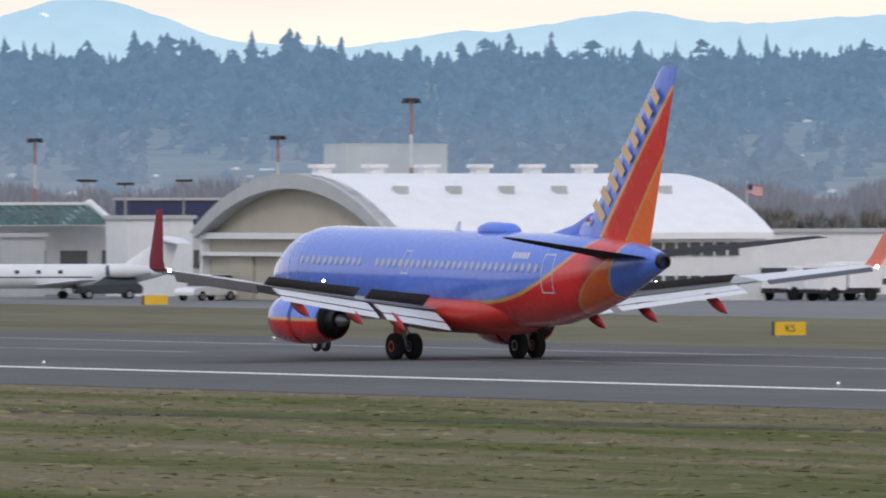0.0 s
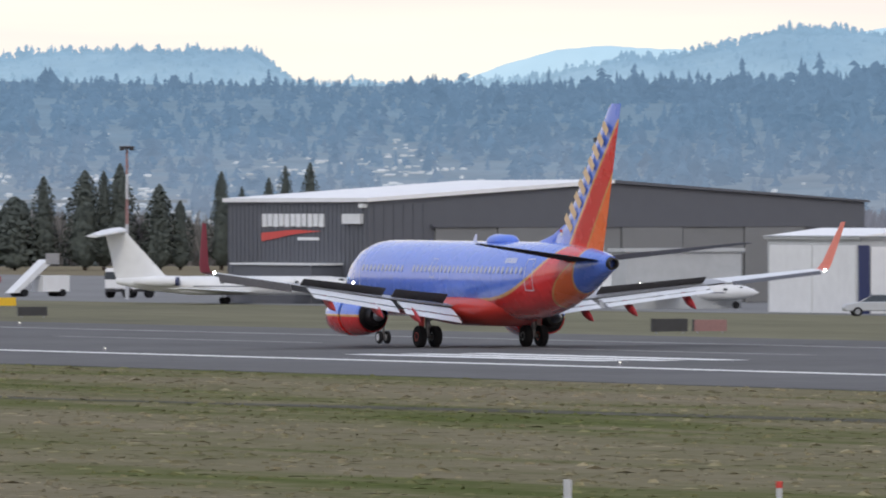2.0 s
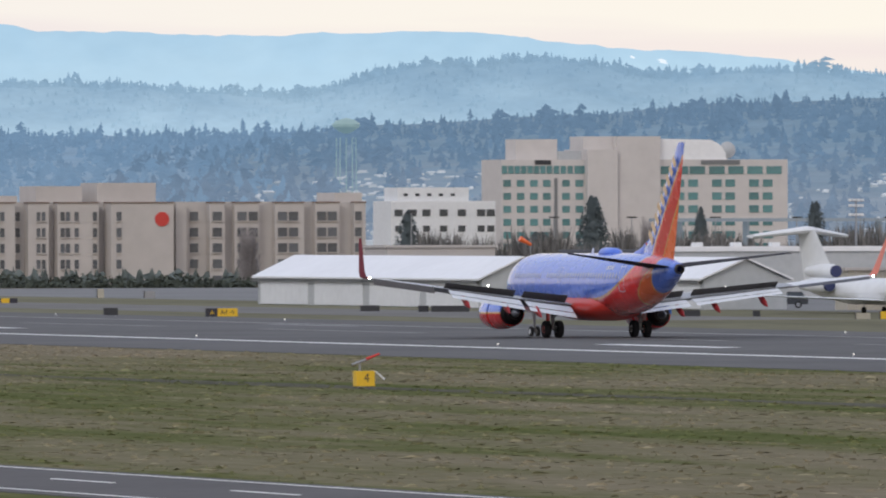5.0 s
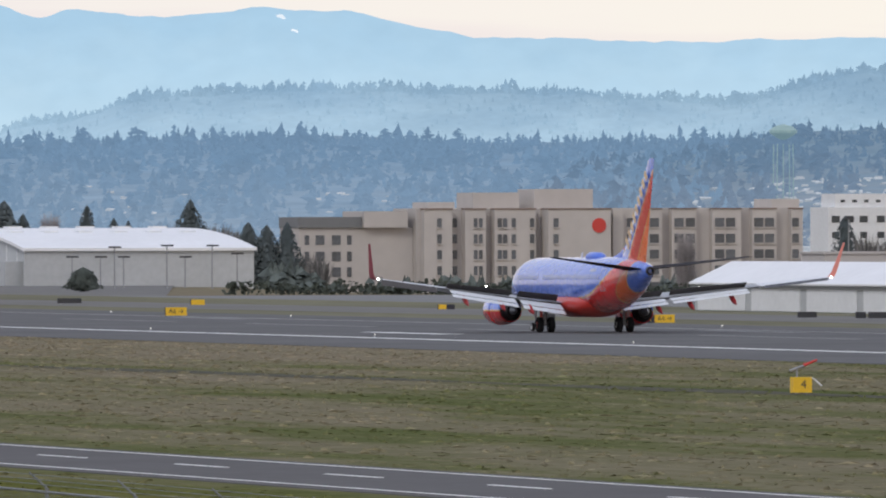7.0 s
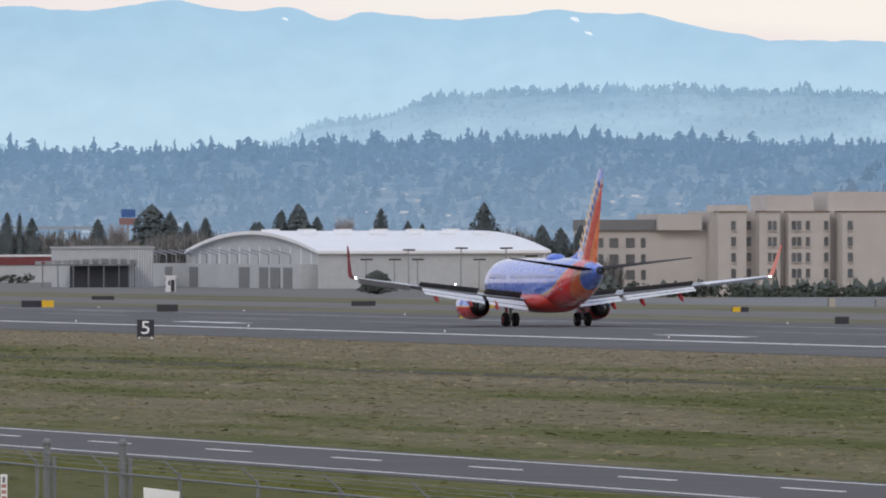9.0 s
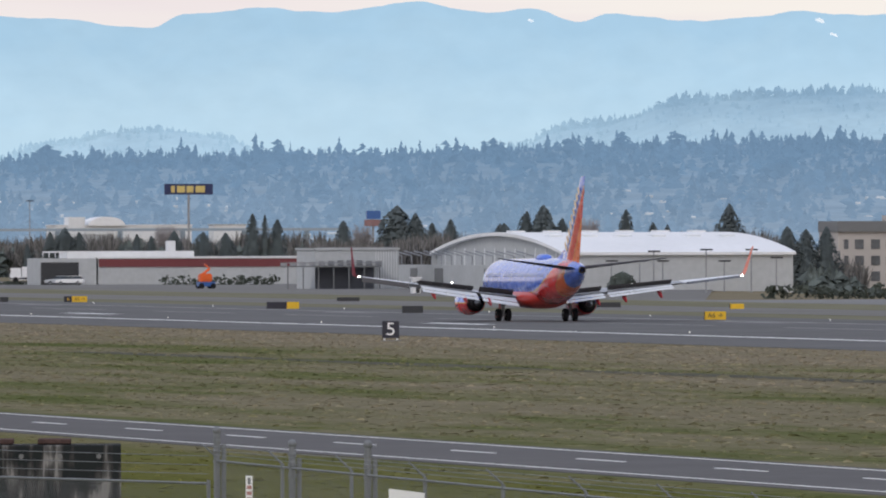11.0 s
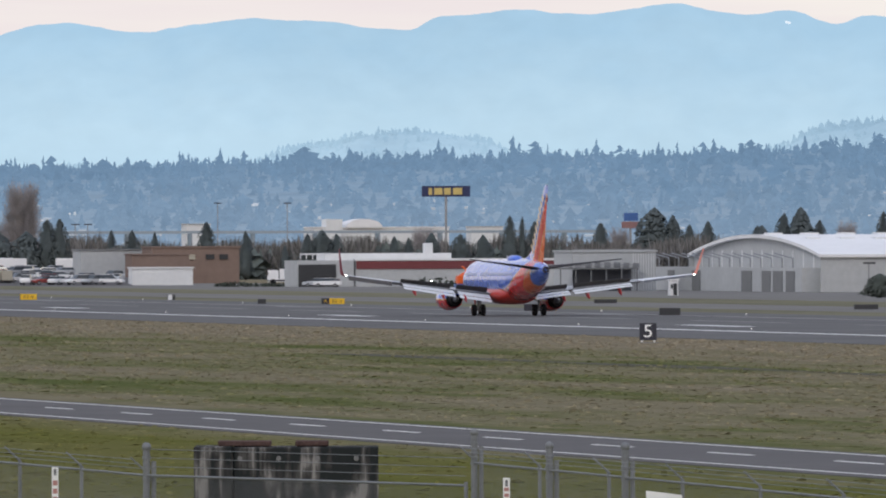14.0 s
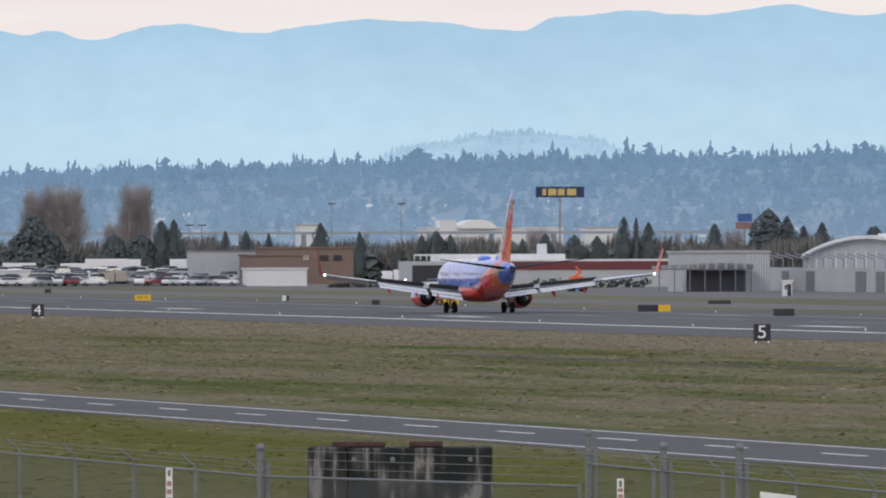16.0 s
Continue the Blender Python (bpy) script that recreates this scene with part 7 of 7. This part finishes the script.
M["signwhite"] = material("sign_white", (0.85, 0.85, 0.84), 0.5, vary=0.04)
M["signblack"] = material("sign_black", (0.022, 0.022, 0.035), 0.5, vary=0.15)
M["palered"] = material("faded_pale_red", (0.45, 0.22, 0.20), 0.6, vary=0.1)
M["signback"] = material("sign_back_dark", (0.035, 0.036, 0.040), 0.6, vary=0.2)
for digit, y in (("6", 519.8), ("5", 824.6), ("4", 1129.4)):
    s = empty("distance_sign", 194.9, y, 0, -14, "black runway distance board with a white " + digit, "sign", "distance boards")
    part("board", boxed(-.61, .61, -.06, .06, .2, 1.42), M["signblack"], s)
    dg = new("digit", text_mesh(digit, 1.32, "signwhite", "digit"))
    dg.parent = s
    dg.matrix_basis = pose(0, -.066, .81, 90, 0, 0)
    dg.scale = (1.12, 1, 1)
    for lx in (-.45, .45):
        part("leg", boxed(lx - .06, lx + .06, -.04, .04, 0, .2), M["signwhite"], s)
    part("footing", boxed(-.75, .75, -.5, .5, 0, .05), M["concrete"], s, "concrete footing")


def field_sign(x, y, width, height, panels, label, base=.15, turn=0):
    """A low airfield sign: panels are (share of the width, material, text, text material)."""
    s = empty("airfield_sign", x, y, 0, turn, label, "sign", "airfield signs")
    left = -width / 2
    for share, mat, words, ink in panels:
        w = width * share
        bm = boxed(left, left + w - .01, -.09, .09, base, base + height)
        p = part("panel", bm, M[mat], s)
        if words:
            tx = new("lettering", text_mesh(words, height * .8, ink, "lettering"))
            tx.parent = p
            tx.matrix_basis = pose(left + w / 2, -.096, base + height / 2, 90, 0, 0)
        left += w
    for lx in (-width * .38, width * .38):
        part("leg", boxed(lx - .04, lx + .04, -.04, .04, 0, base), M["steel"], s)
    part("end_cap", boxed(-width / 2 - .04, -width / 2, -.1, .1, base, base + height + .02), M["signback"], s)
    return s


field_sign(300.1, 489.7, 1.78, 0.65, [(1.0, 'yellow', 'K5', 'signblack')], "yellow airfield sign with black lettering", 0.12)
field_sign(346.8, 640.6, 1.67, 0.56, [(1.0, 'yellow', '', 'signblack')], "yellow airfield sign with black lettering", 0.10)
field_sign(299.8, 591.9, 2.85, 0.65, [(.76, 'yellow', 'A5', 'signblack'), (.24, 'signblack', 'A', 'yellow')], "black and yellow airfield sign with lettering", 0.11)
field_sign(337.5, 674.1, 0.65, 0.55, [(1.0, 'yellow', '', 'signblack')], "plain yellow airfield sign", 0.10)
field_sign(338.1, 673.6, 0.68, 0.55, [(1.0, 'yellow', '', 'signblack')], "plain yellow airfield sign", 0.10)
field_sign(320.7, 800.1, 1.65, 0.60, [(1.0, 'yellow', '', 'signblack')], "plain yellow airfield sign", 0.11)
field_sign(317.0, 850.3, 1.65, 0.59, [(1.0, 'yellow', 'A4', 'signblack')], "yellow airfield sign with black lettering", 0.10)
field_sign(315.2, 851.5, 1.17, 0.48, [(1.0, 'cream', '', '')], "cream back of a low airfield sign", 0.08)
field_sign(279.3, 901.8, 2.62, 0.65, [(.36, 'signblack', 'A', 'yellow'), (.64, 'yellow', 'A4 \u2192', 'signblack')], "black and yellow airfield sign with lettering", 0.12)
field_sign(266.1, 1002.2, 1.93, 0.72, [(1.0, 'yellow', 'A6 \u2192', 'signblack')], "yellow airfield sign with black lettering", 0.13)
field_sign(308.9, 1154.8, 1.43, 0.53, [(1.0, 'yellow', '', 'signblack')], "plain yellow airfield sign", 0.09)
field_sign(275.6, 1322.3, 2.65, 0.66, [(.33, 'signblack', 'A', 'yellow'), (.67, 'yellow', 'A3 \u2192', 'signblack')], "black and yellow airfield sign with lettering", 0.12)
field_sign(268.5, 1184.0, 3.36, 0.69, [(.62, 'signblack', '', 'yellow'), (.38, 'yellow', '', 'signblack')], "black and yellow airfield sign with lettering", 0.12)
field_sign(262.5, 1444.7, 2.10, 0.72, [(1.0, 'yellow', 'A3 \u2192', 'signblack')], "yellow airfield sign with black lettering", 0.13)
field_sign(311.9, 1075.0, 1.60, 0.45, [(.5, 'yellow', '', 'signblack'), (.5, 'signblack', '', 'yellow')], "black and yellow airfield sign with lettering", 0.08)
field_sign(287.2, 614.2, 2.23, 0.74, [(1.0, 'signback', '', '')], "dark back of a low airfield sign", 0.13)
field_sign(290.4, 615.6, 2.08, 0.66, [(1.0, 'polered', '', '')], "faded red low airfield sign", 0.12)
field_sign(322.8, 736.1, 1.65, 0.75, [(1.0, 'signback', '', '')], "dark back of a low airfield sign", 0.13)
field_sign(262.9, 662.4, 2.04, 0.72, [(1.0, 'signback', '', '')], "dark back of a low airfield sign", 0.13)
field_sign(293.2, 726.6, 2.06, 0.60, [(1.0, 'signback', '', '')], "dark back of a low airfield sign", 0.11)
field_sign(313.0, 884.9, 1.57, 0.50, [(1.0, 'signback', '', '')], "dark back of a low airfield sign", 0.09)
field_sign(317.5, 881.9, 0.54, 0.46, [(1.0, 'signback', '', '')], "dark back of a low airfield sign", 0.08)
field_sign(308.2, 952.6, 1.63, 0.49, [(1.0, 'signback', '', '')], "dark back of a low airfield sign", 0.09)
field_sign(310.1, 943.9, 0.85, 0.52, [(1.0, 'signback', '', '')], "dark back of a low airfield sign", 0.09)
field_sign(312.0, 942.5, 3.32, 0.52, [(1.0, 'signback', '', '')], "dark back of a low airfield sign", 0.09)
field_sign(264.0, 1107.7, 2.01, 0.69, [(1.0, 'signback', '', '')], "dark back of a low airfield sign", 0.12)
field_sign(308.2, 1325.1, 2.60, 0.44, [(1.0, 'signback', '', '')], "dark back of a low airfield sign", 0.08)
field_sign(304.9, 1191.4, 2.53, 0.45, [(1.0, 'signback', '', '')], "dark back of a low airfield sign", 0.08)
field_sign(304.7, 1190.5, 2.47, 0.50, [(1.0, 'signback', '', '')], "dark back of a low airfield sign", 0.09)
field_sign(276.6, 923.6, 1.15, 0.59, [(1.0, 'signback', '', '')], "dark back of a low airfield sign", 0.10)
field_sign(290.6, 1675.2, 0.89, 0.55, [(1.0, 'signback', '', '')], "dark back of a low airfield sign", 0.10)
field_sign(278.1, 1432.0, 0.91, 0.65, [(.6, 'white', '', ''), (.4, 'signback', '', '')], "small white marker board", 0.11)
field_sign(270.2, 1336.6, 0.91, 0.55, [(1.0, 'signback', '', '')], "dark back of a low airfield sign", 0.10)
field_sign(343.0, 1131.8, 1.13, 0.72, [(1.0, 'steel', '', '')], "small grey cabinet board", 0.13)
field_sign(338.8, 1134.9, 0.68, 0.87, [(1.0, 'cream', '', '')], "small cream marker board", 0.15)
field_sign(354.4, 627.8, 2.69, 0.50, [(1.0, 'signback', '', '')], "dark back of a low airfield sign", 0.09)

# edge lights along both sides of the runway, 200 feet apart
bm = bmesh.new()
turned(bm, [(0, .12), (.02, .12), (.03, .04), (.12, .04), (.13, .06)], 10, "z")
base_me = mesh_of(bm, "stem", M["steel"])
bm = bmesh.new()
turned(bm, [(.12, .055), (.17, .055), (.21, .02)], 10, "z")
M["lens"] = material("clear_lamp_lens", (0.9, 0.88, 0.8), 0.15, glow=(1.0, 0.92, 0.78, 0.5))
lens_me = mesh_of(bm, "lens", M["lens"])
for k in range(-2, 22):
    for x in (227.3, 272.5):
        lt = empty("edge_light", x, 429.5 + 62.0 * k, .03, label="small clear runway edge light", category="light", group="edge lights")
        piece("stem", base_me, lt, pose(0, 0, 0))
        piece("lens", lens_me, lt, pose(0, 0, .005))

# yellow box with a red-armed vane beside it
vx, vy = 165.3, 511.9
vn = empty("wind_vane_box", vx, vy, 0, 0, "yellow numbered box with a red-armed vane", "sign")
part("box", boxed(-.44, .44, -.25, .25, .08, .78), M["yellow"], vn, "yellow box face")
dg = new("digit", text_mesh("4", .55, "signblack", "digit"))
dg.parent = vn
dg.matrix_basis = pose(.05, -.256, .44, 90, 0, 0)
part("leg", boxed(-.3, -.24, -.03, .03, 0, .08), M["steel"], vn)
part("leg", boxed(.24, .3, -.03, .03, 0, .08), M["steel"], vn)
bm = bmesh.new()
rod(bm, (0, .6, 0), (0, .6, 1.25), .05)
part("stand", bm, M["steel"], vn)
bm = bmesh.new()
rod(bm, (-.35, .6, 1.05), (.35, .6, 1.3), .07, .06)
part("vane_body", bm, M["steel"], vn)
bm = bmesh.new()
rod(bm, (.3, .6, 1.3), (.95, .6, 1.55), .07, .05)
part("vane_arm", bm, M["red"], vn, "red vane arm")
bm = bmesh.new()
rod(bm, (.44, 0, .75), (.6, 0, .72), .04)
rod(bm, (.6, 0, .72), (.95, -.1, .38), .04)
part("side_bracket", bm, M["white"], vn)

# windsock
x, y = at(18.681, 1150)
ws = empty("windsock", x, y, 0, 0, "orange windsock on a thin pole", "windsock")
zt = 5.73
bm = bmesh.new()
rod(bm, (.5, 0, 0), (.5, 0, zt + .2), .05)
part("pole", bm, M["steel"], ws)
bm = bmesh.new()
rod(bm, (-.6, 0, zt + .3), (.55, 0, zt - .3), .28, .14, 12)
part("sock", bm, M["jetorange"], ws)

# marker posts in the near grass
for t0, x, y, mat in (("white", 120.7, 264.0, "polewhite"), ("red-capped", 124.8, 260.6, "red"), ("white", 121.1, 265.0, "polewhite")):
    p = empty("marker_post", x, y, 0, label="short " + t0 + " marker post in the grass", category="post")
    bm = bmesh.new()
    rod(bm, (0, 0, 0), (0, 0, .62), .08, .08, 10)
    part("post", bm, M["polewhite"], p)
    bm = bmesh.new()
    rod(bm, (0, 0, .5), (0, 0, .66), .085, .085, 10)
    part("cap", bm, M[mat], p)

# ---------------------------------------------------------------- near fence and concrete vault
def fence_run(x0, y0, x1, y1, posts, arms, label, rail=1.97, tall=2.05, wire=.0017):
    f = empty("chain_link_fence", 0, 0, 0, 0, label, "fence", "perimeter fence")
    a, b = Vector((x0, y0, 0)), Vector((x1, y1, 0))
    for k in range(posts):
        p = a.lerp(b, k / max(1, posts - 1))
        bm = bmesh.new()
        rod(bm, p, p + Vector((0, 0, tall)), .045, .045, 8)
        if arms:
            rod(bm, p + Vector((0, 0, tall)), p + Vector((-.36, .1, tall + .34)), .03, .02, 6)
        part("post", bm, M["fence"], f, "galvanised post")
    bm = bmesh.new()
    rod(bm, a + Vector((0, 0, rail)), b + Vector((0, 0, rail)), .028, .028, 8)
    part("top_rail", bm, M["fence"], f)
    for k in range(3):
        off = Vector((-.12 - .12 * k, .03 * k, .11 + .11 * k)) if arms else Vector((0, 0, .16 + .2 * k))
        bm = bmesh.new()
        rod(bm, a + off + Vector((0, 0, rail + .05)), b + off + Vector((0, 0, rail + .05)), .008, .008, 4)
        part("barbed_strand", bm, M["fence"], f)
    bm = bmesh.new()
    length = (b - a).length
    d = (b - a) / length
    s = 0.0
    while s < length:
        for sg in (1, -1):
            s1 = s + sg * rail * .55
            p, q = a + d * s, a + d * max(0, min(length, s1))
            zz1 = abs(max(0, min(length, s1)) - s) / .55
            rod(bm, p + Vector((0, 0, rail)), q + Vector((0, 0, rail - zz1)), wire, wire, 3)
        s += .09
    tagged(part("wire_mesh", bm, M["fence"], f), kind="stuff")
    return f


def stout_post(x, y, h, label):
    p = empty("fence_post", x, y, 0, label=label, category="post", group="stout fence posts")
    bm = bmesh.new()
    rod(bm, (0, 0, 0), (0, 0, h), .085, .085, 12)
    part("pipe", bm, M["fence"], p)
    bm = bmesh.new()
    bmesh.ops.create_uvsphere(bm, u_segments=12, v_segments=8, radius=.11, matrix=pose(0, 0, h + .03))
    part("cap", bm, M["fence"], p, smooth=True)
    for z in (h - .25, h - .5, h - .75):
        bm = bmesh.new()
        rod(bm, (0, 0, z), (0, 0, z + .06), .105, .105, 10)
        part("clamp", bm, M["fence"], p)
    bm = bmesh.new()
    rod(bm, (.17, 0, 0), (.17, 0, h - .3), .06, .06, 10)
    part("side_pipe", bm, M["fence"], p)


fence_run(51.31, 308.44, 51.94, 270.55, 6, True, "chain-link fence with barbed arms by the road")
fence_run(51.94, 270.55, 56.56, 256.95, 2, False, "chain-link fence panel before the concrete vault", wire=.0034)
fence_run(62.48, 282.88, 60.65, 216.87, 9, True, "chain-link fence with barbed arms running beside the road")
stout_post(62.48, 282.88, 2.68, "stout galvanised corner post with clamps")
stout_post(51.94, 270.55, 2.60, "stout galvanised end post with clamps")
stout_post(62.23, 273.48, 2.51, "stout galvanised line post with clamps")
stout_post(61.99, 264.59, 2.64, "stout galvanised line post with clamps")

for x, y, z0, z1, w in ((60.04, 268.37, 1.21, 1.90, 0.16), (51.57, 280.30, 1.01, 1.99, 0.16)):
    p = empty("warning_plate", x, y, 0, -12, "narrow white and red warning plate on the fence", "sign", "warning plates")
    part("plate", boxed(-w / 2, w / 2, -.01, .01, z0, z1), M["signwhite"], p)
    for k in range(3):
        part("red_bar", boxed(-w * .35, w * .35, -.016, -.011, z0 + (z1 - z0) * (.15 + .2 * k), z0 + (z1 - z0) * (.27 + .2 * k)), M["palered"], p)
    part("symbol", boxed(-w * .2, w * .2, -.016, -.011, z1 - .2, z1 - .05), M["midgrey"], p)
    part("stake", boxed(-.03, .03, .012, .06, 0, z1), M["fence"], p)
for x, y, z0, z1, w in ((60.60, 254.89, 1.20, 1.87, 0.80),):
    p = empty("notice_board", x, y, 0, -12, "white notice board on the fence", "sign")
    bm = bmesh.new()
    loft(bm, [[(-w / 2, yy, z0), (w / 2, yy, z0), (w / 2, yy, z1 - .1), (-w / 2, yy, z1)] for yy in (-.015, .015)])
    part("board", bm, M["signwhite"], p)
    part("stake", boxed(-.03, .03, .02, .06, 0, z1 - .1), M["fence"], p)

# stained concrete vault behind the fence
x, y = at(11.543, 320)
cv = empty("concrete_vault", x, y, 0, -12, "weathered concrete vault with rusty lids", "concrete block")
W = 2.5
zt = 1.86
bm = bmesh.new()
box(bm, -W, -W + 1.05, 0, 2.4, 0, zt)
box(bm, -W + 1.06, W, .12, 2.4, 0, zt - .02)
bmesh.ops.bevel(bm, geom=bm.edges[:], offset=.035, segments=1, affect="EDGES")
part("body", bm, M["conc_old"], cv)
for x0, x1 in ((-W + .65, -W + 2.1), (.25, 1.15)):
    bm = boxed(x0, x1, .3, 1.8, zt, zt + .14)
    bmesh.ops.bevel(bm, geom=bm.edges[:], offset=.02, segments=1, affect="EDGES")
    part("lid", bm, M["rust"], cv, "rusty steel lid")
for hx, hz0, r in ((-1.25, zt - .33, .07), (-.2, zt - .33, .07), (.85, zt - .33, .07), (1.9, zt - .33, .07), (-1.1, zt - 1.15, .08), (1.75, zt - 1.15, .08)):
    bm = bmesh.new()
    turned(bm, [(.09, r), (.125, r)], 12, "y", (hx, 0, hz0))
    part("lifting_eye", bm, M["concrete"] if hz0 > zt - .5 else M["dark"], cv)

# grass tufts over the field and the near verge, past counting
g = np.random.default_rng(8)
N = 70000
gx = np.where(np.arange(N) % 6 == 0, g.uniform(48, 90, N), np.sqrt(g.uniform(102.5 ** 2, 205.5 ** 2, N)))
gy = gx * g.uniform(1.55, 6.1, N)
road_x = 95.9 - (gy - 440) * math.tan(radians(.83))
keep = (gy < 1250) & ((gx < road_x - 6.4) | (gx > road_x + 5.1))
gx, gy = gx[keep], gy[keep]
count = len(gx)
tall = g.uniform(.008, .03, count) + .09 * g.random(count) ** 7
wide = g.uniform(.06, .26, count) + .2 * g.random(count) ** 4
turn = g.uniform(0, math.pi, count)
cx, cy = np.cos(turn) * wide, np.sin(turn) * wide
verts = np.stack([np.stack([gx - cx, gy - cy, 0 * gx], 1), np.stack([gx + cx, gy + cy, 0 * gx], 1), np.stack([gx + cx * g.uniform(-.2, .8, count), gy + cy * .5, tall], 1), np.stack([gx - cx * g.uniform(-.2, .8, count), gy - cy * .5, tall * g.uniform(.6, 1, count)], 1)], 1).reshape(-1, 3)
me = bpy.data.meshes.new("grass_tufts")
me.from_pydata(verts.tolist(), [], np.arange(4 * count).reshape(-1, 4).tolist())
me.materials.append(M["tuft"])
tagged(new("grass_tufts", me), "short uneven tufts of winter grass", "grass", kind="stuff")


# ---------------------------------------------------------------- what moves
def motions():
    """The jet's roll-out along the runway: the nose comes down, then dips under braking."""
    ROLL_OUT = [
        (0, 436.09),
        (0.5, 468.02),
        (1, 499.35),
        (1.5, 530.06),
        (2, 560.17),
        (2.5, 589.67),
        (3, 618.57),
        (3.5, 646.87),
        (4, 674.58),
        (4.5, 701.72),
        (5, 728.28),
        (5.5, 754.29),
        (6, 779.74),
        (6.5, 804.66),
        (7, 829.05),
        (7.5, 852.93),
        (8, 876.31),
        (8.5, 899.20),
        (9, 921.61),
        (9.5, 943.55),
        (10, 965.03),
        (10.5, 986.07),
        (11, 1006.66),
        (11.5, 1026.81),
        (12, 1046.54),
        (12.5, 1065.83),
        (13, 1084.69),
        (13.5, 1103.13),
        (14, 1121.13),
        (14.5, 1138.69),
        (15, 1155.80),
        (15.5, 1172.44),
        (16, 1188.61),
    ]
    def nose_up(t):
        for (t0, p0), (t1, p1) in zip(NOSE, NOSE[1:]):
            if t <= t1:
                return p0 + (p1 - p0) * (t - t0) / (t1 - t0)
        return NOSE[-1][1]

    NOSE = [(0, 0.8), (0.5, 0.68), (1, 0.42), (2, 0.2), (3, 0.05), (4.5, -0.15), (6, -0.28), (16, -0.2)]
    walk(jet, [(t, pose(251.1, y, 0.034, nose_up(t), 0, 0)) for t, y in ROLL_OUT])


motions()
